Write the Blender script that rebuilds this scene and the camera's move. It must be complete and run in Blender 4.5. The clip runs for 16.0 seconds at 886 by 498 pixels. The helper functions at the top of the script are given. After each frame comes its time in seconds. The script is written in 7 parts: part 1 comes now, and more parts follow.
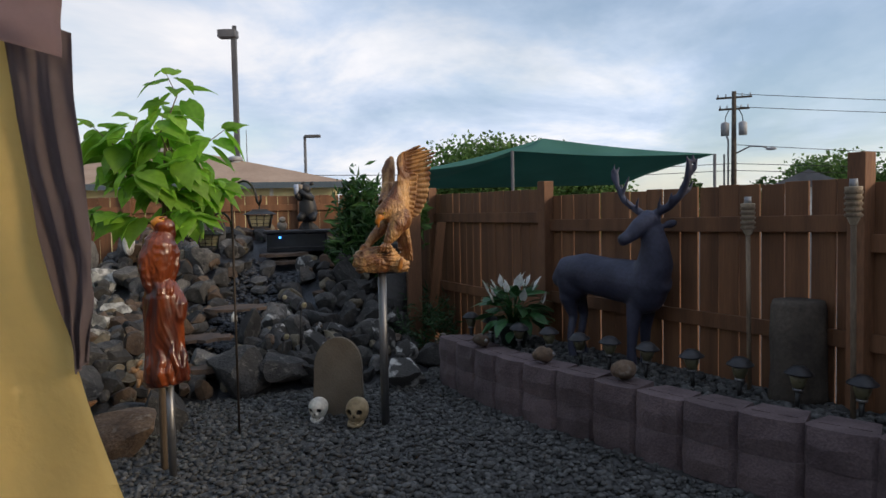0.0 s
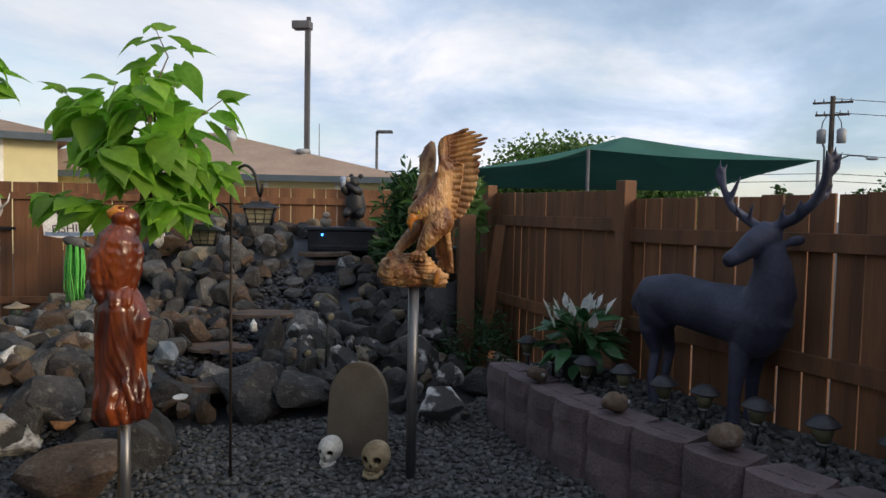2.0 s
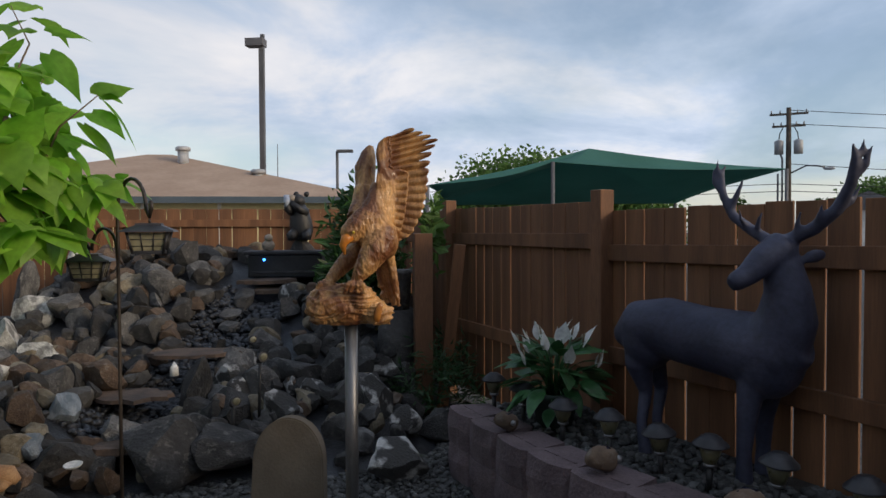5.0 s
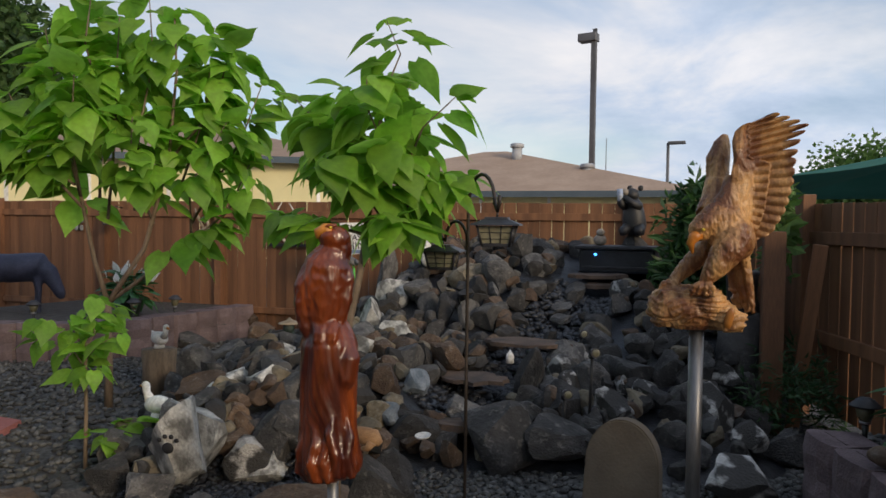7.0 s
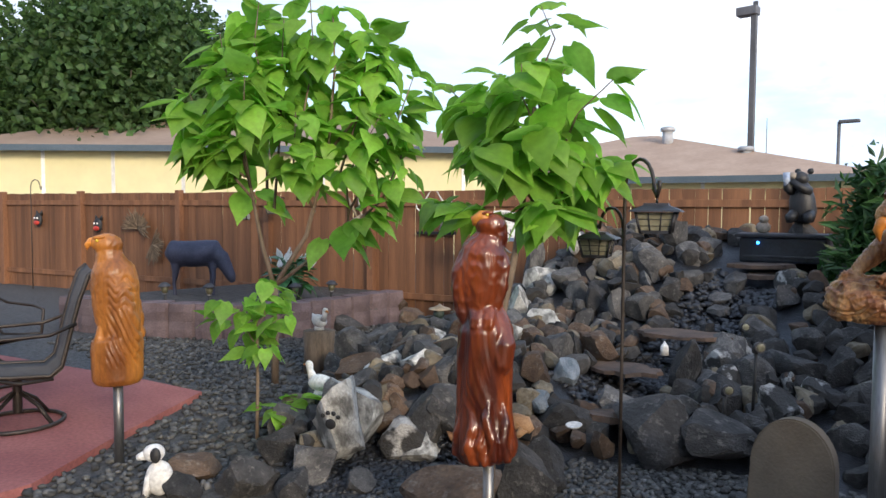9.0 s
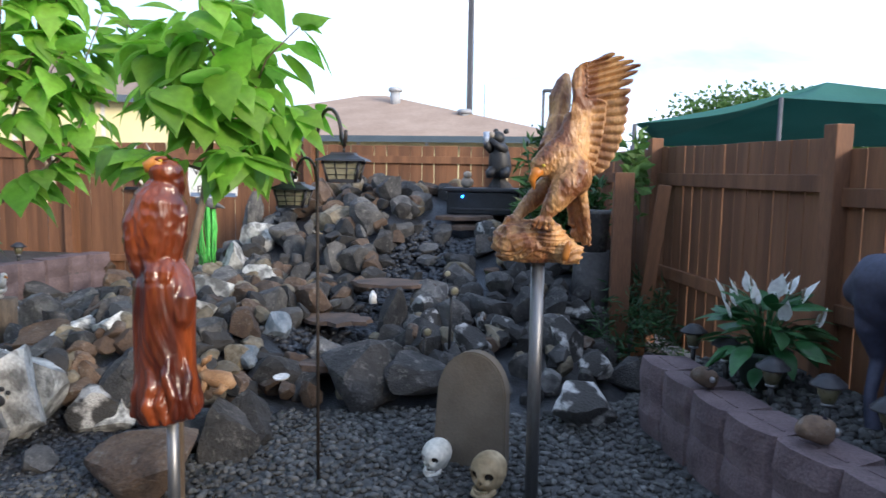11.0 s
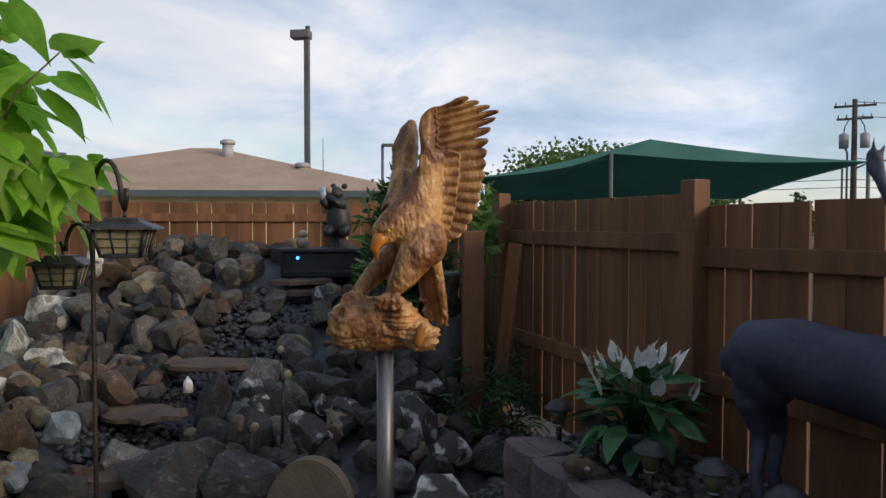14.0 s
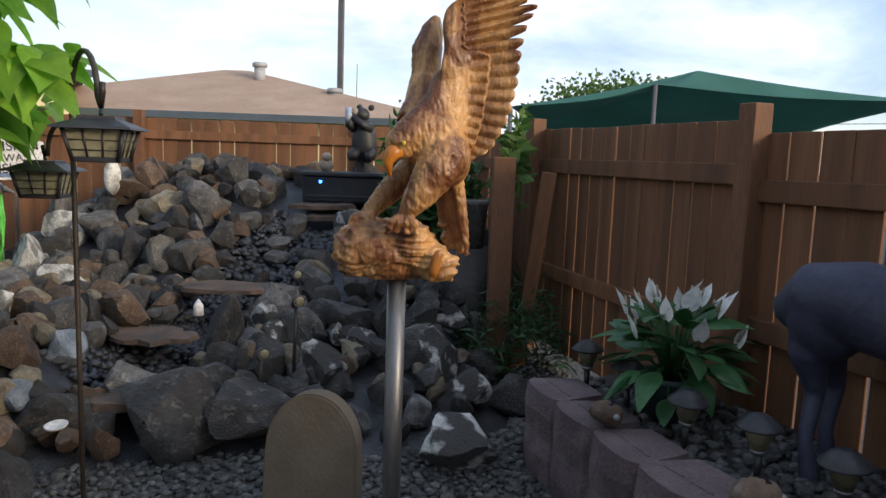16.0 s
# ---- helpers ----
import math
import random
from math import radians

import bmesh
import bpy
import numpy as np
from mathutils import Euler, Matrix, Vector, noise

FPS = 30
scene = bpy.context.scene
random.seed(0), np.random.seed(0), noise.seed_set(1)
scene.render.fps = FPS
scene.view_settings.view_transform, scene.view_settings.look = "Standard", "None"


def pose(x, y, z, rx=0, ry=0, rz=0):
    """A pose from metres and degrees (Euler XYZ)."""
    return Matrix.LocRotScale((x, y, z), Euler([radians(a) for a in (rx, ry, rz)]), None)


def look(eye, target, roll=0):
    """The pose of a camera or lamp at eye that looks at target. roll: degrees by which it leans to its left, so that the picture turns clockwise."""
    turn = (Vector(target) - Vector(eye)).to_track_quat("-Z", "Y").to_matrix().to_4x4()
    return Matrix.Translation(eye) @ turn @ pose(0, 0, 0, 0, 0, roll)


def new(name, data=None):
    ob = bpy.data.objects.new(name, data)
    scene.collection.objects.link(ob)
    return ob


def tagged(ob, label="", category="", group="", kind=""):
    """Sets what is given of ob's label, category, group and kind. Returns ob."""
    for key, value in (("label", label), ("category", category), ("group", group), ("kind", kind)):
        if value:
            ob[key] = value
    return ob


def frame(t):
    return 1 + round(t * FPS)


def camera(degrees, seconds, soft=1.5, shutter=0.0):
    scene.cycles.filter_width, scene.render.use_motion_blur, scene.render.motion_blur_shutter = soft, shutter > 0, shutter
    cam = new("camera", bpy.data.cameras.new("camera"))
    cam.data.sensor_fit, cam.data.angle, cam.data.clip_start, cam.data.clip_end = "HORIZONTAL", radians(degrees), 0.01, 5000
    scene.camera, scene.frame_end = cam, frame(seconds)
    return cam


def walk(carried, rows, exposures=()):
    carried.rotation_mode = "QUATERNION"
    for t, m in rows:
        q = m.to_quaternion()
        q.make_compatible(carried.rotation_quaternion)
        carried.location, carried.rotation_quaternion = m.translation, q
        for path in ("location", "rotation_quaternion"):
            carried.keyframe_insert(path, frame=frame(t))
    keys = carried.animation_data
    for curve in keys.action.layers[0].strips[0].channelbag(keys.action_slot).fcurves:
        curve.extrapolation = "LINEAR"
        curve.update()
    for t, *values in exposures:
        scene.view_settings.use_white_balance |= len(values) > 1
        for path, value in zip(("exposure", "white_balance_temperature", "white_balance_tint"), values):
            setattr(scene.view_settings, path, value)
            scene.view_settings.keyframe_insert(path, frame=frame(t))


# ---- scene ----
cam = camera(63.6, 16.0, shutter=0.12)
PATH = [
    (0, (0.238, -0.09, 1.518), (0.166, 1.906, 1.414), -1.1),
    (0.5, (0.283, 0.197, 1.486), (0.163, 2.188, 1.349), 1.8),
    (1, (0.202, 0.484, 1.508), (0.181, 2.481, 1.407), 1.3),
    (1.5, (0.231, 0.728, 1.503), (0.122, 2.719, 1.347), 0.4),
    (2, (0.323, 0.99, 1.521), (0.053, 2.969, 1.417), 1.1),
    (2.5, (0.324, 1.197, 1.47), (0.152, 3.184, 1.321), 1.3),
    (3, (0.262, 1.508, 1.514), (0.182, 3.504, 1.413), 0.2),
    (5.5, (0.334, 1.751, 1.525), (0.11, 3.738, 1.497), 0.2),
    (6, (0.302, 1.769, 1.534), (-0.045, 3.738, 1.539), 0.9),
    (6.5, (0.267, 1.81, 1.528), (-0.451, 3.677, 1.507), 0.6),
    (7, (0.225, 1.819, 1.527), (-0.793, 3.539, 1.456), 0.7),
    (7.5, (0.215, 1.794, 1.524), (-0.944, 3.421, 1.448), 0.9),
    (8, (0.185, 1.783, 1.524), (-1.165, 3.256, 1.429), 0.5),
    (10.5, (0.221, 1.814, 1.5), (-0.900, 3.460, 1.309), -0.5),
    (11, (0.355, 1.894, 1.484), (-0.363, 3.748, 1.269), 0.9),
    (11.5, (0.304, 2.028, 1.475), (-0.23, 3.936, 1.199), 0.5),
    (12, (0.176, 2.136, 1.51), (-0.186, 4.099, 1.386), -0.5),
    (12.5, (0.181, 2.315, 1.503), (-0.139, 4.284, 1.366), 0.2),
    (13, (0.23, 2.467, 1.52), (-0.241, 4.409, 1.448), 1.8),
    (13.5, (0.225, 2.474, 1.532), (-0.092, 4.448, 1.486), -0.4),
    (14, (0.203, 2.479, 1.533), (-0.097, 4.455, 1.469), 0.1),
    (14.5, (0.212, 2.497, 1.52), (-0.129, 4.464, 1.407), 0.9),
    (15, (0.235, 2.557, 1.506), (-0.166, 4.513, 1.388), 1.5),
    (15.5, (0.261, 2.652, 1.497), (-0.171, 4.596, 1.321), 1.7),
    (16, (0.189, 2.786, 1.475), (-0.192, 4.734, 1.224), 2.0),
]
walk(cam, [(t, look(eye, target, roll)) for t, eye, target, roll in PATH],
     exposures=[(0, 0.08, 6400, 10), (1.5, 0.08, 6400, 10), (3, 0.25, 6400, 10), (5.5, -0.15, 6400, 10), (6.5, -0.18, 6400, 10), (7.2, 0.05, 6400, 10), (8, 0.32, 6250, 10), (10.3, 1.22, 5500, 10), (11, 1.1, 5500, 10), (11.5, 1.08, 5600, 10),
                (12, 1.0, 5700, 10), (12.5, 0.62, 6050, 10), (13, 0.25, 6300, 10), (14, 0.02, 6400, 10), (15, 0.12, 6350, 10), (16, 0.52, 6300, 10)])

# ---------------------------------------------------------------- world, sun
W = bpy.data.worlds.new("sky_world")
scene.world = W
W.use_nodes = True
wn, wl = W.node_tree.nodes, W.node_tree.links
wn.clear()
sky = wn.new("ShaderNodeTexSky")
sky.sky_type = "NISHITA"
sky.sun_disc = False
sky.sun_elevation = radians(17)
sky.sun_rotation = radians(112)
sky.altitude = 300
bg_clear = wn.new("ShaderNodeBackground")
bg_clear.inputs["Strength"].default_value = 0.135
wl.new(sky.outputs[0], bg_clear.inputs[0])
tc = wn.new("ShaderNodeTexCoord")
sep = wn.new("ShaderNodeSeparateXYZ")
wl.new(tc.outputs["Generated"], sep.inputs[0])
lift = wn.new("ShaderNodeMath"); lift.operation = "ADD"; lift.inputs[1].default_value = 0.16
wl.new(sep.outputs[2], lift.inputs[0])
keep = wn.new("ShaderNodeMath"); keep.operation = "MAXIMUM"; keep.inputs[1].default_value = 0.06
wl.new(lift.outputs[0], keep.inputs[0])
flat = wn.new("ShaderNodeVectorMath"); flat.operation = "DIVIDE"
comb = wn.new("ShaderNodeCombineXYZ")
for k in range(3):
    wl.new(keep.outputs[0], comb.inputs[k])
wl.new(tc.outputs["Generated"], flat.inputs[0])
wl.new(comb.outputs[0], flat.inputs[1])


def sky_noise(scale, detail, seed, rough=0.55, stretch=(1, 1, 1)):
    mp = wn.new("ShaderNodeMapping")
    mp.inputs["Location"].default_value = (seed, seed * 0.7, 0)
    mp.inputs["Scale"].default_value = stretch
    wl.new(flat.outputs[0], mp.inputs[0])
    n = wn.new("ShaderNodeTexNoise")
    n.inputs["Scale"].default_value = scale
    n.inputs["Detail"].default_value = detail
    n.inputs["Roughness"].default_value = rough
    n.inputs["Distortion"].default_value = 0.35
    wl.new(mp.outputs[0], n.inputs["Vector"])
    return n.outputs[0]


def sky_ramp(src, stops):
    r = wn.new("ShaderNodeValToRGB")
    wl.new(src, r.inputs[0])
    while len(r.color_ramp.elements) < len(stops):
        r.color_ramp.elements.new(0.5)
    for e, (p, c) in zip(r.color_ramp.elements, stops):
        e.position, e.color = p, (*c, 1)
    return r.outputs[0]


cover = sky_ramp(sky_noise(0.55, 7, 3.1, 0.56, (1, 0.8, 1)), [(0.40, (0, 0, 0)), (0.60, (1, 1, 1))])
shade = sky_ramp(sky_noise(0.85, 6, 8.3, 0.6, (1, 0.75, 1)), [(0.34, (0.40, 0.50, 0.66)), (0.47, (0.58, 0.66, 0.80)), (0.58, (0.82, 0.82, 0.86)), (0.70, (0.97, 0.93, 0.92))])
bg_cloud = wn.new("ShaderNodeBackground")
bg_cloud.inputs["Strength"].default_value = 0.95
wl.new(shade, bg_cloud.inputs[0])
# clouds are brighter towards the hidden sun
glow_dot = wn.new("ShaderNodeVectorMath"); glow_dot.operation = "DOT_PRODUCT"; glow_dot.inputs[1].default_value = (0.80, 0.52, 0.30)
wl.new(tc.outputs["Generated"], glow_dot.inputs[0])
glow_map = wn.new("ShaderNodeMapRange"); glow_map.inputs[1].default_value = -1.0; glow_map.inputs[2].default_value = 1.0; glow_map.inputs[3].default_value = 0.64; glow_map.inputs[4].default_value = 1.24
wl.new(glow_dot.outputs["Value"], glow_map.inputs[0])
wl.new(glow_map.outputs[0], bg_cloud.inputs["Strength"])
wmix = wn.new("ShaderNodeMixShader")
cv = wn.new("ShaderNodeMath"); cv.operation = "MULTIPLY_ADD"; cv.inputs[1].default_value = 0.55; cv.inputs[2].default_value = 0.40
wl.new(cover, cv.inputs[0])
wl.new(cv.outputs[0], wmix.inputs[0])
wl.new(bg_clear.outputs[0], wmix.inputs[1])
wl.new(bg_cloud.outputs[0], wmix.inputs[2])
wout = wn.new("ShaderNodeOutputWorld")
wl.new(wmix.outputs[0], wout.inputs[0])

sun = new("sun", bpy.data.lights.new("sun", "SUN"))
sun.data.energy = 1.9
sun.data.angle = radians(14)
sun.data.color = (1.0, 0.78, 0.52)
sun.matrix_world = look((8, -3.2, 2.65), (0, 0, 0))

# ---------------------------------------------------------------- materials


def mat(name, a, b, rough=0.8, metal=0.0, scale=6.0, fine=45.0, bump=0.25, vary=0.25, stretch=(1, 1, 1), coat=0.0, dist=0.0, lo=0.35, hi=0.65, depth=0.01, islands=False, grain=1.0, speck=0.0):
    """Two colours mixed by broad noise, a fine grain over them, a bump, and a small change from object to object."""
    m = bpy.data.materials.new(name)
    m.use_nodes = True
    n, l = m.node_tree.nodes, m.node_tree.links
    p = n["Principled BSDF"]
    t = n.new("ShaderNodeTexCoord")
    mp = n.new("ShaderNodeMapping")
    mp.inputs["Scale"].default_value = stretch
    l.new(t.outputs["Object"], mp.inputs[0])
    info = n.new("ShaderNodeNewGeometry") if islands else n.new("ShaderNodeObjectInfo")
    rnd = info.outputs["Random Per Island"] if islands else info.outputs["Random"]
    off = n.new("ShaderNodeVectorMath"); off.operation = "SCALE"; off.inputs[0].default_value = (17, 31, 23)
    l.new(rnd, off.inputs["Scale"])
    add = n.new("ShaderNodeVectorMath")
    l.new(mp.outputs[0], add.inputs[0]); l.new(off.outputs[0], add.inputs[1])
    n1 = n.new("ShaderNodeTexNoise"); n1.inputs["Scale"].default_value = scale; n1.inputs["Detail"].default_value = 5; n1.inputs["Distortion"].default_value = dist
    n2 = n.new("ShaderNodeTexNoise"); n2.inputs["Scale"].default_value = fine; n2.inputs["Detail"].default_value = 4
    for q in (n1, n2):
        l.new(add.outputs[0], q.inputs["Vector"])
    r = n.new("ShaderNodeValToRGB")
    r.color_ramp.elements[0].position, r.color_ramp.elements[1].position = lo, hi
    r.color_ramp.elements[0].color, r.color_ramp.elements[1].color = (*a, 1), (*b, 1)
    l.new(n1.outputs[0], r.inputs[0])
    mul = n.new("ShaderNodeMapRange"); mul.inputs[1].default_value = 0.25; mul.inputs[2].default_value = 0.75; mul.inputs[3].default_value = 1 - 0.28 * grain; mul.inputs[4].default_value = 1 + 0.25 * grain
    l.new(n2.outputs[0], mul.inputs[0])
    var = n.new("ShaderNodeMapRange"); var.inputs[3].default_value = 1 - vary; var.inputs[4].default_value = 1 + vary
    l.new(rnd, var.inputs[0])
    mm = n.new("ShaderNodeMath"); mm.operation = "MULTIPLY"
    l.new(mul.outputs[0], mm.inputs[0]); l.new(var.outputs[0], mm.inputs[1])
    hsv = n.new("ShaderNodeHueSaturation")
    tint = r.outputs[0]
    if speck:  # crusts of pale lichen
        n3 = n.new("ShaderNodeTexNoise"); n3.inputs["Scale"].default_value = scale * 2.6; n3.inputs["Detail"].default_value = 7; n3.inputs["Roughness"].default_value = 0.7
        l.new(add.outputs[0], n3.inputs["Vector"])
        r3 = n.new("ShaderNodeValToRGB")
        r3.color_ramp.elements[0].position, r3.color_ramp.elements[1].position = 0.55, 0.66
        r3.color_ramp.elements[0].color, r3.color_ramp.elements[1].color = (0, 0, 0, 1), (speck, speck, speck, 1)
        l.new(n3.outputs[0], r3.inputs[0])
        crust = n.new("ShaderNodeMixRGB"); crust.inputs[2].default_value = (0.30, 0.285, 0.255, 1)
        l.new(r3.outputs[0], crust.inputs[0]); l.new(tint, crust.inputs[1])
        tint = crust.outputs[0]
    l.new(tint, hsv.inputs["Color"]); l.new(mm.outputs[0], hsv.inputs["Value"])
    l.new(hsv.outputs[0], p.inputs["Base Color"])
    rr = n.new("ShaderNodeMapRange"); rr.inputs[3].default_value = max(0, rough - 0.1); rr.inputs[4].default_value = min(1, rough + 0.1)
    l.new(n2.outputs[0], rr.inputs[0]); l.new(rr.outputs[0], p.inputs["Roughness"])
    p.inputs["Metallic"].default_value = metal
    p.inputs["Coat Weight"].default_value = coat
    p.inputs["Coat Roughness"].default_value = 0.12
    if bump:
        bp = n.new("ShaderNodeBump"); bp.inputs["Strength"].default_value = bump; bp.inputs["Distance"].default_value = depth
        l.new(n2.outputs[0], bp.inputs["Height"]); l.new(bp.outputs[0], p.inputs["Normal"])
    return m


def glow(name, colour, strength):
    m = bpy.data.materials.new(name)
    m.use_nodes = True
    p = m.node_tree.nodes["Principled BSDF"]
    p.inputs["Base Color"].default_value = (*colour, 1)
    p.inputs["Emission Color"].default_value = (*colour, 1)
    p.inputs["Emission Strength"].default_value = strength
    return m


def leafy(name, a, b, through_it=0.35, rough=0.45, scale=3.0, grain=1.0, vary=0.3):
    """A leaf that lets some light through."""
    m = mat(name, a, b, rough=rough, scale=scale, fine=30, bump=0.2, vary=vary, islands=True, grain=grain)
    n, l = m.node_tree.nodes, m.node_tree.links
    p = n["Principled BSDF"]
    tr = n.new("ShaderNodeBsdfTranslucent")
    src = p.inputs["Base Color"].links[0].from_socket
    l.new(src, tr.inputs[0])
    mx = n.new("ShaderNodeMixShader"); mx.inputs[0].default_value = through_it
    l.new(p.outputs[0], mx.inputs[1]); l.new(tr.outputs[0], mx.inputs[2])
    l.new(mx.outputs[0], n["Material Output"].inputs[0])
    return m


M = {
    "gravel": mat("gravel_bed", (0.035, 0.035, 0.035), (0.10, 0.10, 0.10), scale=25, fine=120, bump=0.8, depth=0.02),
    "fence": mat("stained_fence_board", (0.128, 0.058, 0.027), (0.222, 0.103, 0.047), rough=0.75, scale=1.3, fine=22, bump=0.25, vary=0.14, grain=0.7, stretch=(6, 6, 0.5)),
    "post": mat("stained_post", (0.13, 0.060, 0.029), (0.215, 0.100, 0.048), rough=0.75, scale=1.5, fine=22, bump=0.25, stretch=(4, 4, 0.6)),
    "post_cut": mat("post_end_grain", (0.32, 0.20, 0.12), (0.42, 0.28, 0.18), scale=6, stretch=(1, 1, 4)),
    "block": mat("pink_grey_block", (0.105, 0.076, 0.081), (0.172, 0.128, 0.134), rough=0.95, scale=5, fine=70, bump=0.7, vary=0.15),
    "soil": mat("bed_soil", (0.025, 0.022, 0.02), (0.06, 0.055, 0.05), scale=12, fine=90, bump=0.6),
    "patio": mat("red_concrete", (0.22, 0.072, 0.066), (0.31, 0.115, 0.10), rough=0.9, scale=1.4, fine=40, bump=0.15),
    "roof": mat("tan_shingles", (0.30, 0.215, 0.16), (0.36, 0.265, 0.20), rough=0.95, scale=0.8, fine=7, bump=0.3, grain=0.35, stretch=(1, 1, 3)),
    "yellow_wall": mat("cream_yellow_siding", (0.72, 0.65, 0.36), (0.77, 0.70, 0.41), rough=0.8, scale=0.5, fine=3, bump=0.05, vary=0.05, grain=0.15),
    "fascia": mat("blue_grey_fascia", (0.075, 0.105, 0.13), (0.10, 0.13, 0.16), scale=1),
    "white": mat("white_paint", (0.66, 0.65, 0.62), (0.80, 0.79, 0.76), scale=4, rough=0.6, bump=0.1),
    "steel": mat("brushed_steel_pole", (0.21, 0.21, 0.215), (0.30, 0.30, 0.305), rough=0.45, metal=0.85, scale=3, fine=60, bump=0.05, stretch=(8, 8, 0.4)),
    "black": mat("black_metal", (0.012, 0.012, 0.013), (0.028, 0.027, 0.027), rough=0.45, scale=5, bump=0.1),
    "galv": mat("weathered_lamp_pole", (0.10, 0.10, 0.11), (0.16, 0.16, 0.17), rough=0.6, scale=1),
    "canvas": leafy("green_shade_cloth", (0.075, 0.245, 0.215), (0.105, 0.31, 0.275), 0.45, 0.85, 0.6, 0.25),
}

# ---------------------------------------------------------------- builders


def part(name, bm, material, parent=None, label="", m=None, smooth=False):
    """One bmesh as one mesh object, under its thing if one is given."""
    me = bpy.data.meshes.new(name)
    if smooth:
        for f in bm.faces:
            f.smooth = True
    bm.to_mesh(me)
    bm.free()
    for x in (material if isinstance(material, (list, tuple)) else [material]):
        me.materials.append(x)
    ob = new(name, me)
    if m is not None:
        ob.matrix_basis = m
    ob.parent = parent
    if label:
        ob["label"] = label
    return ob


def share(name, me, parent, m):
    ob = new(name, me)
    ob.parent = parent
    ob.matrix_basis = m
    return ob


def thing(name, m, label, category, group="", kind=""):
    ob = new(name)
    ob.empty_display_size = 0.1
    ob.matrix_basis = m
    return tagged(ob, label, category, group, kind)


def box(bm, x0, y0, z0, x1, y1, z1, bevel=0.0, mi=0):
    """An upright box with softened edges."""
    r = bmesh.ops.create_cube(bm, size=1)
    vs = r["verts"]
    for v in vs:
        v.co = Vector(((x0 + x1) / 2 + v.co.x * (x1 - x0), (y0 + y1) / 2 + v.co.y * (y1 - y0), (z0 + z1) / 2 + v.co.z * (z1 - z0)))
    fs = list({f for v in vs for f in v.link_faces})
    for f in fs:
        f.material_index = mi
    if bevel:
        es = list({e for v in vs for e in v.link_edges})
        bmesh.ops.bevel(bm, geom=es, offset=bevel, segments=2, affect="EDGES", profile=0.6, material=mi)
    return bm


def tube(bm, pts, radii, sides=10, mi=0, caps=True, squash=None):
    """A tapering tube along points. squash: per point, how much its sideways width exceeds its depth."""
    pts = [Vector(p) for p in pts]
    if not isinstance(radii, (list, tuple)):
        radii = [radii] * len(pts)
    rings, side = [], None
    for i, p in enumerate(pts):
        d = (pts[min(i + 1, len(pts) - 1)] - pts[max(i - 1, 0)]).normalized()
        if side is None:
            side = d.orthogonal().normalized() if abs(d.z) > 0.95 else Vector((0, 0, 1)).cross(d).normalized()
        side = (side - side.dot(d) * d).normalized()
        up = d.cross(side)
        k = squash[i] if squash else 1.0
        rings.append([bm.verts.new(p + radii[i] * (k * math.cos(a) * side + math.sin(a) * up)) for a in [2 * math.pi * j / sides for j in range(sides)]])
    for r0, r1 in zip(rings, rings[1:]):
        for j in range(sides):
            f = bm.faces.new((r0[j], r0[(j + 1) % sides], r1[(j + 1) % sides], r1[j]))
            f.material_index = mi
            f.smooth = True
    if caps:
        for r, flip in ((rings[0], True), (rings[-1], False)):
            f = bm.faces.new(r[::-1] if flip else r)
            f.material_index = mi
    return bm


def lathe(bm, profile, sides=20, mi=0, centre=(0, 0)):
    """A turned shape from (radius, height) pairs."""
    rings = []
    for r, z in profile:
        rings.append([bm.verts.new((centre[0] + r * math.cos(2 * math.pi * j / sides), centre[1] + r * math.sin(2 * math.pi * j / sides), z)) for j in range(sides)] if r > 1e-5 else [bm.verts.new((*centre, z))])
    for a, b in zip(rings, rings[1:]):
        for j in range(sides):
            k = (j + 1) % sides
            loop = [a[j % len(a)], a[k % len(a)], b[k % len(b)], b[j % len(b)]]
            loop = list(dict.fromkeys(loop))
            if len(loop) > 2:
                f = bm.faces.new(loop)
                f.material_index = mi
                f.smooth = True
    return bm


def B():
    return bmesh.new()


# ---------------------------------------------------------------- ground
bm = B()
bmesh.ops.create_grid(bm, x_segments=24, y_segments=24, size=400)
tagged(part("ground", bm, M["gravel"]), "grey crushed gravel ground reaching out to the horizon", "ground", kind="structure")

bm = B()
for f in [(( -3.95, 3.1), (-4.4, 3.72), (-5.07, 4.72), (-5.9, 4.58), (-8.6, 3.9), (-8.0, -3.0), (-3.2, -3.0))]:
    vs = [bm.verts.new((x, y, 0.0)) for x, y in f]
    face = bm.faces.new(vs)
    if face.normal.z < 0:
        face.normal_flip()
    r = bmesh.ops.extrude_face_region(bm, geom=[face])
    for v in [g for g in r["geom"] if isinstance(g, bmesh.types.BMVert)]:
        v.co.z = 0.05
    bmesh.ops.recalc_face_normals(bm, faces=bm.faces)
tagged(part("pavement", bm, M["patio"]), "red stained concrete patio slab beside the gravel", "patio", kind="structure")

# ---------------------------------------------------------------- fences


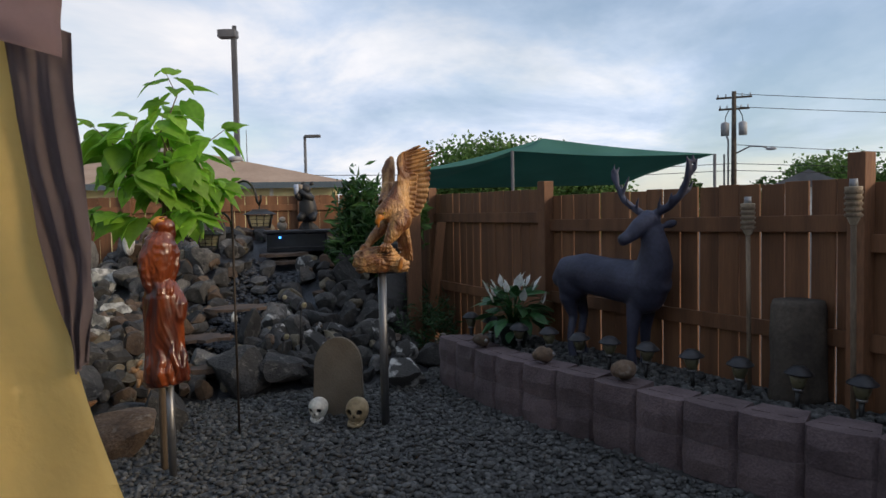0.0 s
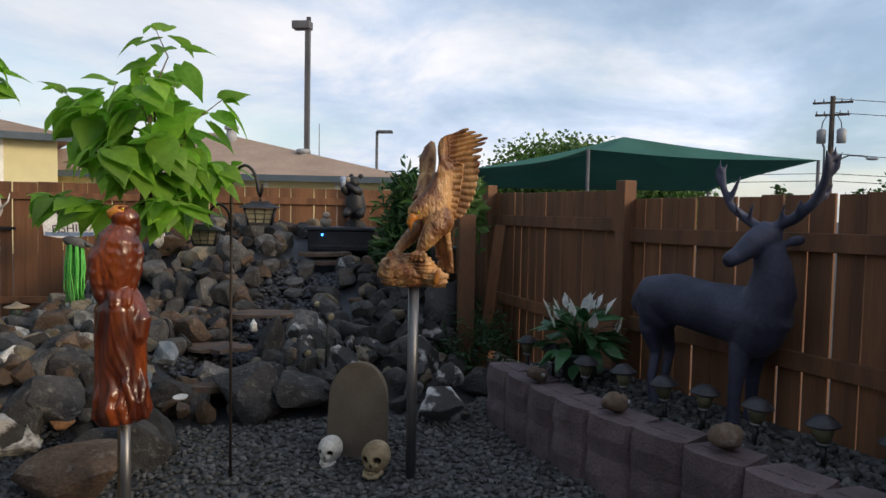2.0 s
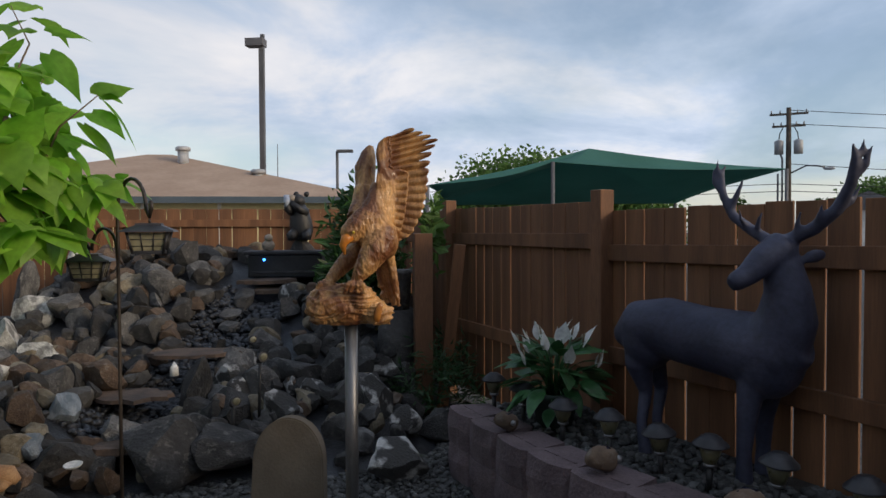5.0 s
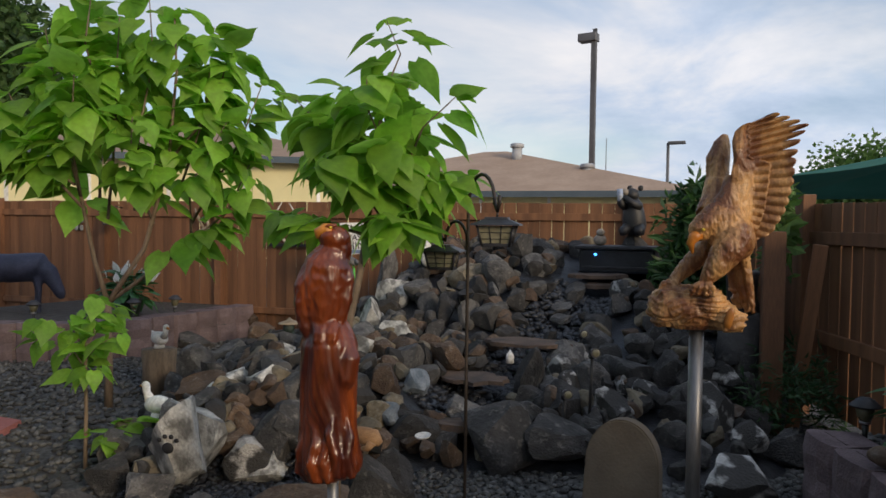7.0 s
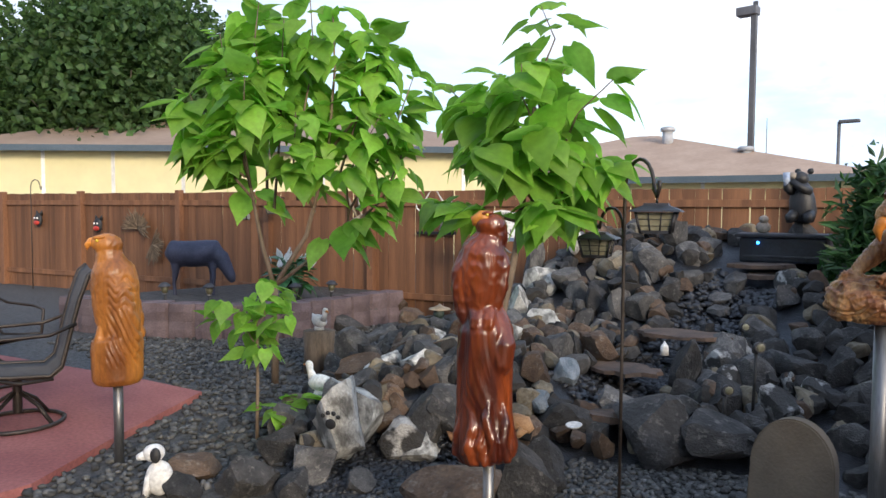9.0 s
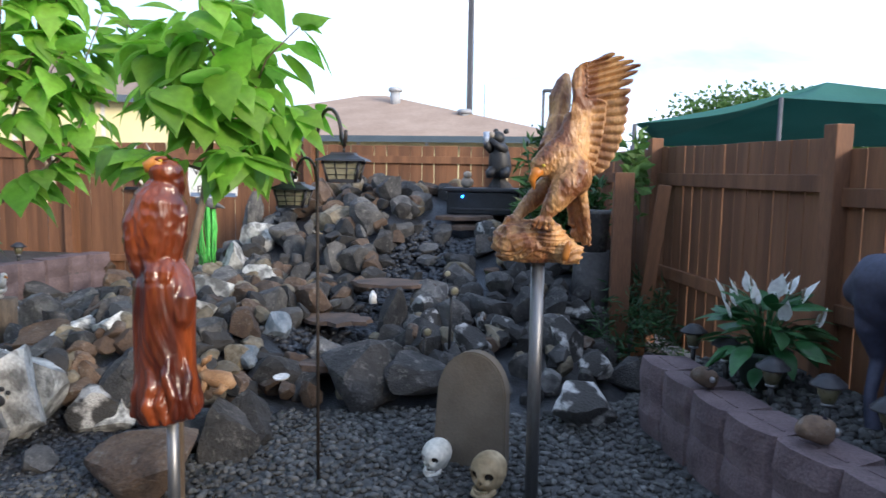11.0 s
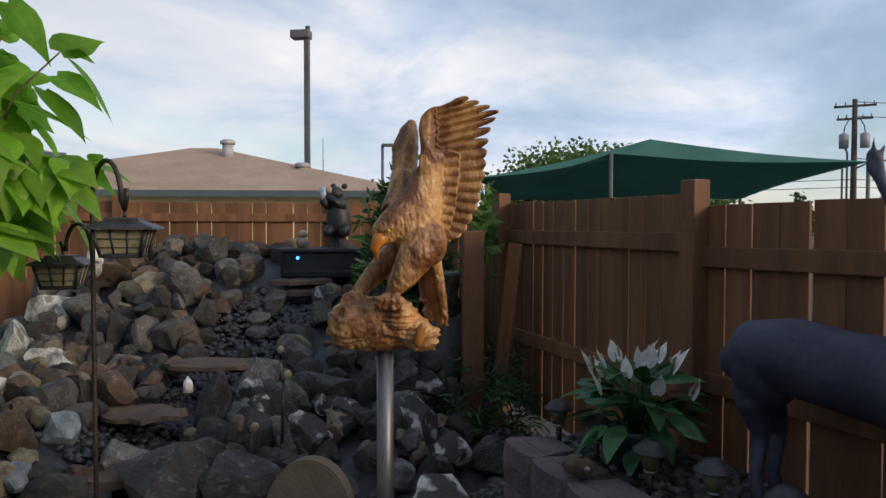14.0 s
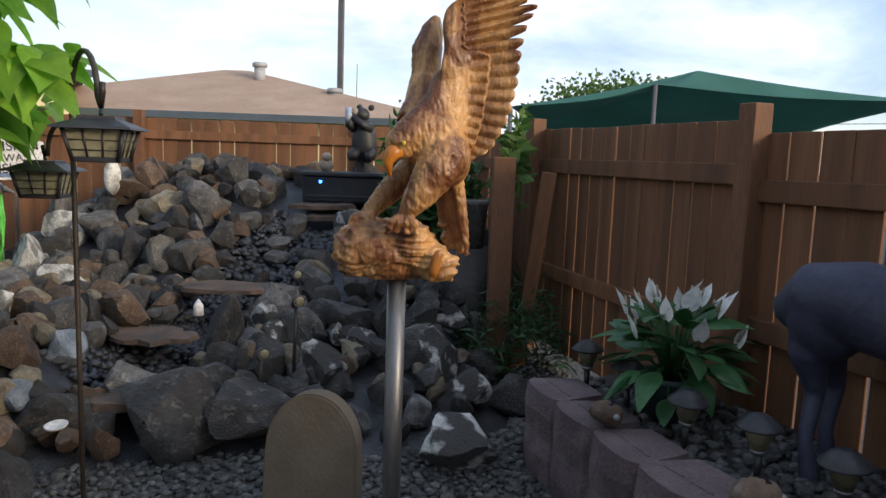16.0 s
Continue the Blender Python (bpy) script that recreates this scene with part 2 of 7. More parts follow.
def fence(name, label, p0, p1, z0, tops, rails, width=0.15, gap=0.0075, posts=(), post_top=0.08, side=-1):
    """A board fence from p0 to p1. tops: height of the boards at both ends. rails: heights of the rails, on the seen side."""
    d = Vector((p1[0] - p0[0], p1[1] - p0[1], 0))
    length = d.length
    root = thing(name, pose(p0[0], p0[1], 0, 0, 0, math.degrees(math.atan2(d.y, d.x))), label, "fence", kind="structure")
    meshes = []
    for k in range(3):
        b = B()
        box(b, 0, -0.009, 0, width - gap * (1 + 0.5 * k), 0.009, 1.0, 0.003)
        me = bpy.data.meshes.new("slat")
        b.to_mesh(me); b.free()
        me.materials.append(M["fence"])
        meshes.append(me)
    n = int(length / width)
    fit = length / n / width
    for i in range(n):
        f = i / max(1, n - 1)
        top = tops[0] * (1 - f) + tops[1] * f + random.uniform(-0.006, 0.006)
        ob = share("slat", meshes[random.randrange(3)], root, pose(i * length / n, random.uniform(-0.003, 0.003), z0, 0, random.uniform(-0.25, 0.25), 0) @ Matrix.Diagonal((fit, 1, top - z0, 1)))
    for r0, r1, h in rails:
        b = B()
        s = side * 0.012
        box(b, 0, min(s, s + side * 0.036), 0, length, max(s, s + side * 0.036), h, 0.005)
        for v in b.verts:
            v.co.z += r0 + (r1 - r0) * v.co.x / length
        part("rail", b, M["fence"], root)
    for px, ptop in posts:
        b = B()
        s = side * 0.055
        box(b, px - 0.05, s - 0.052, 0, px + 0.05, s + 0.052, ptop, 0.006)
        for f in b.faces:
            if f.calc_center_median().z > ptop - 0.002:
                f.material_index = 1
        part("post", b, [M["post"], M["post_cut"]], root)
    return root


C, P1, P2, P3 = (-0.15, 8.4), (0.97, 6.30), (2.45, 3.95), (4.6, 0.6)
fence("fence_right_1", "brown stained board fence with gaps between its slats", C, P1, 0.1, (1.72, 1.70), [(1.40, 1.40, 0.10), (0.62, 0.62, 0.10)], posts=[(0.0, 1.80)], side=-1)
fence("fence_right_2", "brown stained board fence behind the raised bed", P1, P2, 0.1, (1.64, 1.66), [(1.33, 1.36, 0.10), (0.70, 0.70, 0.10)], width=0.155, posts=[(0.0, 1.77), (2.77, 1.80)], side=-1)
fence("fence_right_3", "brown stained board fence running on past the bed", P2, P3, 0.1, (1.64, 1.64), [(1.25, 1.25, 0.10), (0.70, 0.70, 0.10)], posts=[(3.9, 1.78)], side=-1)
BL, BR = (-19.85, 5.472), (-1.1, 10.72)
fence("fence_back", "brown stained board fence behind the rock pond", BL, BR, 0.0, (1.80, 1.80), [(1.58, 1.58, 0.09), (0.25, 0.25, 0.09)], gap=0.004, posts=[(0.1, 1.84), (2.1, 1.84), (4.1, 1.84), (6.4, 1.84), (8.89, 1.84), (10.8, 1.84), (12.72, 1.84), (15.92, 1.88), (18.3, 1.84)], side=-1)
fence("fence_corner", "brown stained board fence closing the yard's corner", BR, C, 0.0, (1.72, 1.72), [(1.40, 1.40, 0.10)], side=-1)

# ---------------------------------------------------------------- raised beds


def block_mesh(seed, w=0.345, h=0.415, d=0.24):
    """Two courses of split-faced blocks with a rounded front, seen as one stack."""
    rng = random.Random(seed)
    b = B()
    for z0, z1 in ((0, h / 2 - 0.001), (h / 2 + 0.001, h)):
        prof = [(-w / 2, 0.01), (-w / 2 + 0.03, -0.022), (-w / 6, -0.04), (w / 6, -0.04), (w / 2 - 0.03, -0.022), (w / 2, 0.01), (w / 2 - 0.05, d), (-w / 2 + 0.05, d)]
        j = rng.uniform(-0.006, 0.006)
        lo = [b.verts.new((x, y + j + rng.uniform(-0.006, 0.006), z0)) for x, y in prof]
        mid = [b.verts.new((x * 1.01, y + j - (0.012 if y < 0 else 0) + rng.uniform(-0.007, 0.007), (z0 + z1) / 2 + rng.uniform(-0.02, 0.02))) for x, y in prof]
        hi = [b.verts.new((x, y + j + rng.uniform(-0.006, 0.006), z1)) for x, y in prof]
        for a, c in ((lo, mid), (mid, hi)):
            for k in range(8):
                b.faces.new((a[k], a[(k + 1) % 8], c[(k + 1) % 8], c[k]))
        b.faces.new(lo[::-1]); b.faces.new(hi)
    # groove in the top
    for k in (-1, 1):
        box(b, k * 0.07 - 0.05, 0.07, h, k * 0.07 + 0.05, 0.082, h + 0.004)
    me = bpy.data.meshes.new("block")
    b.to_mesh(me); b.free()
    me.materials.append(M["block"])
    return me


BLOCKS = [block_mesh(k) for k in range(5)]


def block_wall(name, label, pts, step=0.335, flip=0):
    """Blocks set side by side along a smooth line."""
    root = thing(name, pose(0, 0, 0), label, "retaining wall", kind="structure")
    pts = [Vector((*p, 0)) for p in pts]
    left, i = 0.0, 0
    for a, b in zip(pts, pts[1:]):
        d = b - a
        while left < d.length:
            c = a + d.normalized() * left
            ang = math.degrees(math.atan2(d.y, d.x)) + flip + random.uniform(-2, 2)
            share("block", BLOCKS[i % 5], root, pose(c.x, c.y, random.uniform(-0.008, 0.008), 0, 0, ang))
            i += 1
            left += step
        left -= d.length
    return root


block_wall("retaining_wall_1", "pinkish grey split-face concrete block edging of a raised bed", [(0.05, 6.08), (0.22, 5.75), (0.42, 5.35), (0.66, 5.00), (1.12, 4.42), (1.62, 3.78), (2.15, 3.30), (3.1, 2.5), (4.0, 1.6)])
block_wall("retaining_wall_2", "grey concrete block edging of a raised bed by the back fence", [(-9.2, 5.25), (-8.1, 5.62), (-7.2, 6.2), (-6.72, 7.0), (-6.76, 8.0), (-6.85, 8.9)], step=0.34)

bm = B()
def slab(b, pts, z):
    vs = [b.verts.new((x, y, z)) for x, y in pts]
    f = b.faces.new(vs)
    f.normal_update()
    if f.normal.z < 0:
        f.normal_flip()
slab(bm, [(0.1, 6.25), (0.45, 5.55), (0.75, 5.15), (1.25, 4.55), (1.75, 3.95), (2.3, 3.45), (3.2, 2.7), (3.35, 2.55), (2.5, 3.9), (0.98, 6.28), (0.6, 6.9)], 0.36)
tagged(part("bed_soil_1", bm, M["soil"]), "raised bed filled with dark soil under gravel", "garden bed", kind="structure")
bm = B()
slab(bm, [(-9.6, 5.3), (-8.1, 5.8), (-7.3, 6.35), (-7.0, 7.05), (-7.0, 8.9), (-9.5, 8.3)], 0.36)
tagged(part("bed_soil_2", bm, M["soil"]), "raised bed of dark soil by the back fence", "garden bed", kind="structure")

# ---------------------------------------------------------------- beyond the fence


def hip_building(name, label, m, w, d, wall, rise, over=0.6, ridge=0.35, windows=()):
    """A low building with a hipped shingle roof, fascia and siding."""
    root = thing(name, m, label, "building")
    b = B(); box(b, -w / 2, 0, 0, w / 2, d, wall, 0.02)
    part("wall", b, M["yellow_wall"], root)
    b = B()
    x0, x1, y0, y1 = -w / 2 - over, w / 2 + over, -over, d + over
    e = [b.verts.new(p) for p in ((x0, y0, wall), (x1, y0, wall), (x1, y1, wall), (x0, y1, wall))]
    t = [b.verts.new((-w * ridge / 2, d / 2, wall + rise)), b.verts.new((w * ridge / 2, d / 2, wall + rise))]
    for f in ((e[0], e[1], t[1], t[0]), (e[1], e[2], t[1]), (e[2], e[3], t[0], t[1]), (e[3], e[0], t[0]), (e[3], e[2], e[1], e[0])):
        b.faces.new(f)
    part("roof", b, M["roof"], root)
    b = B(); box(b, x0 - 0.02, y0 - 0.03, wall - 0.16, x1 + 0.02, y0 - 0.001, wall + 0.05)
    part("fascia", b, M["fascia"], root)
    for k in range(int(w / 2.4)):
        b = B(); box(b, -w / 2 + 1.2 + 2.4 * k - 0.06, -0.03, 0, -w / 2 + 1.2 + 2.4 * k + 0.06, -0.001, wall - 0.1)
        part("batten", b, M["white"], root)
    return root


hip_building("building", "low tan-roofed building with vents beyond the fence", pose(-12.0, 23.8, 0, 0, 0, 12), 15.5, 9.0, 2.6, 1.9, ridge=0.06)
hip_building("building", "low cream yellow building with a tan shingle roof", pose(-21.9, 15.0, 0, 0, 0, 42), 19.5, 8.0, 3.6, 1.45, ridge=0.5)

# ---------------------------------------------------------------- more materials
M.update({
    "rock_g": mat("grey_basalt_rock", (0.047, 0.046, 0.047), (0.128, 0.124, 0.120), rough=0.9, scale=3.5, fine=28, bump=0.7, vary=0.35, depth=0.02, speck=0.5),
    "rock_d": mat("dark_basalt_rock", (0.021, 0.021, 0.021), (0.055, 0.052, 0.051), rough=0.85, scale=3.5, fine=26, bump=0.7, vary=0.35, depth=0.02, speck=0.3),
    "rock_b": mat("brown_field_rock", (0.076, 0.048, 0.032), (0.144, 0.098, 0.066), rough=0.9, scale=3.5, fine=28, bump=0.6, vary=0.3, depth=0.02, speck=0.4),
    "rock_t": mat("tan_lichen_rock", (0.132, 0.106, 0.070), (0.255, 0.220, 0.158), rough=0.9, scale=5, fine=30, bump=0.7, vary=0.25, depth=0.02, speck=0.5),
    "rock_w": mat("pale_quartz_rock", (0.20, 0.195, 0.18), (0.60, 0.59, 0.55), rough=0.85, scale=5, fine=34, bump=0.7, vary=0.2, depth=0.02, lo=0.42, hi=0.58),
    "rock_s": mat("dark_rock_with_white_crust", (0.05, 0.048, 0.046), (0.50, 0.49, 0.47), rough=0.9, scale=3.2, fine=30, bump=0.7, vary=0.2, depth=0.02, lo=0.50, hi=0.60),
    "rock_u": mat("blue_grey_rock", (0.12, 0.15, 0.18), (0.26, 0.29, 0.32), rough=0.85, scale=4, fine=30, bump=0.6, vary=0.2, depth=0.02),
    "rock_o": mat("orange_ribbed_rock", (0.30, 0.13, 0.05), (0.48, 0.25, 0.11), rough=0.8, scale=5, fine=30, bump=0.6, stretch=(1, 6, 1)),
    "pebble": mat("grey_pebble", (0.038, 0.039, 0.039), (0.108, 0.109, 0.107), rough=0.85, scale=9, fine=60, bump=0.3, vary=0.55, islands=True),
    "pebble_one": mat("grey_loose_pebble", (0.038, 0.039, 0.039), (0.108, 0.109, 0.107), rough=0.85, scale=9, fine=60, bump=0.3, vary=0.55),
    "mulch": mat("wet_dark_pond_gravel", (0.013, 0.014, 0.017), (0.042, 0.045, 0.053), rough=0.35, scale=14, fine=70, bump=0.8),
    "red_wood": mat("varnished_red_brown_wood", (0.055, 0.009, 0.003), (0.235, 0.048, 0.008), rough=0.34, scale=3.4, fine=24, bump=0.2, stretch=(3, 3, 0.7), coat=0.35, vary=0),
    "gold_wood": mat("varnished_golden_brown_wood", (0.16, 0.058, 0.020), (0.58, 0.32, 0.12), rough=0.42, scale=5, fine=55, bump=0.5, stretch=(2, 2, 0.9), coat=0.12, vary=0, dist=0.6, lo=0.40, hi=0.62),
    "amber_wood": mat("varnished_amber_wood", (0.17, 0.054, 0.009), (0.47, 0.185, 0.030), rough=0.44, scale=3, fine=26, bump=0.25, stretch=(2, 2, 0.7), coat=0.12, vary=0),
    "beak": mat("painted_orange_beak", (0.50, 0.17, 0.02), (0.62, 0.26, 0.04), rough=0.4, scale=8),
    "eye": mat("yellow_glass_eye", (0.5, 0.36, 0.03), (0.6, 0.45, 0.05), rough=0.2, scale=10),
    "deer": mat("dark_blue_grey_cast_metal", (0.030, 0.033, 0.060), (0.062, 0.066, 0.105), rough=0.6, metal=0.15, scale=4, fine=40, bump=0.25, vary=0),
    "bone": mat("white_plastic_bone", (0.60, 0.58, 0.52), (0.78, 0.76, 0.70), rough=0.6, scale=8, bump=0.2),
    "old_bone": mat("yellowed_bone", (0.26, 0.19, 0.10), (0.50, 0.40, 0.25), rough=0.7, scale=9, bump=0.3),
    "hollow": mat("dark_hollow", (0.012, 0.010, 0.009), (0.025, 0.02, 0.018), rough=0.9),
    "tomb": mat("brown_foam_tombstone", (0.125, 0.100, 0.072), (0.165, 0.135, 0.100), rough=0.9, scale=4, fine=80, bump=0.4, grain=0.35),
    "bark": mat("young_brown_bark", (0.12, 0.085, 0.055), (0.22, 0.165, 0.115), rough=0.85, scale=6, fine=40, bump=0.4, stretch=(3, 3, 0.6)),
    "dark_bark": mat("dark_bark", (0.05, 0.04, 0.032), (0.11, 0.09, 0.07), rough=0.9, scale=4, bump=0.5),
    "frost": mat("yellowed_lamp_plastic", (0.20, 0.19, 0.12), (0.30, 0.28, 0.19), rough=0.35, scale=5, bump=0.05),
    "dim_lens": mat("dim_yellowed_plastic", (0.075, 0.070, 0.038), (0.125, 0.115, 0.065), rough=0.3, scale=6, bump=0.05, grain=0.4),
    "solar": mat("dark_solar_cell", (0.010, 0.012, 0.025), (0.02, 0.022, 0.04), rough=0.2, scale=10, bump=0),
    "cap": mat("black_plastic_cap", (0.020, 0.020, 0.024), (0.040, 0.040, 0.046), rough=0.5, scale=8, bump=0.1),
    "petal": leafy("white_lily_spathe", (0.80, 0.82, 0.78), (0.88, 0.88, 0.85), 0.4),
    "lily": leafy("dark_glossy_lily_leaf", (0.025, 0.095, 0.03), (0.06, 0.17, 0.055), 0.2, 0.35),
    "leaf": leafy("bright_green_leaf", (0.19, 0.42, 0.035), (0.36, 0.62, 0.085), 0.6, 0.45, 3.0, 0.6),
    "bush": leafy("dark_green_bush_leaf", (0.028, 0.085, 0.022), (0.075, 0.16, 0.045), 0.35, 0.45),
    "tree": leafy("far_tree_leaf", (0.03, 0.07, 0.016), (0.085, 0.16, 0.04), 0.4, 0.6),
    # the far leaf again, paler: sunlight on the leaves is put into its colour
    "tree_light": leafy("far_tree_sunlit_tint_leaf", (0.06, 0.13, 0.025), (0.15, 0.26, 0.065), 0.45, 0.6),
    "green_pot": mat("dark_green_pot", (0.02, 0.035, 0.03), (0.04, 0.06, 0.05), rough=0.6, scale=5),
    "yellow_cloth": leafy("thin_yellow_canvas", (0.86, 0.66, 0.28), (0.88, 0.69, 0.31), 0.25, 0.9, 0.8, 0.08, 0.02),
    "grey_cloth": leafy("mauve_grey_canvas", (0.20, 0.155, 0.155), (0.27, 0.215, 0.21), 0.3, 0.9, 2.0, 0.15, 0.05),
    "pink_cloth": leafy("thin_faded_pink_canvas", (0.50, 0.36, 0.35), (0.58, 0.43, 0.41), 0.45, 0.9, 2.0, 0.15, 0.05),
    "sling": mat("brown_sling_fabric", (0.075, 0.065, 0.058), (0.12, 0.105, 0.09), rough=0.85, scale=6, fine=150, bump=0.3),
    "bronze": mat("dark_bronze_frame", (0.030, 0.024, 0.020), (0.055, 0.045, 0.038), rough=0.45, metal=0.4, scale=5),
    "house": mat("beige_blocker_siding", (0.30, 0.26, 0.21), (0.36, 0.32, 0.26), rough=0.85, scale=0.6, fine=8, bump=0.1),
    "blue_lamp": glow("blue_pond_lamp", (0.05, 0.30, 1.0), 6.0),
    "tank": mat("black_pond_spillway", (0.012, 0.014, 0.018), (0.03, 0.034, 0.042), rough=0.35, scale=3, bump=0.1),
    "water": mat("dark_running_water", (0.010, 0.012, 0.015), (0.02, 0.023, 0.027), rough=0.08, scale=3, fine=16, bump=0.35, depth=0.02),
    "flag": mat("rusty_flagstone", (0.06, 0.043, 0.034), (0.15, 0.098, 0.068), rough=0.8, scale=4, fine=30, bump=0.5),
    "bear": mat("dark_painted_resin", (0.018, 0.018, 0.02), (0.045, 0.043, 0.042), rough=0.5, scale=6, fine=60, bump=0.4),
    "muzzle": mat("pale_painted_muzzle", (0.30, 0.25, 0.20), (0.42, 0.37, 0.30), rough=0.6, scale=8),
    "can": mat("blue_white_can", (0.30, 0.38, 0.55), (0.62, 0.66, 0.74), rough=0.3, scale=14),
    "red_paint": mat("red_mask_paint", (0.35, 0.03, 0.02), (0.5, 0.05, 0.03), rough=0.5, scale=10),
    "straw": mat("pale_dry_straw", (0.22, 0.17, 0.11), (0.40, 0.33, 0.24), rough=0.9, scale=8),
    "tan_fur": mat("tan_painted_resin", (0.30, 0.155, 0.065), (0.48, 0.29, 0.15), rough=0.7, scale=9, fine=90, bump=0.5),
    "dry_grass": mat("brown_dry_grass", (0.085, 0.055, 0.032), (0.20, 0.145, 0.09), rough=0.9, scale=8),
    "ink": mat("black_paint", (0.012, 0.012, 0.014), (0.03, 0.03, 0.032), rough=0.6, scale=8, bump=0),
    "sign_blue": mat("painted_sign_blue", (0.10, 0.15, 0.26), (0.20, 0.26, 0.38), rough=0.6, scale=5, bump=0),
    "lime": mat("lime_green_streamer", (0.07, 0.42, 0.05), (0.16, 0.60, 0.12), rough=0.6, scale=5),
    "moss": leafy("low_ground_plant_leaf", (0.02, 0.06, 0.02), (0.05, 0.11, 0.04), 0.3),
    "wire": mat("black_cable", (0.01, 0.01, 0.01), (0.02, 0.02, 0.02)),
    "grey_can": mat("grey_transformer_paint", (0.30, 0.31, 0.33), (0.38, 0.39, 0.41), rough=0.5, scale=2),
})

# ---------------------------------------------------------------- unseen house wall added behind the camera, closing the place and cutting sky light
root = thing("house", pose(0, -3.2, 0), "unseen beige wall added behind the camera to cut sky light", "house")
bm = B(); box(bm, -9, -0.25, 0, 7.5, 0, 2.8, 0.01); part("wall", bm, M["house"], root)
bm = B(); box(bm, -9.4, -0.4, 2.8, 7.9, 0.4, 2.95, 0.01); part("eave", bm, M["white"], root)

# ---------------------------------------------------------------- rock pile
FRONT = [(-9, 9.5), (-6.2, 8.2), (-5.3, 6.6), (-4.5, 5.3), (-3.9, 4.3), (-3.2, 3.7), (-2.7, 4.2), (-2.3, 5.1), (-1.5, 5.55), (-0.8, 5.75), (-0.2, 6.15), (0.0, 6.9), (0.3, 9.5)]


def step(a, b, v):
    v = min(1.0, max(0.0, (v - a) / (b - a)))
    return v * v * (3 - 2 * v)


def mound(x, y):
    """Height of the ground under the rock pile."""
    yf = FRONT[0][1]
    for (x0, y0), (x1, y1) in zip(FRONT, FRONT[1:]):
        if x0 <= x <= x1:
            yf = y0 + (y1 - y0) * (x - x0) / (x1 - x0)
    inside = step(-0.1, 0.9, y - yf)
    if x < -9 or x > 0.3 or y > 10.6:
        return 0.0
    side = step(-5.6, -3.6, x) * (1 - step(-1.5, 0.1, x))
    h = inside * (0.12 + 0.30 * step(0.3, 1.8, y - yf) * step(-5.2, -3.9, x) + 0.82 * step(6.9, 9.3, y) * side)
    # the stream's bed
    cx = -2.25 + 0.10 * (y - 6.6)
    h -= 0.16 * math.exp(-((x - cx) / 0.42) ** 2) * step(5.8, 6.4, y) * (1 - step(8.6, 9.2, y))
    h -= 0.30 * math.exp(-(((x + 1.95) / 0.6) ** 2 + ((y - 9.05) / 0.45) ** 2))
    # the small dry pool in front
    h -= 0.25 * math.exp(-((x + 2.75) ** 2 + (y - 4.55) ** 2) / 0.25)
    h *= 1 - step(-0.75, -0.30, x) * step(6.5, 7.2, y)
    return max(0.0, h)


bm = B()
nx, ny = 74, 60
grid = [[bm.verts.new((-6.4 + 6.7 * i / nx, 3.4 + 6.9 * j / ny, 0)) for i in range(nx + 1)] for j in range(ny + 1)]
for row in grid:
    for v in row:
        h = mound(v.co.x, v.co.y)
        v.co.z = h - 0.03 + (0.05 * noise.noise(v.co * 3.0) if h > 0.03 else -0.02)
for j in range(ny):
    for i in range(nx):
        bm.faces.new((grid[j][i], grid[j][i + 1], grid[j + 1][i + 1], grid[j + 1][i]))
tagged(part("rock_bank", bm, M["mulch"], smooth=True), "dark wet gravel bank under the piled rocks", "gravel bank", kind="structure")


def rock_mesh(seed, angular=0.5, cuts=9):
    """An angular stone, about one metre across, cut flat on several sides and roughened."""
    rng = random.Random(seed)
    b = B()
    bmesh.ops.create_icosphere(b, subdivisions=3, radius=0.5)
    planes = []
    for k in range(cuts):
        n = Vector((rng.gauss(0, 1), rng.gauss(0, 1), rng.gauss(0, 0.8))).normalized()
        planes.append((n, rng.uniform(0.20, 0.40)))
    o = Vector((rng.uniform(-9, 9), rng.uniform(-9, 9), rng.uniform(-9, 9)))
    for v in b.verts:
        c = v.co
        for n, d in planes:
            over = c.dot(n) - d
            if over > 0:
                c = c - n * over * 0.97
        c = c + c.normalized() * (0.05 * noise.noise(c * 2.2 + o) + 0.022 * noise.noise(c * 6 + o))
        v.co = c
    for f in b.faces:
        f.smooth = True
    me = bpy.data.meshes.new("rock")
    b.to_mesh(me); b.free()
    me.set_sharp_from_angle(angle=radians(24))
    return me


ROCKS = {}
for tone in "gdbtwsuo":
    ROCKS[tone] = []
    for k in range(7 if tone in "gdb" else 4):
        me = rock_mesh(ord(tone) * 13 + k, cuts=11 + k % 6)
        me.materials.append(M["rock_" + tone])
        ROCKS[tone].append(me)
ROCK_WORDS = {"g": "grey basalt rock in the pond's rock pile", "d": "dark basalt rock in the pond's rock pile", "b": "brown rounded field rock in the rock pile", "t": "tan lichen-covered rock in the rock pile",
              "w": "pale quartz rock among the darker rocks", "s": "dark rock with a crusty white top face", "u": "blue-grey rock in the rock pile", "o": "orange ribbed stone between grey rocks"}
placed = []


def rock(x, y, z, w, h, tone, spin=None):
    me = random.choice(ROCKS[tone])
    ob = new("rock", me)
    turn = Euler((random.uniform(-0.35, 0.35), random.uniform(-0.35, 0.35), random.uniform(0, 6.28) if spin is None else spin))
    ob.matrix_basis = Matrix.LocRotScale((x, y, z), turn, (w * 1.38, w * random.uniform(1.1, 1.45), h * 1.42))
    placed.append((x, y, w / 2))
    return tagged(ob, ROCK_WORDS[tone], "rock", group="rocks of the pond pile")


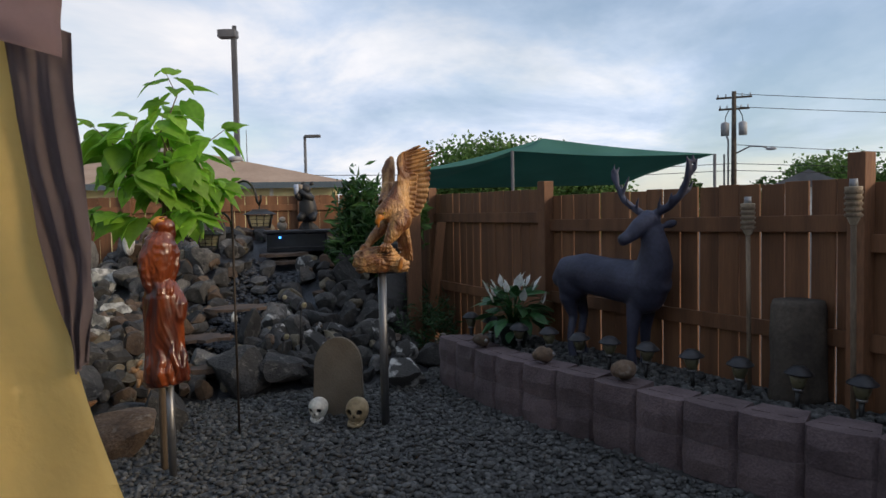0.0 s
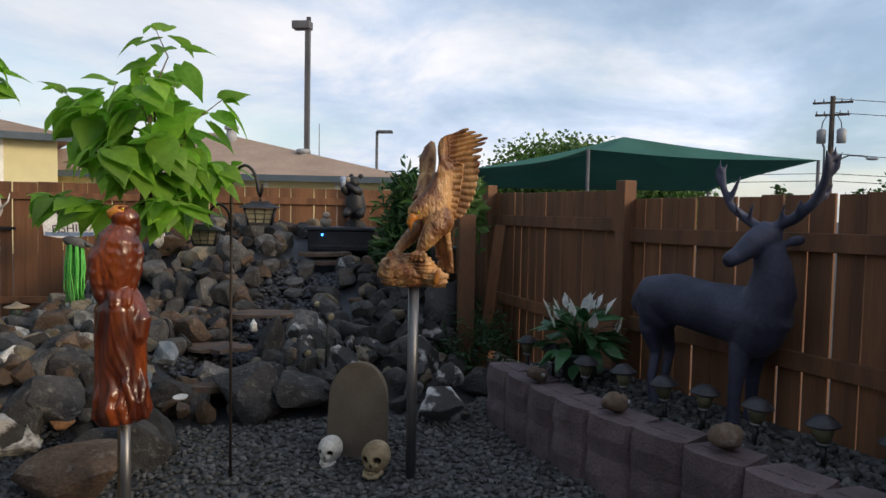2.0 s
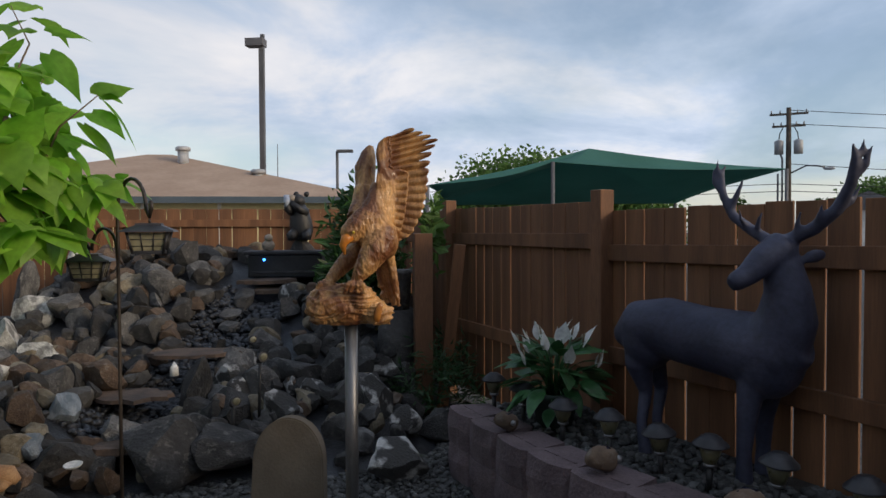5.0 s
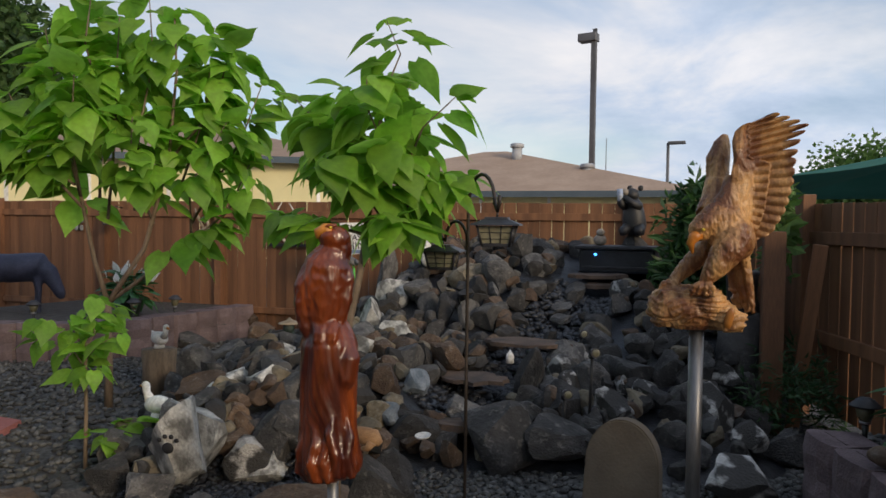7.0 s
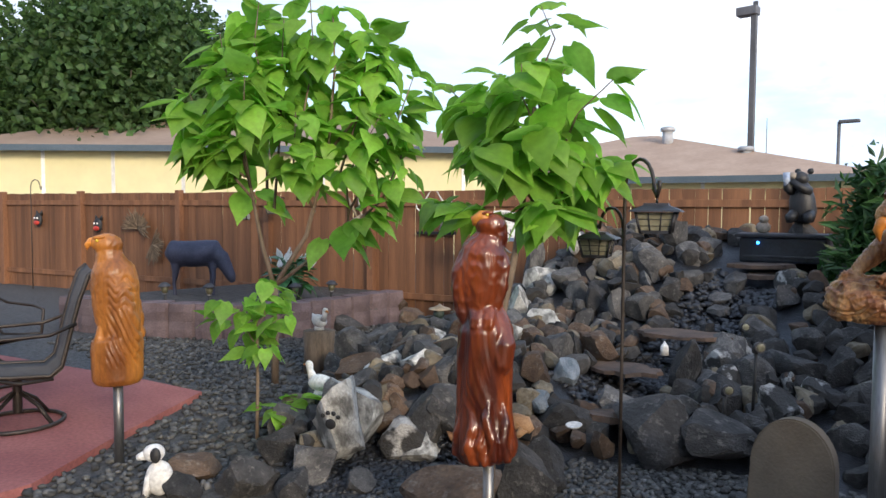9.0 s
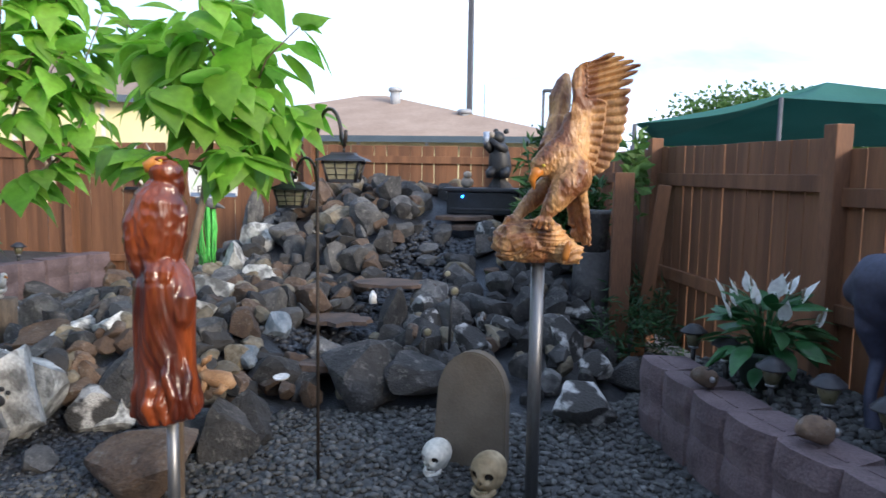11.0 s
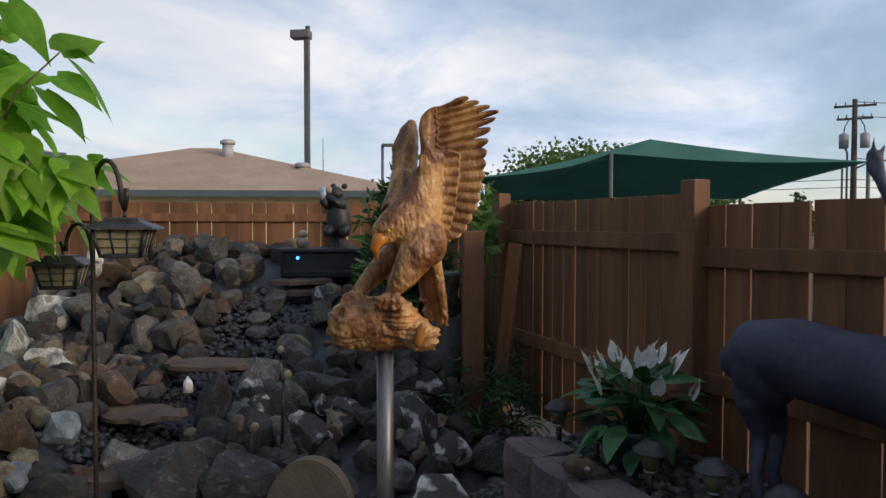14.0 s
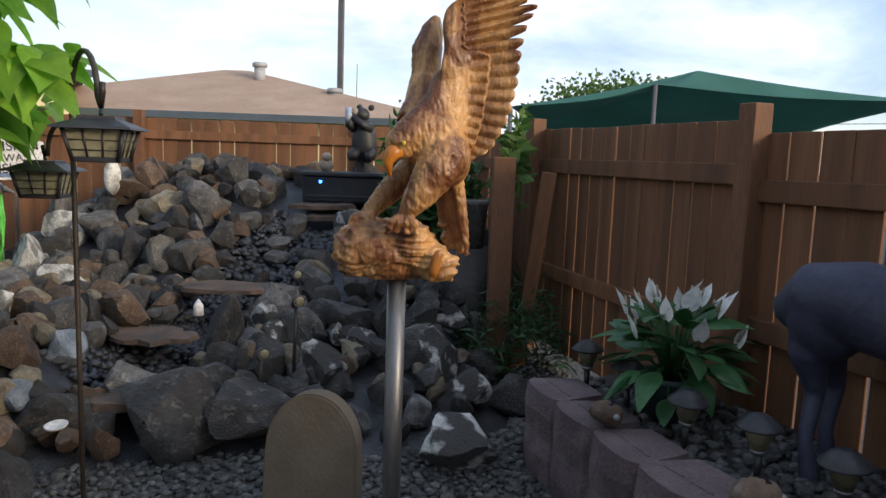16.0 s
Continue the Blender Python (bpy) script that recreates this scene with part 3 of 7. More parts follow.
rock(-2.89, 8.28, 0.97, 0.42, 0.31, "g")
rock(-3.3, 8.31, 0.99, 0.39, 0.26, "t")
rock(-3.69, 8.71, 1.18, 0.31, 0.28, "b")
rock(-2.96, 8.86, 1.24, 0.33, 0.33, "g")
rock(-3.25, 8.61, 1.12, 0.33, 0.21, "d")
rock(-3.97, 7.97, 0.81, 0.33, 0.33, "w")
rock(-3.83, 7.33, 0.58, 0.3, 0.35, "w")
rock(-3.42, 7.26, 0.52, 0.44, 0.24, "w")
rock(-3.36, 7.45, 0.56, 0.17, 0.14, "b")
rock(-3.39, 6.74, 0.48, 0.18, 0.21, "b")
rock(-3.46, 7.83, 0.75, 0.21, 0.26, "g")
rock(-3.08, 7.26, 0.53, 0.2, 0.23, "d")
rock(-2.9, 7.3, 0.5, 0.23, 0.14, "g")
rock(-2.92, 7.6, 0.65, 0.24, 0.28, "g")
rock(-3.22, 7.7, 0.69, 0.22, 0.25, "d")
rock(-2.75, 7.67, 0.65, 0.28, 0.21, "g")
rock(-3.28, 7.97, 0.79, 0.21, 0.16, "d")
rock(-2.68, 7.39, 0.5, 0.21, 0.16, "t")
rock(-2.61, 7.18, 0.42, 0.18, 0.13, "u")
rock(-2.75, 6.16, 0.44, 0.22, 0.17, "b")
rock(-2.59, 5.84, 0.41, 0.24, 0.21, "b")
rock(-2.52, 6.08, 0.39, 0.19, 0.22, "u")
rock(-2.48, 5.76, 0.31, 0.18, 0.15, "t")
rock(-2.8, 6.41, 0.45, 0.24, 0.23, "g")
rock(-2.82, 6.66, 0.45, 0.21, 0.2, "d")
rock(-2.2, 8.46, 0.86, 0.27, 0.19, "g")
rock(-2.25, 8.17, 0.73, 0.2, 0.11, "g")
rock(-2.17, 8.04, 0.66, 0.22, 0.1, "g")
rock(-1.78, 7.1, 0.47, 0.3, 0.36, "g")
rock(-1.68, 7.6, 0.58, 0.3, 0.18, "g")
rock(-1.44, 6.85, 0.38, 0.29, 0.22, "g")
rock(-1.05, 6.78, 0.33, 0.26, 0.2, "s")
rock(-1.19, 6.52, 0.28, 0.34, 0.25, "s")
rock(-1.24, 7.14, 0.44, 0.42, 0.2, "d")
rock(-1.02, 7.18, 0.46, 0.23, 0.23, "d")
rock(-0.62, 6.83, 0.29, 0.26, 0.28, "s")
rock(-0.52, 7.5, 0.31, 0.29, 0.32, "d")
rock(-0.62, 7.87, 0.5, 0.26, 0.24, "s")
rock(-0.36, 6.69, 0.16, 0.27, 0.21, "s")
rock(-0.37, 6.03, 0.09, 0.43, 0.25, "s")
rock(-0.79, 6.48, 0.21, 0.2, 0.2, "g")
rock(-0.94, 6.18, 0.13, 0.19, 0.18, "g")
rock(-2.06, 6.06, 0.22, 0.3, 0.24, "g")
rock(-1.69, 5.83, 0.14, 0.57, 0.40, "d")
rock(-1.41, 5.97, 0.22, 0.39, 0.2, "d")
rock(-2.15, 5.86, 0.18, 0.1, 0.16, "b")
rock(-2.27, 5.74, 0.12, 0.50, 0.34, "d")
rock(-1.95, 5.62, 0.1, 0.13, 0.19, "b")
rock(-1.4, 6.3, 0.21, 0.19, 0.1, "w")
rock(-1.89, 6.61, 0.37, 0.25, 0.41, "d")
rock(-1.72, 6.66, 0.35, 0.21, 0.21, "g")
rock(-1.47, 7.09, 0.44, 0.19, 0.15, "d")
rock(-1.07, 7.59, 0.61, 0.28, 0.24, "d")
rock(-1.28, 7.47, 0.57, 0.24, 0.2, "g")
rock(-0.81, 7.5, 0.56, 0.19, 0.23, "d")
rock(-1.92, 8.01, 0.68, 0.18, 0.13, "g")
rock(-2.17, 7.69, 0.51, 0.17, 0.17, "d")
rock(-1.07, 6.41, 0.2, 0.16, 0.13, "d")
rock(-2.92, 8.11, 0.86, 0.2, 0.15, "g")
rock(-2.71, 8.66, 1.1, 0.26, 0.21, "g")
rock(-2.63, 8.99, 1.17, 0.22, 0.22, "g")
rock(-2.63, 8.01, 0.8, 0.24, 0.21, "d")
rock(-3.24, 5.35, 0.45, 0.31, 0.18, "w")
rock(-3.16, 4.97, 0.28, 0.2, 0.16, "b")
rock(-3.03, 4.88, 0.16, 0.23, 0.16, "b")
rock(-2.83, 5.01, 0.23, 0.33, 0.41, "d")
rock(-2.88, 4.87, 0.09, 0.15, 0.19, "w")
rock(-2.87, 4.86, 0.08, 0.33, 0.25, "s")
rock(-3.16, 4.66, 0.21, 0.41, 0.48, "w")
rock(-2.05, 4.34, 0.08, 0.53, 0.29, "b")
rock(-1.96, 4.84, 0.1, 0.36, 0.33, "d")
rock(-5.22, 6.51, 0.11, 0.41, 0.35, "g")
rock(-3.36, 5.16, 0.38, 0.24, 0.2, "d")
rock(-4.75, 5.85, 0.09, 0.31, 0.26, "d")
rock(-3.13, 5.74, 0.47, 0.21, 0.19, "d")
rock(-2.35, 5.49, 0.12, 0.19, 0.19, "b")
rock(-2.44, 5.68, 0.25, 0.17, 0.15, "u")
rock(-2.5, 5.64, 0.28, 0.15, 0.14, "t")
rock(-6.66, 7.58, 0.08, 0.43, 0.29, "d")
rock(-6.91, 8.23, 0.1, 0.46, 0.35, "g")
rock(-6.96, 8.69, 0.1, 0.4, 0.32, "b")
rock(-5.79, 7.89, 0.16, 0.27, 0.34, "b")
rock(-5.38, 7.08, 0.12, 0.37, 0.25, "g")
rock(-3.94, 6.32, 0.48, 0.25, 0.2, "d")
rock(-5.74, 6.69, 0.07, 0.31, 0.25, "w")
rock(-2.78, 4.9, 0.06, 0.26, 0.19, "w")
rock(-2.81, 5.18, 0.27, 0.49, 0.27, "d")
rock(-3.06, 4.99, 0.25, 0.19, 0.17, "b")
rock(-3.2, 5.07, 0.35, 0.18, 0.14, "b")
rock(-2.67, 5.1, 0.15, 0.19, 0.12, "o")
rock(-3.05, 4.27, 0.06, 0.28, 0.21, "g")
rock(-3.52, 3.81, 0.05, 0.33, 0.18, "b")
rock(-3.1, 3.87, 0.09, 0.3, 0.3, "d")
rock(-2.36, 4.61, 0.04, 0.21, 0.17, "g")
rock(-2.21, 4.81, 0.09, 0.39, 0.3, "d")
rock(-2.9, 5.0, 0.18, 0.12, 0.18, "w")
rock(-5.16, 6.07, 0.1, 0.22, 0.33, "g")
rock(-3.87, 5.48, 0.37, 0.27, 0.22, "d")
rock(-3.34, 3.61, 0.05, 0.23, 0.17, "d")
rock(-2.89, 4.01, 0.05, 0.26, 0.19, "d")
rock(-2.72, 4.32, 0.03, 0.2, 0.13, "g")
rock(-1.99, 5.09, 0.08, 0.27, 0.27, "d")
rock(-3.38, 4.27, 0.09, 0.25, 0.22, "d")
rock(-3.01, 5.6, 0.48, 0.2, 0.24, "b")
rock(-3.12, 6.07, 0.48, 0.22, 0.22, "d")
rock(-3.8, 8.87, 1.2, 0.38, 0.34, "b")
rock(-4.35, 8.3, 0.95, 0.22, 0.45, "g")

# filling stones between the large ones
rng = random.Random(5)
for _ in range(2600):
    if len(placed) > 290:
        break
    x, y = rng.uniform(-5.6, -0.05), rng.uniform(3.8, 9.9)
    h = mound(x, y)
    if h < 0.06:
        continue
    stream = abs(x - (-2.25 + 0.10 * (y - 6.6))) < 0.36 and 6.0 < y < 8.7
    if stream or ((x + 2.75) ** 2 + (y - 4.55) ** 2 < 0.12) or (y > 8.45 and -2.55 < x < -1.2) or (x > -0.9 and y > 7.6):
        continue
    w = rng.choice((0.2, 0.22, 0.25, 0.28, 0.34))
    if any((x - a) ** 2 + (y - b) ** 2 < (0.62 * (w / 2 + c)) ** 2 for a, b, c in placed):
        continue
    right = x > -1.9
    tone = rng.choice("ggdddds" if right else "gggddbbbtw" if x < -2.6 else "ggdddb")
    rock(x, y, h + 0.18 * w, w, w * rng.uniform(0.6, 0.95), tone)

# smaller stones wedged between them, too many to count
def rubble(name, label, tones, n, seed):
    rg = random.Random(seed)
    verts, faces, mats, k = [], [], [], 0
    me = bpy.data.meshes.new(name)
    for t in tones:
        me.materials.append(M["rock_" + t])
    for _ in range(n):
        x, y = rg.uniform(-5.7, -0.3), rg.uniform(3.8, 9.9)
        h = mound(x, y)
        if h < 0.05 or (abs(x - (-2.25 + 0.10 * (y - 6.6))) < 0.3 and 6.0 < y < 8.7) or (y > 8.5 and -2.55 < x < -1.2) or (x > -0.9 and y > 8.0):
            continue
        src = ROCKS["g"][rg.randrange(7)]
        w = rg.uniform(0.09, 0.2) * 1.4
        m = Matrix.LocRotScale((x, y, h + 0.03 + rg.uniform(0, 0.06)), Euler((rg.uniform(-0.6, 0.6), rg.uniform(-0.6, 0.6), rg.uniform(0, 6.28))), (w, w * rg.uniform(0.8, 1.2), w * rg.uniform(0.6, 0.95)))
        i = len(verts)
        verts += [(m @ v.co)[:] for v in src.vertices]
        faces += [[i + q for q in p.vertices] for p in src.polygons]
        mats += [rg.randrange(len(tones))] * len(src.polygons)
    me.from_pydata(verts, [], faces)
    me.polygons.foreach_set("material_index", mats)
    me.set_sharp_from_angle(angle=radians(24))
    return tagged(new(name, me), label, "rubble", kind="stuff")


rubble("rubble", "grey and brown broken stones filling the rock pile", "gdbdt", 1100, 77)

# small stones in the stream's bed and the dry pool
def pebbles(name, label, spots, material, kind="stuff", lo=0.012, hi=0.026, level=1, category="gravel"):
    """Many small rounded stones in one mesh. spots: x, y, z rows."""
    t = B()
    bmesh.ops.create_icosphere(t, subdivisions=level, radius=1.0)
    t.verts.ensure_lookup_table()
    base = np.array([v.co[:] for v in t.verts])
    tri = np.array([[v.index for v in f.verts] for f in t.faces])
    t.free()
    rs = np.random.RandomState(len(spots) % 1000 + 7)
    n = len(spots)
    size = rs.uniform(lo, hi, (n, 1)) * np.stack([rs.uniform(0.8, 1.35, n), rs.uniform(0.7, 1.05, n), rs.uniform(0.45, 0.75, n)], 1)
    ang = rs.uniform(0, 6.283, n)
    tilt = rs.uniform(-0.45, 0.45, n)
    lump = 1 + 0.16 * rs.standard_normal((n, len(base), 1))
    p = base[None] * size[:, None, :] * lump
    ca, sa, ct, st = np.cos(ang)[:, None], np.sin(ang)[:, None], np.cos(tilt)[:, None], np.sin(tilt)[:, None]
    x, y, z = p[..., 0], p[..., 1], p[..., 2]
    x, z = x * ct - z * st, x * st + z * ct
    x, y = x * ca - y * sa, x * sa + y * ca
    p = np.stack([x, y, z], -1) + np.asarray(spots)[:, None, :]
    me = bpy.data.meshes.new(name)
    verts = p.reshape(-1, 3)
    faces = (tri[None] + (np.arange(n) * len(base))[:, None, None]).reshape(-1, 3)
    me.vertices.add(len(verts)); me.vertices.foreach_set("co", verts.ravel())
    me.loops.add(faces.size); me.loops.foreach_set("vertex_index", faces.ravel().astype(np.int32))
    me.polygons.add(len(faces)); me.polygons.foreach_set("loop_start", np.arange(0, faces.size, 3, dtype=np.int32))
    me.polygons.foreach_set("use_smooth", np.ones(len(faces), dtype=bool))
    me.update(calc_edges=True)
    me.materials.append(material)
    ob = new(name, me)
    return tagged(ob, label, category, kind=kind)


rs = np.random.RandomState(11)
def scatter(n, x0, x1, y0, y1, test, z):
    out = []
    for x, y in zip(rs.uniform(x0, x1, n), rs.uniform(y0, y1, n)):
        if test(x, y):
            out.append((x, y, z(x, y) if callable(z) else z))
    return out


def bed_line(y):
    """x of the front of the raised bed's wall at y."""
    pts = [(6.5, -0.05), (6.08, 0.0), (5.35, 0.38), (4.42, 1.06), (3.78, 1.55), (3.30, 2.05), (2.5, 3.0), (1.6, 4.0)]
    for (ya, xa), (yb, xb) in zip(pts, pts[1:]):
        if yb <= y <= ya:
            return xa + (xb - xa) * (ya - y) / (ya - yb)
    return 9.0 if y < 1.6 else 0.9 - 0.52 * (y - 6.3)


open_ground = lambda x, y: mound(x, y) < 0.05 and x < bed_line(y) - 0.02 and not (x < -0.55 and y > 7.6)
near = scatter(15000, -2.6, 2.6, 3.0, 6.6, open_ground, 0.008)
far = scatter(3600, -1.2, 0.6, 6.3, 9.2, open_ground, 0.012)
pebbles("gravel", "loose grey rounded gravel covering the yard", near, M["pebble"], level=1, lo=0.013, hi=0.027)
pebbles("gravel", "loose grey gravel near the fence corner", far, M["pebble"], level=0 + 1, lo=0.016, hi=0.032)
bedf = lambda x, y: x > bed_line(y) + 0.30 and (x - 0.97) * 0.846 + (y - 6.3) * 0.533 < -0.06
pebbles("gravel", "dark gravel filling the raised bed", scatter(9000, 0.1, 3.0, 2.9, 6.6, bedf, 0.37), M["pebble"], lo=0.016, hi=0.034)
leftf = lambda x, y: mound(x, y) < 0.05 and not (x < -3.9 and y < 3.1 + (x + 3.95) * -1.45 and x > -5.1) and not (x < -5.07 and y < 4.75) and not (x < -6.7 and y > 5.4 + (x + 9) * 0.55)
pebbles("gravel", "grey gravel between the patio and the fence", scatter(9000, -8.5, -3.3, 3.0, 8.3, leftf, 0.012), M["pebble"], level=1, lo=0.018, hi=0.034)
pool = scatter(1500, -3.3, -2.2, 4.0, 5.1, lambda x, y: (x + 2.75) ** 2 + (y - 4.55) ** 2 < 0.35, lambda x, y: mound(x, y) + 0.0)
pebbles("pond_gravel", "dark wet stones in the dry pool", pool, M["mulch"], lo=0.012, hi=0.03)
strm = scatter(2600, -2.9, -1.6, 6.0, 8.7, lambda x, y: abs(x - (-2.25 + 0.10 * (y - 6.6))) < 0.42, lambda x, y: mound(x, y) - 0.005)
pebbles("pond_gravel", "dark wet stones in the stream bed", strm, M["mulch"], lo=0.015, hi=0.05)

# water, flagstones, spillway
for x, y, z, w, d, n in ((-2.25, 6.25, 0.17, 0.85, 0.7, 9), (-2.15, 7.4, 0.33, 0.5, 0.6, 8), (-2.05, 8.2, 0.62, 0.4, 0.45, 7)):
    bm = B()
    vs = [bm.verts.new((x + w / 2 * math.cos(a) * (1 + 0.15 * math.sin(3 * a)), y + d / 2 * math.sin(a) * (1 + 0.12 * math.cos(2 * a)), z)) for a in [2 * math.pi * k / 28 for k in range(28)]]
    bm.faces.new(vs)
    tagged(part("water", bm, M["water"]), "dark still water in a basin of the rock pond", "water", kind="structure")


def flagstone(x, y, z, w, d, t, spin, label):
    rg = random.Random(int(1000 * abs(x)))
    b = B()
    n = 22
    lo, hi = [], []
    for k in range(n):
        a = 2 * math.pi * k / n
        r = rg.uniform(0.72, 1.08)
        lo.append(b.verts.new((w / 2 * r * math.cos(a), d / 2 * r * math.sin(a), 0)))
        hi.append(b.verts.new((w / 2 * r * math.cos(a) * 0.97, d / 2 * r * math.sin(a) * 0.97, t + rg.uniform(-0.006, 0.006))))
    b.faces.new(lo[::-1]); b.faces.new(hi)
    for k in range(n):
        b.faces.new((lo[k], lo[(k + 1) % n], hi[(k + 1) % n], hi[k]))
    return tagged(part("flagstone", b, M["flag"], m=pose(x, y, z, 3, -2, spin)), label, "flagstone", group="flagstones of the stream")


flagstone(-2.10, 7.12, 0.56, 0.80, 0.34, 0.026, -4, "flat rusty flagstone bridging the stream's upper fall")
flagstone(-2.32, 6.55, 0.35, 0.66, 0.36, 0.028, -6, "flat orange-brown flagstone over the lower fall")
flagstone(-2.08, 8.75, 1.005, 0.66, 0.3, 0.035, 2, "flat grey flagstone under the black spillway")
flagstone(-1.95, 8.66, 0.92, 0.45, 0.3, 0.04, 12, "flat grey flagstone stacked below another")
flagstone(-2.0, 5.9, 0.20, 0.45, 0.3, 0.04, 20, "pale flagstone at the water's edge")

root = thing("pond_spillway", pose(-1.98, 8.98, 1.04, 0, 0, 10), "black plastic pond spillway with a small blue lamp", "spillway")
bm = B(); box(bm, -0.36, 0, 0, 0.40, 0.42, 0.24, 0.02); part("basin", bm, M["tank"], root)
bm = B(); box(bm, -0.40, -0.04, 0.242, 0.45, 0.46, 0.28, 0.012); part("lid", bm, M["cap"], root)
bm = B(); box(bm, -0.32, -0.014, 0.05, 0.36, -0.001, 0.07, 0.004); part("lip", bm, M["cap"], root)
bm = B(); bmesh.ops.create_uvsphere(bm, u_segments=10, v_segments=8, radius=0.014, matrix=Matrix.Translation((-0.19, -0.012, 0.19))); part("lamp", bm, M["blue_lamp"], root, "small glowing blue lamp")

# ---------------------------------------------------------------- statues


def feather(b, p0, p1, r, flat=0.32, mi=0, bend=(0, 0, 0), sides=8):
    """One carved feather: a flat tapering blade from p0 to p1."""
    p0, p1, bend = Vector(p0), Vector(p1), Vector(bend)
    pts = [p0.lerp(p1, t) + bend * math.sin(math.pi * t) for t in (0, 0.25, 0.5, 0.75, 0.92, 1.0)]
    rr = [r * k for k in (0.75, 1.0, 1.05, 0.9, 0.55, 0.12)]
    d = (p1 - p0).normalized()
    deep = Vector((0, 1, 0))
    across = d.cross(deep).normalized()
    rings = [[b.verts.new(p + q * (math.cos(a) * across + flat * math.sin(a) * deep)) for a in [2 * math.pi * j / sides for j in range(sides)]] for p, q in zip(pts, rr)]
    for r0, r1 in zip(rings, rings[1:]):
        for j in range(sides):
            f = b.faces.new((r0[j], r0[(j + 1) % sides], r1[(j + 1) % sides], r1[j]))
            f.smooth, f.material_index = True, mi
    b.faces.new(rings[0][::-1]).material_index = mi
    b.faces.new(rings[-1]).material_index = mi


def blob(b, centre, radii, turn=(0, 0, 0), mi=0, sub=3, rough=0.0, freq=9.0):
    m = Matrix.Translation(centre) @ Euler([radians(a) for a in turn]).to_matrix().to_4x4() @ Matrix.Diagonal((*radii, 1))
    r = bmesh.ops.create_icosphere(b, subdivisions=sub, radius=1.0, matrix=m)
    for v in r["verts"]:
        if rough:
            v.co += (v.co - Vector(centre)).normalized() * rough * noise.noise(v.co * freq)
    for f in {f for v in r["verts"] for f in v.link_faces}:
        f.material_index, f.smooth = mi, True
    return b


def pole(name, x, y, z, r, label, foot=None, lean=None):
    b = B()
    tube(b, [(0, 0, 0), (0, 0, z)], r, 18)
    root = tagged(part(name, b, M["steel"], m=pose(x, y, 0)), label, "pole")
    return root


# the eagle with raised wings, on its steel pole
EX, EY, EZ = -0.38, 4.95, 1.10
pole("statue_pole", EX, EY, EZ + 0.02, 0.030, "brushed round steel pole carrying an eagle carving")


def melt(b, voxel, carve):
    """The bmesh grown together into one skin, then cut by carve(point, normal)."""
    me = bpy.data.meshes.new("melt")
    b.to_mesh(me); b.free()
    ob = bpy.data.objects.new("melt", me)
    bpy.context.scene.collection.objects.link(ob)
    md = ob.modifiers.new("skin", "REMESH")
    md.mode, md.voxel_size = "VOXEL", voxel
    sm = ob.modifiers.new("soft", "SMOOTH")
    sm.factor, sm.iterations = 0.5, 5
    out = B()
    out.from_mesh(ob.evaluated_get(bpy.context.evaluated_depsgraph_get()).to_mesh())
    bpy.data.objects.remove(ob); bpy.data.meshes.remove(me)
    out.normal_update()
    moves = [v.normal * carve(v.co, v.normal) for v in out.verts]
    for v, d in zip(out.verts, moves):
        v.co += d
    for f in out.faces:
        f.smooth = True
    return out


def along(pts, t):
    """The point at share t of a polyline, smoothed at its corners."""
    d = [0.0]
    for p, q in zip(pts, pts[1:]):
        d.append(d[-1] + math.hypot(q[0] - p[0], q[1] - p[1]))
    def at(s):
        s = min(max(s, 0.0), 1.0) * d[-1]
        k = max(j for j in range(len(pts) - 1) if d[j] <= s + 1e-9)
        u = (s - d[k]) / (d[k + 1] - d[k])
        return Vector((pts[k][0] * (1 - u) + pts[k + 1][0] * u, pts[k][1] * (1 - u) + pts[k + 1][1] * u))
    return (at(t - 0.025) + 2 * at(t) + at(t + 0.025)) / 4


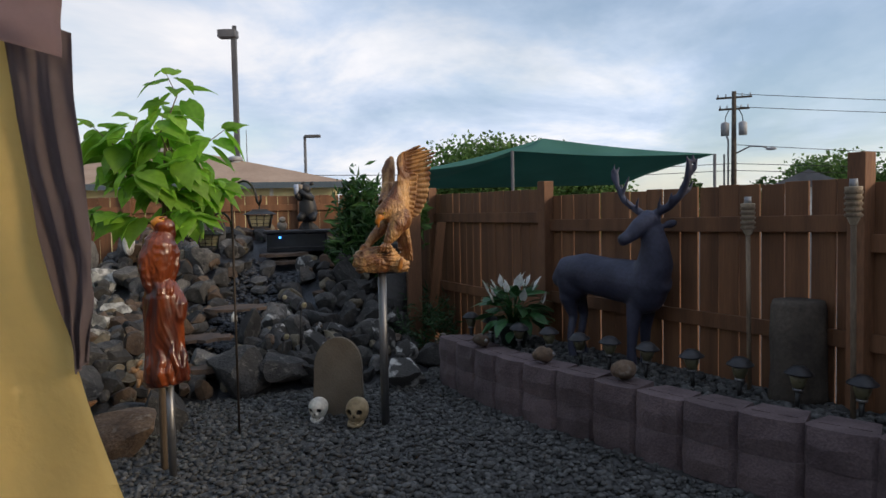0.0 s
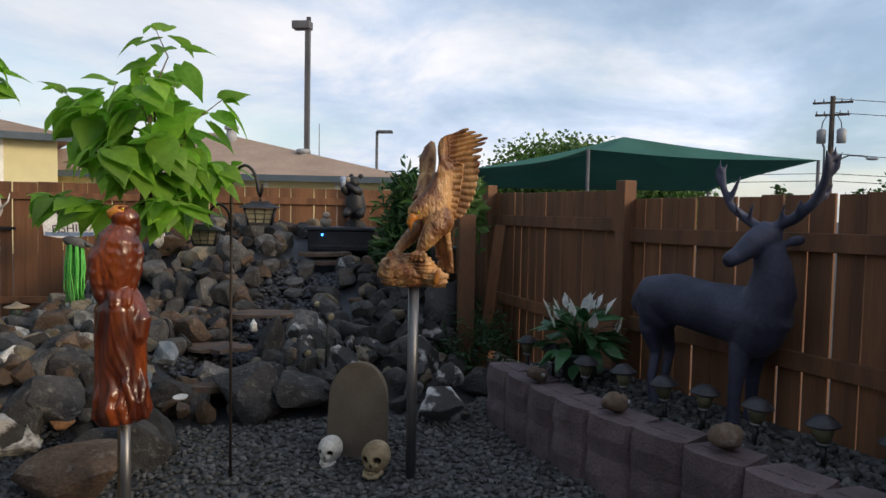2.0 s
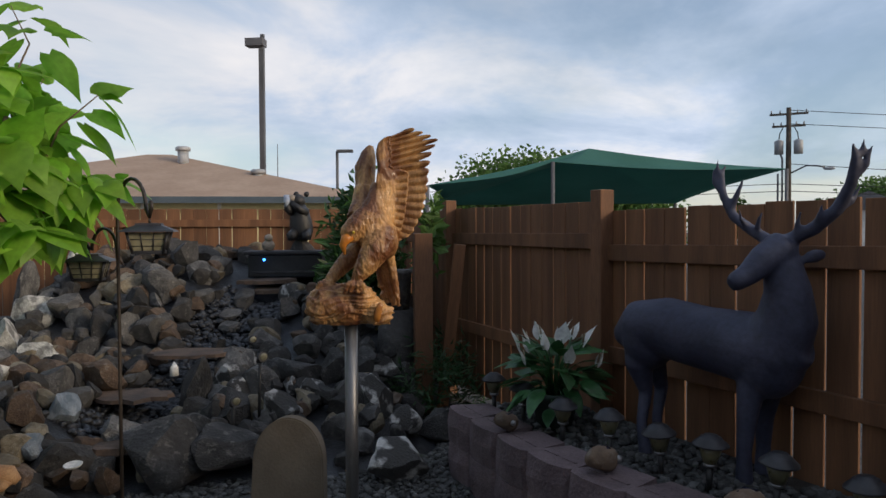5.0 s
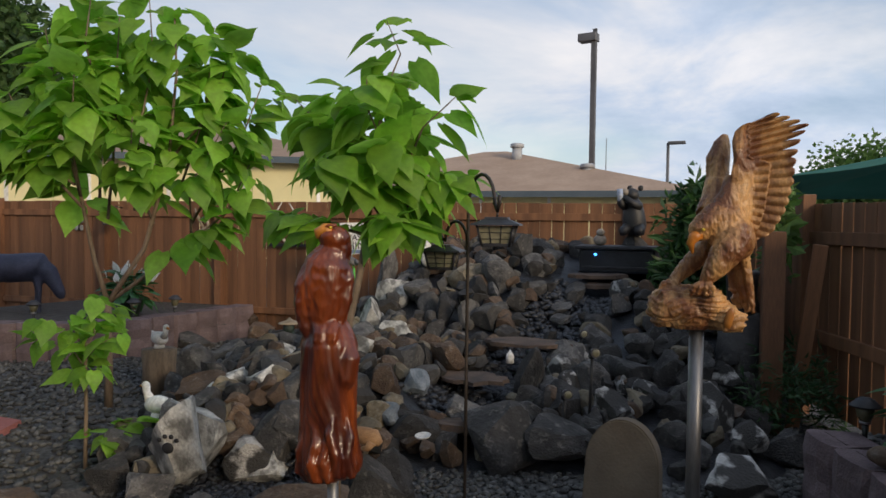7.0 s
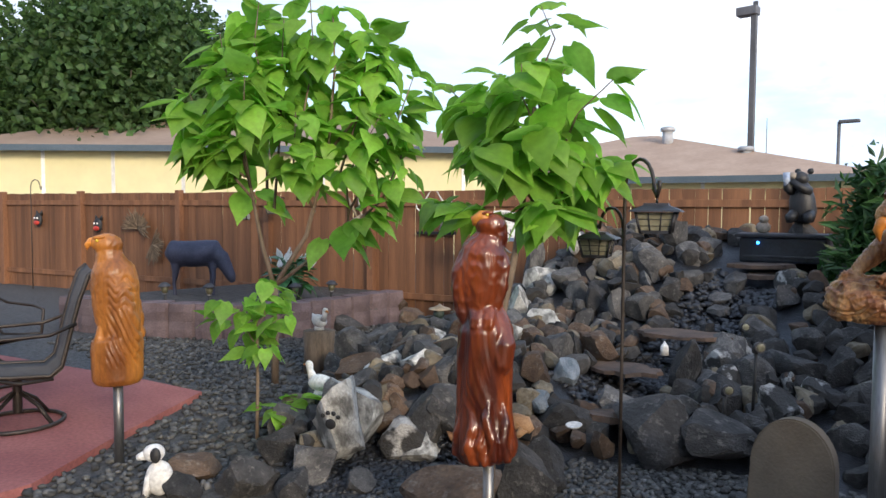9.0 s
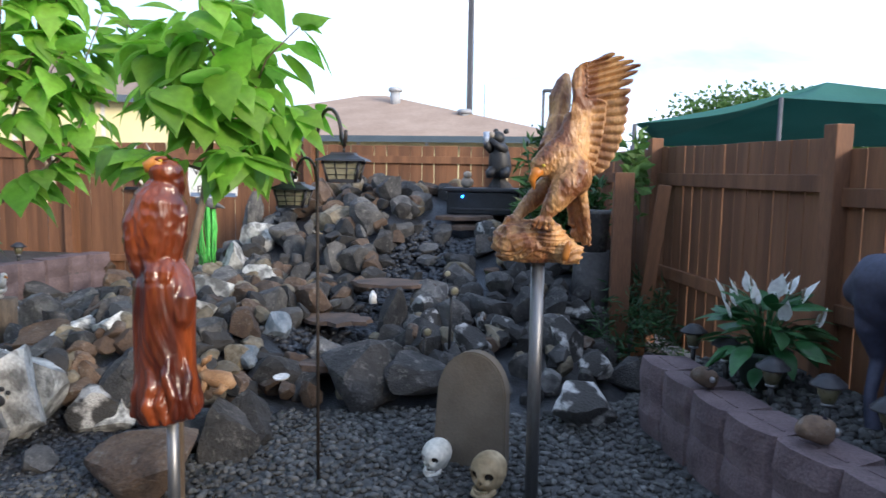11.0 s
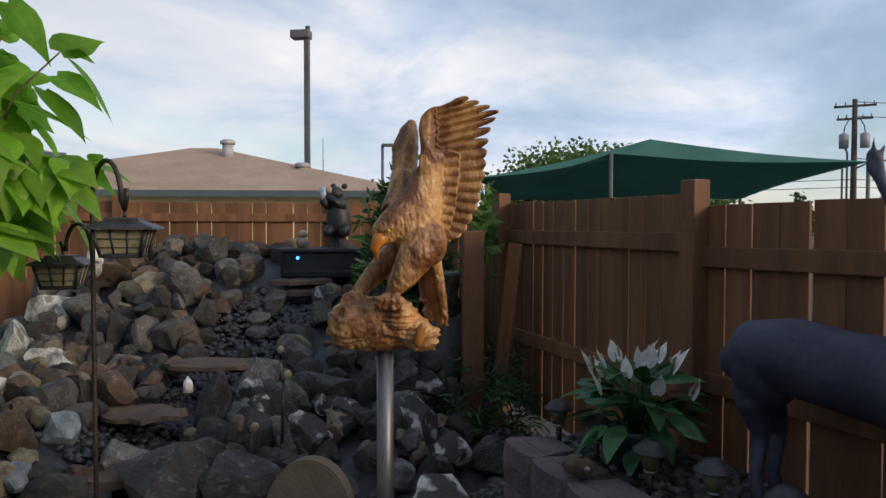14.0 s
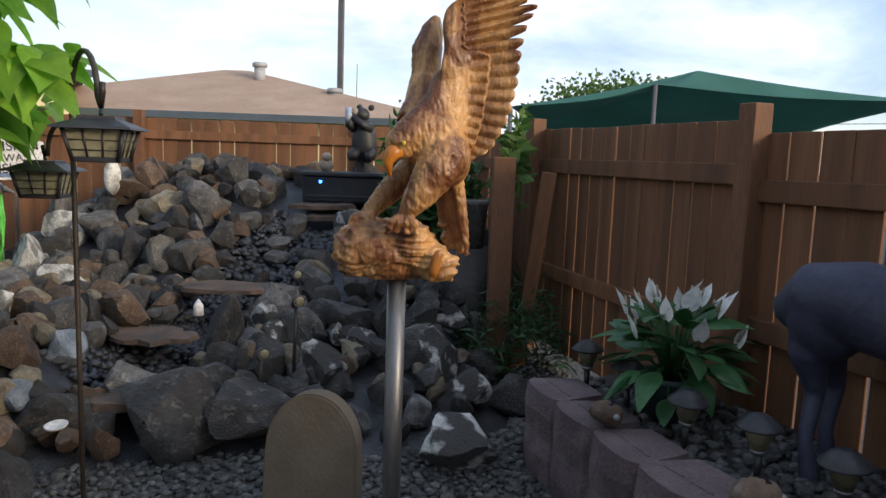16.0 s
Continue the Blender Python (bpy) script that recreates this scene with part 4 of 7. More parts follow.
def carved_eagle():
    S = 0.00211
    P = lambda u, v, w=0.0: (u * S, w, v * S)
    b = B()
    # log and nest under the claws
    blob(b, P(-22, 40, 0.0), (0.150, 0.105, 0.092), sub=4)
    tube(b, [P(-90, 34), P(-62, 42), P(-20, 44), P(20, 42), P(42, 36)], [0.060, 0.092, 0.096, 0.090, 0.07], 24)
    blob(b, P(-62, 34, 0.0), (0.078, 0.092, 0.075), (0, 12, 0))
    blob(b, P(-50, 66, 0.01), (0.062, 0.08, 0.050), (0, -14, 0))
    blob(b, P(18, 56, -0.03), (0.062, 0.080, 0.066))
    blob(b, P(48, 30, -0.02), (0.055, 0.072, 0.062))
    tube(b, [P(46, 20, -0.03), P(66, 22, -0.03), P(84, 18, -0.03)], [0.052, 0.050, 0.036], 16)
    # trunk of the body, neck, head
    tube(b, [P(72, 160, 0.02), P(62, 195, 0.01), P(46, 225, 0.0), P(26, 222, -0.03), P(8, 208, -0.055), P(2, 198, -0.06)], [0.045, 0.068, 0.075, 0.066, 0.052, 0.045], 18)
    blob(b, P(0, 200, -0.06), (0.047, 0.045, 0.048), (0, 25, 0))
    blob(b, P(62, 190, 0.0), (0.075, 0.075, 0.105), (0, -18, 0))
    blob(b, P(38, 200, -0.03), (0.07, 0.06, 0.075))
    tube(b, [P(40, 235, 0.0), P(52, 270, 0.0), P(56, 305, 0.01)], [0.065, 0.045, 0.03], 14)
    tube(b, [P(20, 230, 0.03), P(22, 262, 0.07), P(24, 300, 0.09)], [0.07, 0.055, 0.045], 14)
    # near thigh and foot
    tube(b, [P(66, 190, -0.04), P(50, 160, -0.075), P(30, 128, -0.095), P(16, 108, -0.10), P(9, 92, -0.10)], [0.066, 0.064, 0.046, 0.030, 0.02], 14)
    for a in (-16, -5, 6, 17):
        tube(b, [P(10, 100, -0.105), P(8 + a, 90, -0.125), P(6 + a * 1.3, 74, -0.115)], [0.013, 0.012, 0.007], 8)
    # far leg, dark under the breast
    tube(b, [P(40, 190, 0.03), P(10, 160, 0.03), P(-28, 122, 0.03), P(-52, 94, 0.01)], [0.055, 0.047, 0.036, 0.022], 14)
    for a in (-14, 0, 13):
        tube(b, [P(-50, 98, 0.0), P(-56 + a, 90, -0.02), P(-60 + a * 1.2, 78, -0.02)], [0.013, 0.012, 0.007], 8)
    # tail: three long blades side by side
    tube(b, [P(76, 170, 0.03), P(84, 130, 0.035), P(92, 85, 0.04), P(99, 36, 0.04)], [0.026, 0.018, 0.015, 0.007], 10)
    tube(b, [P(66, 165, 0.06), P(74, 120, 0.07), P(82, 75, 0.075), P(90, 38, 0.075)], [0.03, 0.028, 0.026, 0.014], 10)
    tube(b, [P(56, 160, 0.07), P(62, 115, 0.085), P(68, 72, 0.09), P(74, 42, 0.09)], [0.03, 0.028, 0.026, 0.014], 10)
    # far wing, seen nearly on edge
    tube(b, [P(24, 245, 0.08), P(26, 300, 0.10), P(28, 345, 0.12), P(32, 374, 0.13), P(38, 394, 0.13)], [0.048, 0.043, 0.044, 0.036, 0.012], 16)
    tube(b, [P(14, 290, 0.10), P(14, 345, 0.12), P(24, 376, 0.13)], [0.022, 0.026, 0.016], 12)

    def carve(p, n):
        v = p.z / S
        if v < 84 and (p.x / S < 66 or v < 40):  # swirling grain of the nest
            q = Vector((p.x * 4.5 + p.z * 5, p.y * 5, p.z * 40 + 2.2 * noise.noise(p * 8)))
            return 0.015 * (0.5 - 1.7 * abs(noise.noise(q))) + 0.005 * noise.noise(p * 80)
        q = Vector((p.x * 75 + p.z * 20, p.y * 70, p.z * 26))
        r = Vector((p.x * 140 + p.z * 60, p.y * 120, p.z * 60))
        k = 0.45 if v > 262 else 1.0
        return k * (0.0062 * (0.45 - 1.6 * abs(noise.noise(q))) + 0.0032 * (0.4 - 1.5 * abs(noise.noise(r))))

    b = melt(b, 0.0048, carve)
    for v in b.verts:
        v.co.z = max(v.co.z, 0.004 + 0.004 * noise.noise(v.co * 14))
    # near wing: one carved board with rows of feathers
    lead = [(76, 182), (66, 222), (55, 262), (53, 300), (58, 335), (54, 370), (59, 391), (74, 403)]
    trail = [(92, 176), (128, 193), (152, 240), (163, 288), (166, 330), (169, 358), (175, 382), (190, 400), (160, 414), (124, 428)]
    nt, nr = 190, 64

    def sheet(front):
        grid = []
        for i in range(nt + 1):
            t = i / nt
            te = t ** 0.92
            l, e = along(lead, te), along(trail, t)
            line = []
            prim = step(0.56, 0.66, t)
            fr = t * 17 % 1.0
            for j in range(nr + 1):
                r = j / nr
                cut = (0.05 + 0.25 * prim) * abs(2 * fr - 1) ** (2.0 + prim)
                rr = r * (1 - cut * (r ** 3))
                c = l.lerp(e, rr)
                w = -0.030 * (1 - rr) ** 2 - 0.012
                arm, quill = 0.36 - 0.16 * prim, 0.60 - 0.38 * prim
                ridge = 1 - abs(2 * fr - 1) ** 1.8
                if r < arm:
                    w -= 0.022 * math.sin(math.pi * min(1.0, (r / arm) * 0.75 + 0.15)) + 0.005 * noise.noise(Vector((c.x * 0.12, c.y * 0.05, 3)))
                elif r < quill:
                    q = (r - arm) / (quill - arm)
                    half = 1 - abs(2 * ((t * 17 + 0.5) % 1.0) - 1) ** 2
                    w -= 0.002 + (0.005 + 0.011 * q) * half
                else:
                    q = (r - quill) / (1 - quill)
                    w -= (0.006 + 0.012 * min(1, 2.5 * q) * (1 - 0.3 * q)) * ridge * (0.85 + 0.45 * prim) - 0.004 * (1 - q) * (1 - prim)
                if not front:
                    w = 0.024 * (1 - 0.6 * rr) + 0.004 * math.sin(18 * 2 * math.pi * t) * rr
                elif r > 0.97:
                    w *= 0.5
                w += 0.02 + 0.035 * math.sin(math.pi * r) * 0.5 + 0.0022 * noise.noise(Vector((c.x * 0.4, c.y * 0.4, 1 if front else 7)))
                line.append(b.verts.new(P(c.x + (r == 0) * -2, c.y, w)))
            grid.append(line)
        for g0, g1 in zip(grid, grid[1:]):
            for j in range(nr):
                q = (g0[j], g0[j + 1], g1[j + 1], g1[j])
                b.faces.new(q if front else q[::-1]).smooth = True
        return grid

    a, c = sheet(True), sheet(False)
    ra = [g[-1] for g in a] + a[-1][-2::-1] + [g[0] for g in a[-2::-1]] + a[0][1:-1]
    rc = [g[-1] for g in c] + c[-1][-2::-1] + [g[0] for g in c[-2::-1]] + c[0][1:-1]
    for k in range(len(ra)):
        b.faces.new((ra[k], rc[k], rc[(k + 1) % len(ra)], ra[(k + 1) % len(ra)]))
    # beak, eye, brow, bark chip
    tube(b, [P(-2, 192, -0.078), P(-11, 185, -0.088), P(-17, 172, -0.090), P(-13, 152, -0.086)], [0.026, 0.024, 0.017, 0.003], 12, 1)
    blob(b, P(6, 200, -0.110), (0.007, 0.005, 0.007), mi=3, sub=2)
    feather(b, P(14, 206, -0.098), P(-8, 200, -0.104), 0.010, 0.7)
    feather(b, P(52, 12, -0.10), P(60, 52, -0.105), 0.016, 0.5, 2)
    bmesh.ops.recalc_face_normals(b, faces=b.faces)
    ob = part("eagle_statue", b, [M["gold_wood"], M["beak"], M["amber_wood"], M["eye"]], m=pose(EX + 0.010, EY, EZ - 0.006, 0, 0, 8))
    return tagged(ob, "golden brown varnished wooden eagle with raised wings on a steel pole", "statue")


carved_eagle()


def carved_hawk(m):
    """A hawk on a twisting stump, all cut from one upright log."""
    b = B()
    S = 0.000874
    P = lambda u, v, w=0.0: ((u - 325) * S, w, (1185 - v) * S)
    # stump
    tube(b, [P(325, 1182), P(322, 1165), P(312, 1120), P(308, 1060), P(306, 960), P(306, 850), P(308, 700), P(308, 590), P(302, 545), P(292, 505)], [0.07, 0.108, 0.120, 0.112, 0.102, 0.102, 0.104, 0.102, 0.088, 0.076], 26, squash=[0.95] * 10)
    tube(b, [P(390, 560, -0.03), P(398, 640, -0.05), P(388, 730, -0.055), P(372, 800, -0.05)], [0.022, 0.040, 0.038, 0.014], 14)
    for pts in ([(350, 880, -0.09), (340, 960, -0.10), (366, 1040, -0.112), (372, 1140, -0.105)], [(396, 900, -0.06), (412, 980, -0.07), (404, 1060, -0.085), (420, 1150, -0.08)],
                [(262, 900, -0.08), (282, 1000, -0.098), (268, 1090, -0.110), (290, 1165, -0.10)], [(226, 930, -0.04), (206, 1050, -0.055), (204, 1150, -0.06)], [(322, 980, -0.10), (318, 1080, -0.112), (336, 1160, -0.108)]):
        tube(b, [P(*p) for p in pts], [0.006] + [0.017] * (len(pts) - 2) + [0.014], 10)
    # bird: body, neck, head, folded wings, claws
    tube(b, [P(292, 520), P(288, 460), P(291, 380), P(296, 300), P(304, 235), P(322, 195), P(344, 170)], [0.070, 0.080, 0.090, 0.093, 0.088, 0.062, 0.044], 22, squash=[0.98] * 7)
    tube(b, [P(318, 230), P(346, 175), P(338, 135)], [0.06, 0.043, 0.046], 16)
    blob(b, P(326, 122, -0.01), (0.056, 0.050, 0.046), (0, 12, 0))
    tube(b, [P(232, 250, -0.02), P(212, 330, -0.03), P(212, 420, -0.035), P(226, 520, -0.04), P(240, 590, -0.04)], [0.028, 0.036, 0.034, 0.026, 0.008], 14)
    tube(b, [P(362, 220, -0.01), P(382, 300, -0.02), P(378, 400, -0.03), P(362, 500, -0.04)], [0.024, 0.028, 0.024, 0.008], 12)
    for x in (272, 296, 328, 350):
        tube(b, [P(x, 490, -0.060), P(x + 3, 530, -0.084), P(x + 2, 570, -0.094)], [0.014, 0.010, 0.005], 10)

    def carve(p, n):
        a = math.atan2(p.y, p.x)
        sway = 0.7 * noise.noise(Vector((p.x * 7, p.y * 7, p.z * 3)))
        long = 0.4 - 1.6 * abs(noise.noise(Vector((3.0 * math.cos(a + sway), 3.0 * math.sin(a + sway), p.z * 1.9 + 2))))
        thin = 0.4 - 1.6 * abs(noise.noise(Vector((9 * math.cos(a + sway), 9 * math.sin(a + sway), p.z * 3.5 + 5))))
        low = 1 - step(0.52, 0.60, p.z)
        face = step(0.04, 0.07, p.x) * step(0.28, 0.36, p.z)
        breast = 0.4 - 1.5 * abs(noise.noise(Vector((p.x * 46, p.y * 46, p.z * 22))))
        scale_up = step(0.78, 0.9, p.z)
        return low * (1 - 0.85 * face) * (0.0085 * long + 0.0045 * thin) + (1 - low) * (0.0046 * breast * (1 + 0.3 * scale_up) + 0.0022 * long)

    b = melt(b, 0.006, carve)
    tube(b, [P(318, 96, -0.02), P(290, 92, -0.026), P(268, 102, -0.030), P(264, 128, -0.030)], [0.032, 0.028, 0.020, 0.005], 12, 1)
    for w in (-0.050, 0.032):
        blob(b, P(322, 78, w), (0.007, 0.006, 0.006), mi=2, sub=2)
    feather(b, P(345, 68, -0.045), P(300, 74, -0.05), 0.008, 0.8)
    return tagged(part("hawk_statue", b, [M["red_wood"], M["beak"], M["eye"]], m=m), "glossy red-brown wooden hawk carved from an upright log", "statue")


HX, HY = -1.50, 3.93
pole("statue_pole", HX, HY, 0.62, 0.022, "thin round steel pole under a red-brown hawk carving")
carved_hawk(pose(HX, HY, 0.555, 0, 0, 26) @ Matrix.Diagonal((1.08, 1.08, 0.985, 1)))
pole("statue_pole", -4.02, 3.60, 0.56, 0.028, "round steel pole under a golden eagle carving")


def carved_log_eagle(m):
    """A perched eagle with folded wings, cut from one short log."""
    b = B()
    tube(b, [(0, 0, 0.0), (0, 0, 0.03), (0.0, 0, 0.20), (0.0, 0, 0.27), (-0.01, 0, 0.30)], [0.125, 0.140, 0.145, 0.138, 0.09], 26)
    tube(b, [(0.02, 0, 0.16), (0.015, 0, 0.30), (0.0, 0, 0.45), (-0.005, 0, 0.58), (-0.015, 0, 0.67), (-0.03, 0, 0.73), (-0.035, 0, 0.78)], [0.10, 0.115, 0.128, 0.132, 0.118, 0.080, 0.070], 26)
    blob(b, (-0.040, -0.005, 0.815), (0.082, 0.070, 0.064), (0, 6, 0))
    tube(b, [(-0.09, -0.004, 0.825), (-0.125, -0.004, 0.822)], [0.042, 0.034], 14)
    # wings folded over the sides, their tips crossing low down
    for s in (-1, 1):
        tube(b, [(-0.02, 0.085 * s, 0.64), (0.035, 0.105 * s, 0.55), (0.060, 0.105 * s, 0.42), (0.085, 0.095 * s, 0.28), (0.085, 0.075 * s, 0.17), (0.07, 0.06 * s, 0.11)], [0.035, 0.062, 0.066, 0.056, 0.040, 0.012], 18)
        tube(b, [(-0.07, 0.06 * s, 0.33), (-0.09, 0.075 * s, 0.27), (-0.10, 0.085 * s, 0.23)], [0.028, 0.022, 0.010], 10)

    def carve(p, n):
        wing = step(0.045, 0.075, abs(p.y)) * step(-0.06, 0.0, p.x) * (1 - step(0.62, 0.68, p.z)) * step(0.10, 0.14, p.z)
        long = abs(math.sin((p.x * 1.0 + 0.42 * (p.z - 0.4)) * 95 + 0.8 * noise.noise(p * 12)))
        scallop = abs(math.sin(p.z * 62 + 1.3 * math.sin(p.x * 70)))
        high = step(0.40, 0.50, p.z)
        flights = wing * ((1 - high) * 0.017 * (long ** 0.6 - 0.6) + high * 0.012 * (scallop ** 0.6 - 0.6))
        chip = 0.4 - 1.5 * abs(noise.noise(Vector((p.x * 38, p.y * 38, p.z * 20))))
        return flights + (1 - wing) * 0.0035 * chip * step(0.28, 0.34, p.z) + 0.0015 * noise.noise(p * 60)

    b = melt(b, 0.006, carve)
    tube(b, [(-0.105, -0.004, 0.828), (-0.132, -0.004, 0.826), (-0.150, -0.004, 0.808), (-0.152, -0.004, 0.784)], [0.032, 0.027, 0.018, 0.004], 12, 1)
    for s in (-1, 1):
        blob(b, (-0.088, 0.058 * s, 0.838), (0.010, 0.008, 0.009), mi=2, sub=2)
        feather(b, (-0.045, 0.060 * s, 0.862), (-0.115, 0.050 * s, 0.852), 0.012, 0.9)
    return tagged(part("eagle_statue", b, [M["amber_wood"], M["beak"], M["eye"]], m=m), "amber varnished wooden eagle carved from a log, on a pole", "statue")


carved_log_eagle(pose(-4.02, 3.60, 0.50, 0, 0, 58))


def four_legged(name, label, bits, m=None, voxel=0.012, material="deer", ears=()):
    """A cast animal figure grown together out of tapering limbs."""
    b = B()
    for pts, radii in bits:
        tube(b, pts, radii, 24)
    for c, r, t in ears:
        blob(b, c, r, t, sub=3)
    ob = part(name, b, M[material], m=m, smooth=True)
    md = ob.modifiers.new("skin", "REMESH")
    md.mode, md.voxel_size, md.use_smooth_shade = "VOXEL", voxel, True
    sm = ob.modifiers.new("soft", "SMOOTH")
    sm.factor, sm.iterations = 0.5, 12
    return tagged(ob, label, "statue")


four_legged("deer_statue", "dark blue-grey life-size stag statue with large antlers in the bed", [
    ([(0.94, 5.63, 0.95), (1.02, 5.54, 1.02), (1.13, 5.43, 1.03), (1.28, 5.28, 1.00), (1.44, 5.12, 0.98), (1.55, 5.01, 0.99), (1.61, 4.95, 1.02)], [0.06, 0.135, 0.152, 0.152, 0.165, 0.15, 0.08]),
    ([(1.51, 5.04, 1.00), (1.545, 4.98, 1.14), (1.535, 4.955, 1.26), (1.51, 4.95, 1.36), (1.49, 4.95, 1.42)], [0.150, 0.125, 0.096, 0.080, 0.066]),
    ([(1.56, 4.96, 1.43), (1.50, 4.945, 1.435), (1.42, 4.925, 1.385), (1.35, 4.91, 1.325), (1.295, 4.895, 1.295), (1.275, 4.89, 1.285)], [0.045, 0.078, 0.066, 0.048, 0.042, 0.030]),
    ([(1.03, 5.53, 0.98), (1.01, 5.51, 0.82), (1.05, 5.54, 0.68), (1.02, 5.50, 0.52), (1.04, 5.48, 0.36)], [0.10, 0.07, 0.036, 0.028, 0.036]),
    ([(1.10, 5.57, 0.98), (1.10, 5.60, 0.82), (1.15, 5.64, 0.68), (1.12, 5.61, 0.52), (1.14, 5.59, 0.36)], [0.09, 0.065, 0.036, 0.028, 0.036]),
    ([(1.46, 5.06, 0.95), (1.42, 5.07, 0.80), (1.41, 5.09, 0.64), (1.40, 5.09, 0.50), (1.40, 5.08, 0.36)], [0.085, 0.062, 0.043, 0.034, 0.042]),
    ([(1.55, 5.10, 0.95), (1.54, 5.17, 0.80), (1.53, 5.21, 0.64), (1.53, 5.22, 0.50), (1.53, 5.22, 0.36)], [0.085, 0.062, 0.043, 0.034, 0.042]),
    ([(0.96, 5.63, 1.02), (0.93, 5.66, 0.92)], [0.035, 0.018]),
    ([(1.475, 4.985, 1.465), (1.42, 5.04, 1.51), (1.35, 5.10, 1.58), (1.315, 5.14, 1.68), (1.32, 5.17, 1.77), (1.34, 5.18, 1.82)], [0.028, 0.026, 0.023, 0.020, 0.014, 0.007]),
    ([(1.34, 5.11, 1.60), (1.365, 5.09, 1.68), (1.39, 5.08, 1.75)], [0.018, 0.015, 0.007]),
    ([(1.43, 5.03, 1.50), (1.42, 4.98, 1.555), (1.425, 4.95, 1.60)], [0.016, 0.013, 0.007]),
    ([(1.40, 5.06, 1.53), (1.36, 5.02, 1.56), (1.345, 5.00, 1.61)], [0.016, 0.012, 0.007]),
    ([(1.318, 5.145, 1.68), (1.285, 5.17, 1.74), (1.285, 5.18, 1.80)], [0.017, 0.013, 0.007]),
    ([(1.318, 5.16, 1.75), (1.30, 5.17, 1.80), (1.305, 5.18, 1.85)], [0.012, 0.010, 0.006]),
    ([(1.535, 4.945, 1.475), (1.60, 4.86, 1.52), (1.665, 4.79, 1.60), (1.695, 4.74, 1.70), (1.69, 4.70, 1.80), (1.675, 4.69, 1.86)], [0.030, 0.030, 0.028, 0.025, 0.017, 0.007]),
    ([(1.695, 4.735, 1.72), (1.735, 4.71, 1.77), (1.75, 4.69, 1.85)], [0.020, 0.016, 0.007]),
    ([(1.66, 4.80, 1.60), (1.72, 4.79, 1.63), (1.75, 4.78, 1.70)], [0.020, 0.016, 0.007]),
    ([(1.69, 4.71, 1.79), (1.715, 4.70, 1.82), (1.72, 4.695, 1.88)], [0.014, 0.012, 0.006]),
    ([(1.56, 4.92, 1.485), (1.545, 4.89, 1.54), (1.555, 4.87, 1.60)], [0.017, 0.013, 0.007]),
    ([(1.61, 4.85, 1.53), (1.60, 4.81, 1.575), (1.61, 4.80, 1.625)], [0.016, 0.012, 0.007]),
], m=pose(0.0, -0.02, 0), voxel=0.009, ears=[((1.06, 5.50, 0.975), (0.14, 0.135, 0.17), (0, 0, 0)), ((1.50, 5.06, 0.96), (0.155, 0.15, 0.20), (0, 0, 0)), ((1.635, 4.93, 1.405), (0.06, 0.018, 0.032), (0, -10, 15)), ((1.50, 5.03, 1.43), (0.02, 0.055, 0.03), (0, 0, 20))])

four_legged("grazing_deer_statue", "dark grey grazing animal statue in the raised bed", [
    ([(-0.48, 0, 0.70), (-0.38, 0, 0.76), (-0.10, 0, 0.74), (0.22, 0, 0.76), (0.36, 0, 0.78), (0.44, 0, 0.72)], [0.08, 0.21, 0.22, 0.22, 0.20, 0.10]),
    ([(0.32, 0, 0.76), (0.48, 0, 0.66), (0.58, 0, 0.48), (0.64, 0, 0.36), (0.67, 0, 0.27)], [0.17, 0.14, 0.10, 0.085, 0.045]),
    ([(-0.34, 0.07, 0.72), (-0.36, 0.08, 0.45), (-0.40, 0.08, 0.25), (-0.38, 0.08, 0.0)], [0.11, 0.06, 0.035, 0.036]),
    ([(-0.30, -0.07, 0.72), (-0.30, -0.08, 0.45), (-0.33, -0.08, 0.25), (-0.31, -0.08, 0.0)], [0.11, 0.06, 0.035, 0.036]),
    ([(0.26, 0.07, 0.70), (0.27, 0.08, 0.40), (0.25, 0.08, 0.0)], [0.08, 0.042, 0.034]),
    ([(0.32, -0.07, 0.70), (0.36, -0.08, 0.40), (0.35, -0.08, 0.0)], [0.08, 0.042, 0.034]),
], m=pose(-8.85, 6.75, 0.30, 0, 0, 42) @ Matrix.Diagonal((0.78, 0.90, 0.82, 1)), voxel=0.02)

# bear with a can, and a small figure beside it
bm = B()
tube(bm, [(0.02, 0, 0.0), (0.02, 0, 0.10), (0.01, 0, 0.22), (0.0, 0, 0.32), (-0.01, -0.01, 0.39)], [0.10, 0.125, 0.115, 0.095, 0.06], 18)
blob(bm, (-0.01, -0.02, 0.425), (0.075, 0.078, 0.070), (0, 20, 0))
tube(bm, [(-0.04, -0.04, 0.43), (-0.085, -0.07, 0.455), (-0.105, -0.08, 0.465)], [0.045, 0.034, 0.022], 12, 1)
for s in (-1, 1):
    blob(bm, (0.055 * s + 0.02, 0, 0.495), (0.030, 0.018, 0.030), sub=2)
    tube(bm, [(0.08 * s, -0.06, 0.30), (-0.05 + 0.06 * s, -0.13, 0.33), (-0.10 + 0.02 * s, -0.12, 0.40)], [0.045, 0.040, 0.030], 12)
    tube(bm, [(0.06 * s + 0.02, -0.06, 0.08), (0.08 * s, -0.14, 0.04), (0.08 * s, -0.15, 0.0)], [0.06, 0.05, 0.03], 12)
for v in bm.verts:
    v.co += v.co.normalized() * 0.006 * noise.noise(v.co * 34)
tube(bm, [(-0.115, -0.125, 0.35), (-0.125, -0.115, 0.48)], 0.032, 14, 2)
tagged(part("bear_statue", bm, [M["bear"], M["muzzle"], M["can"]], m=pose(-1.90, 9.33, 1.43, 0, 0, 10)), "dark resin bear statue drinking from a can above the spillway", "statue")
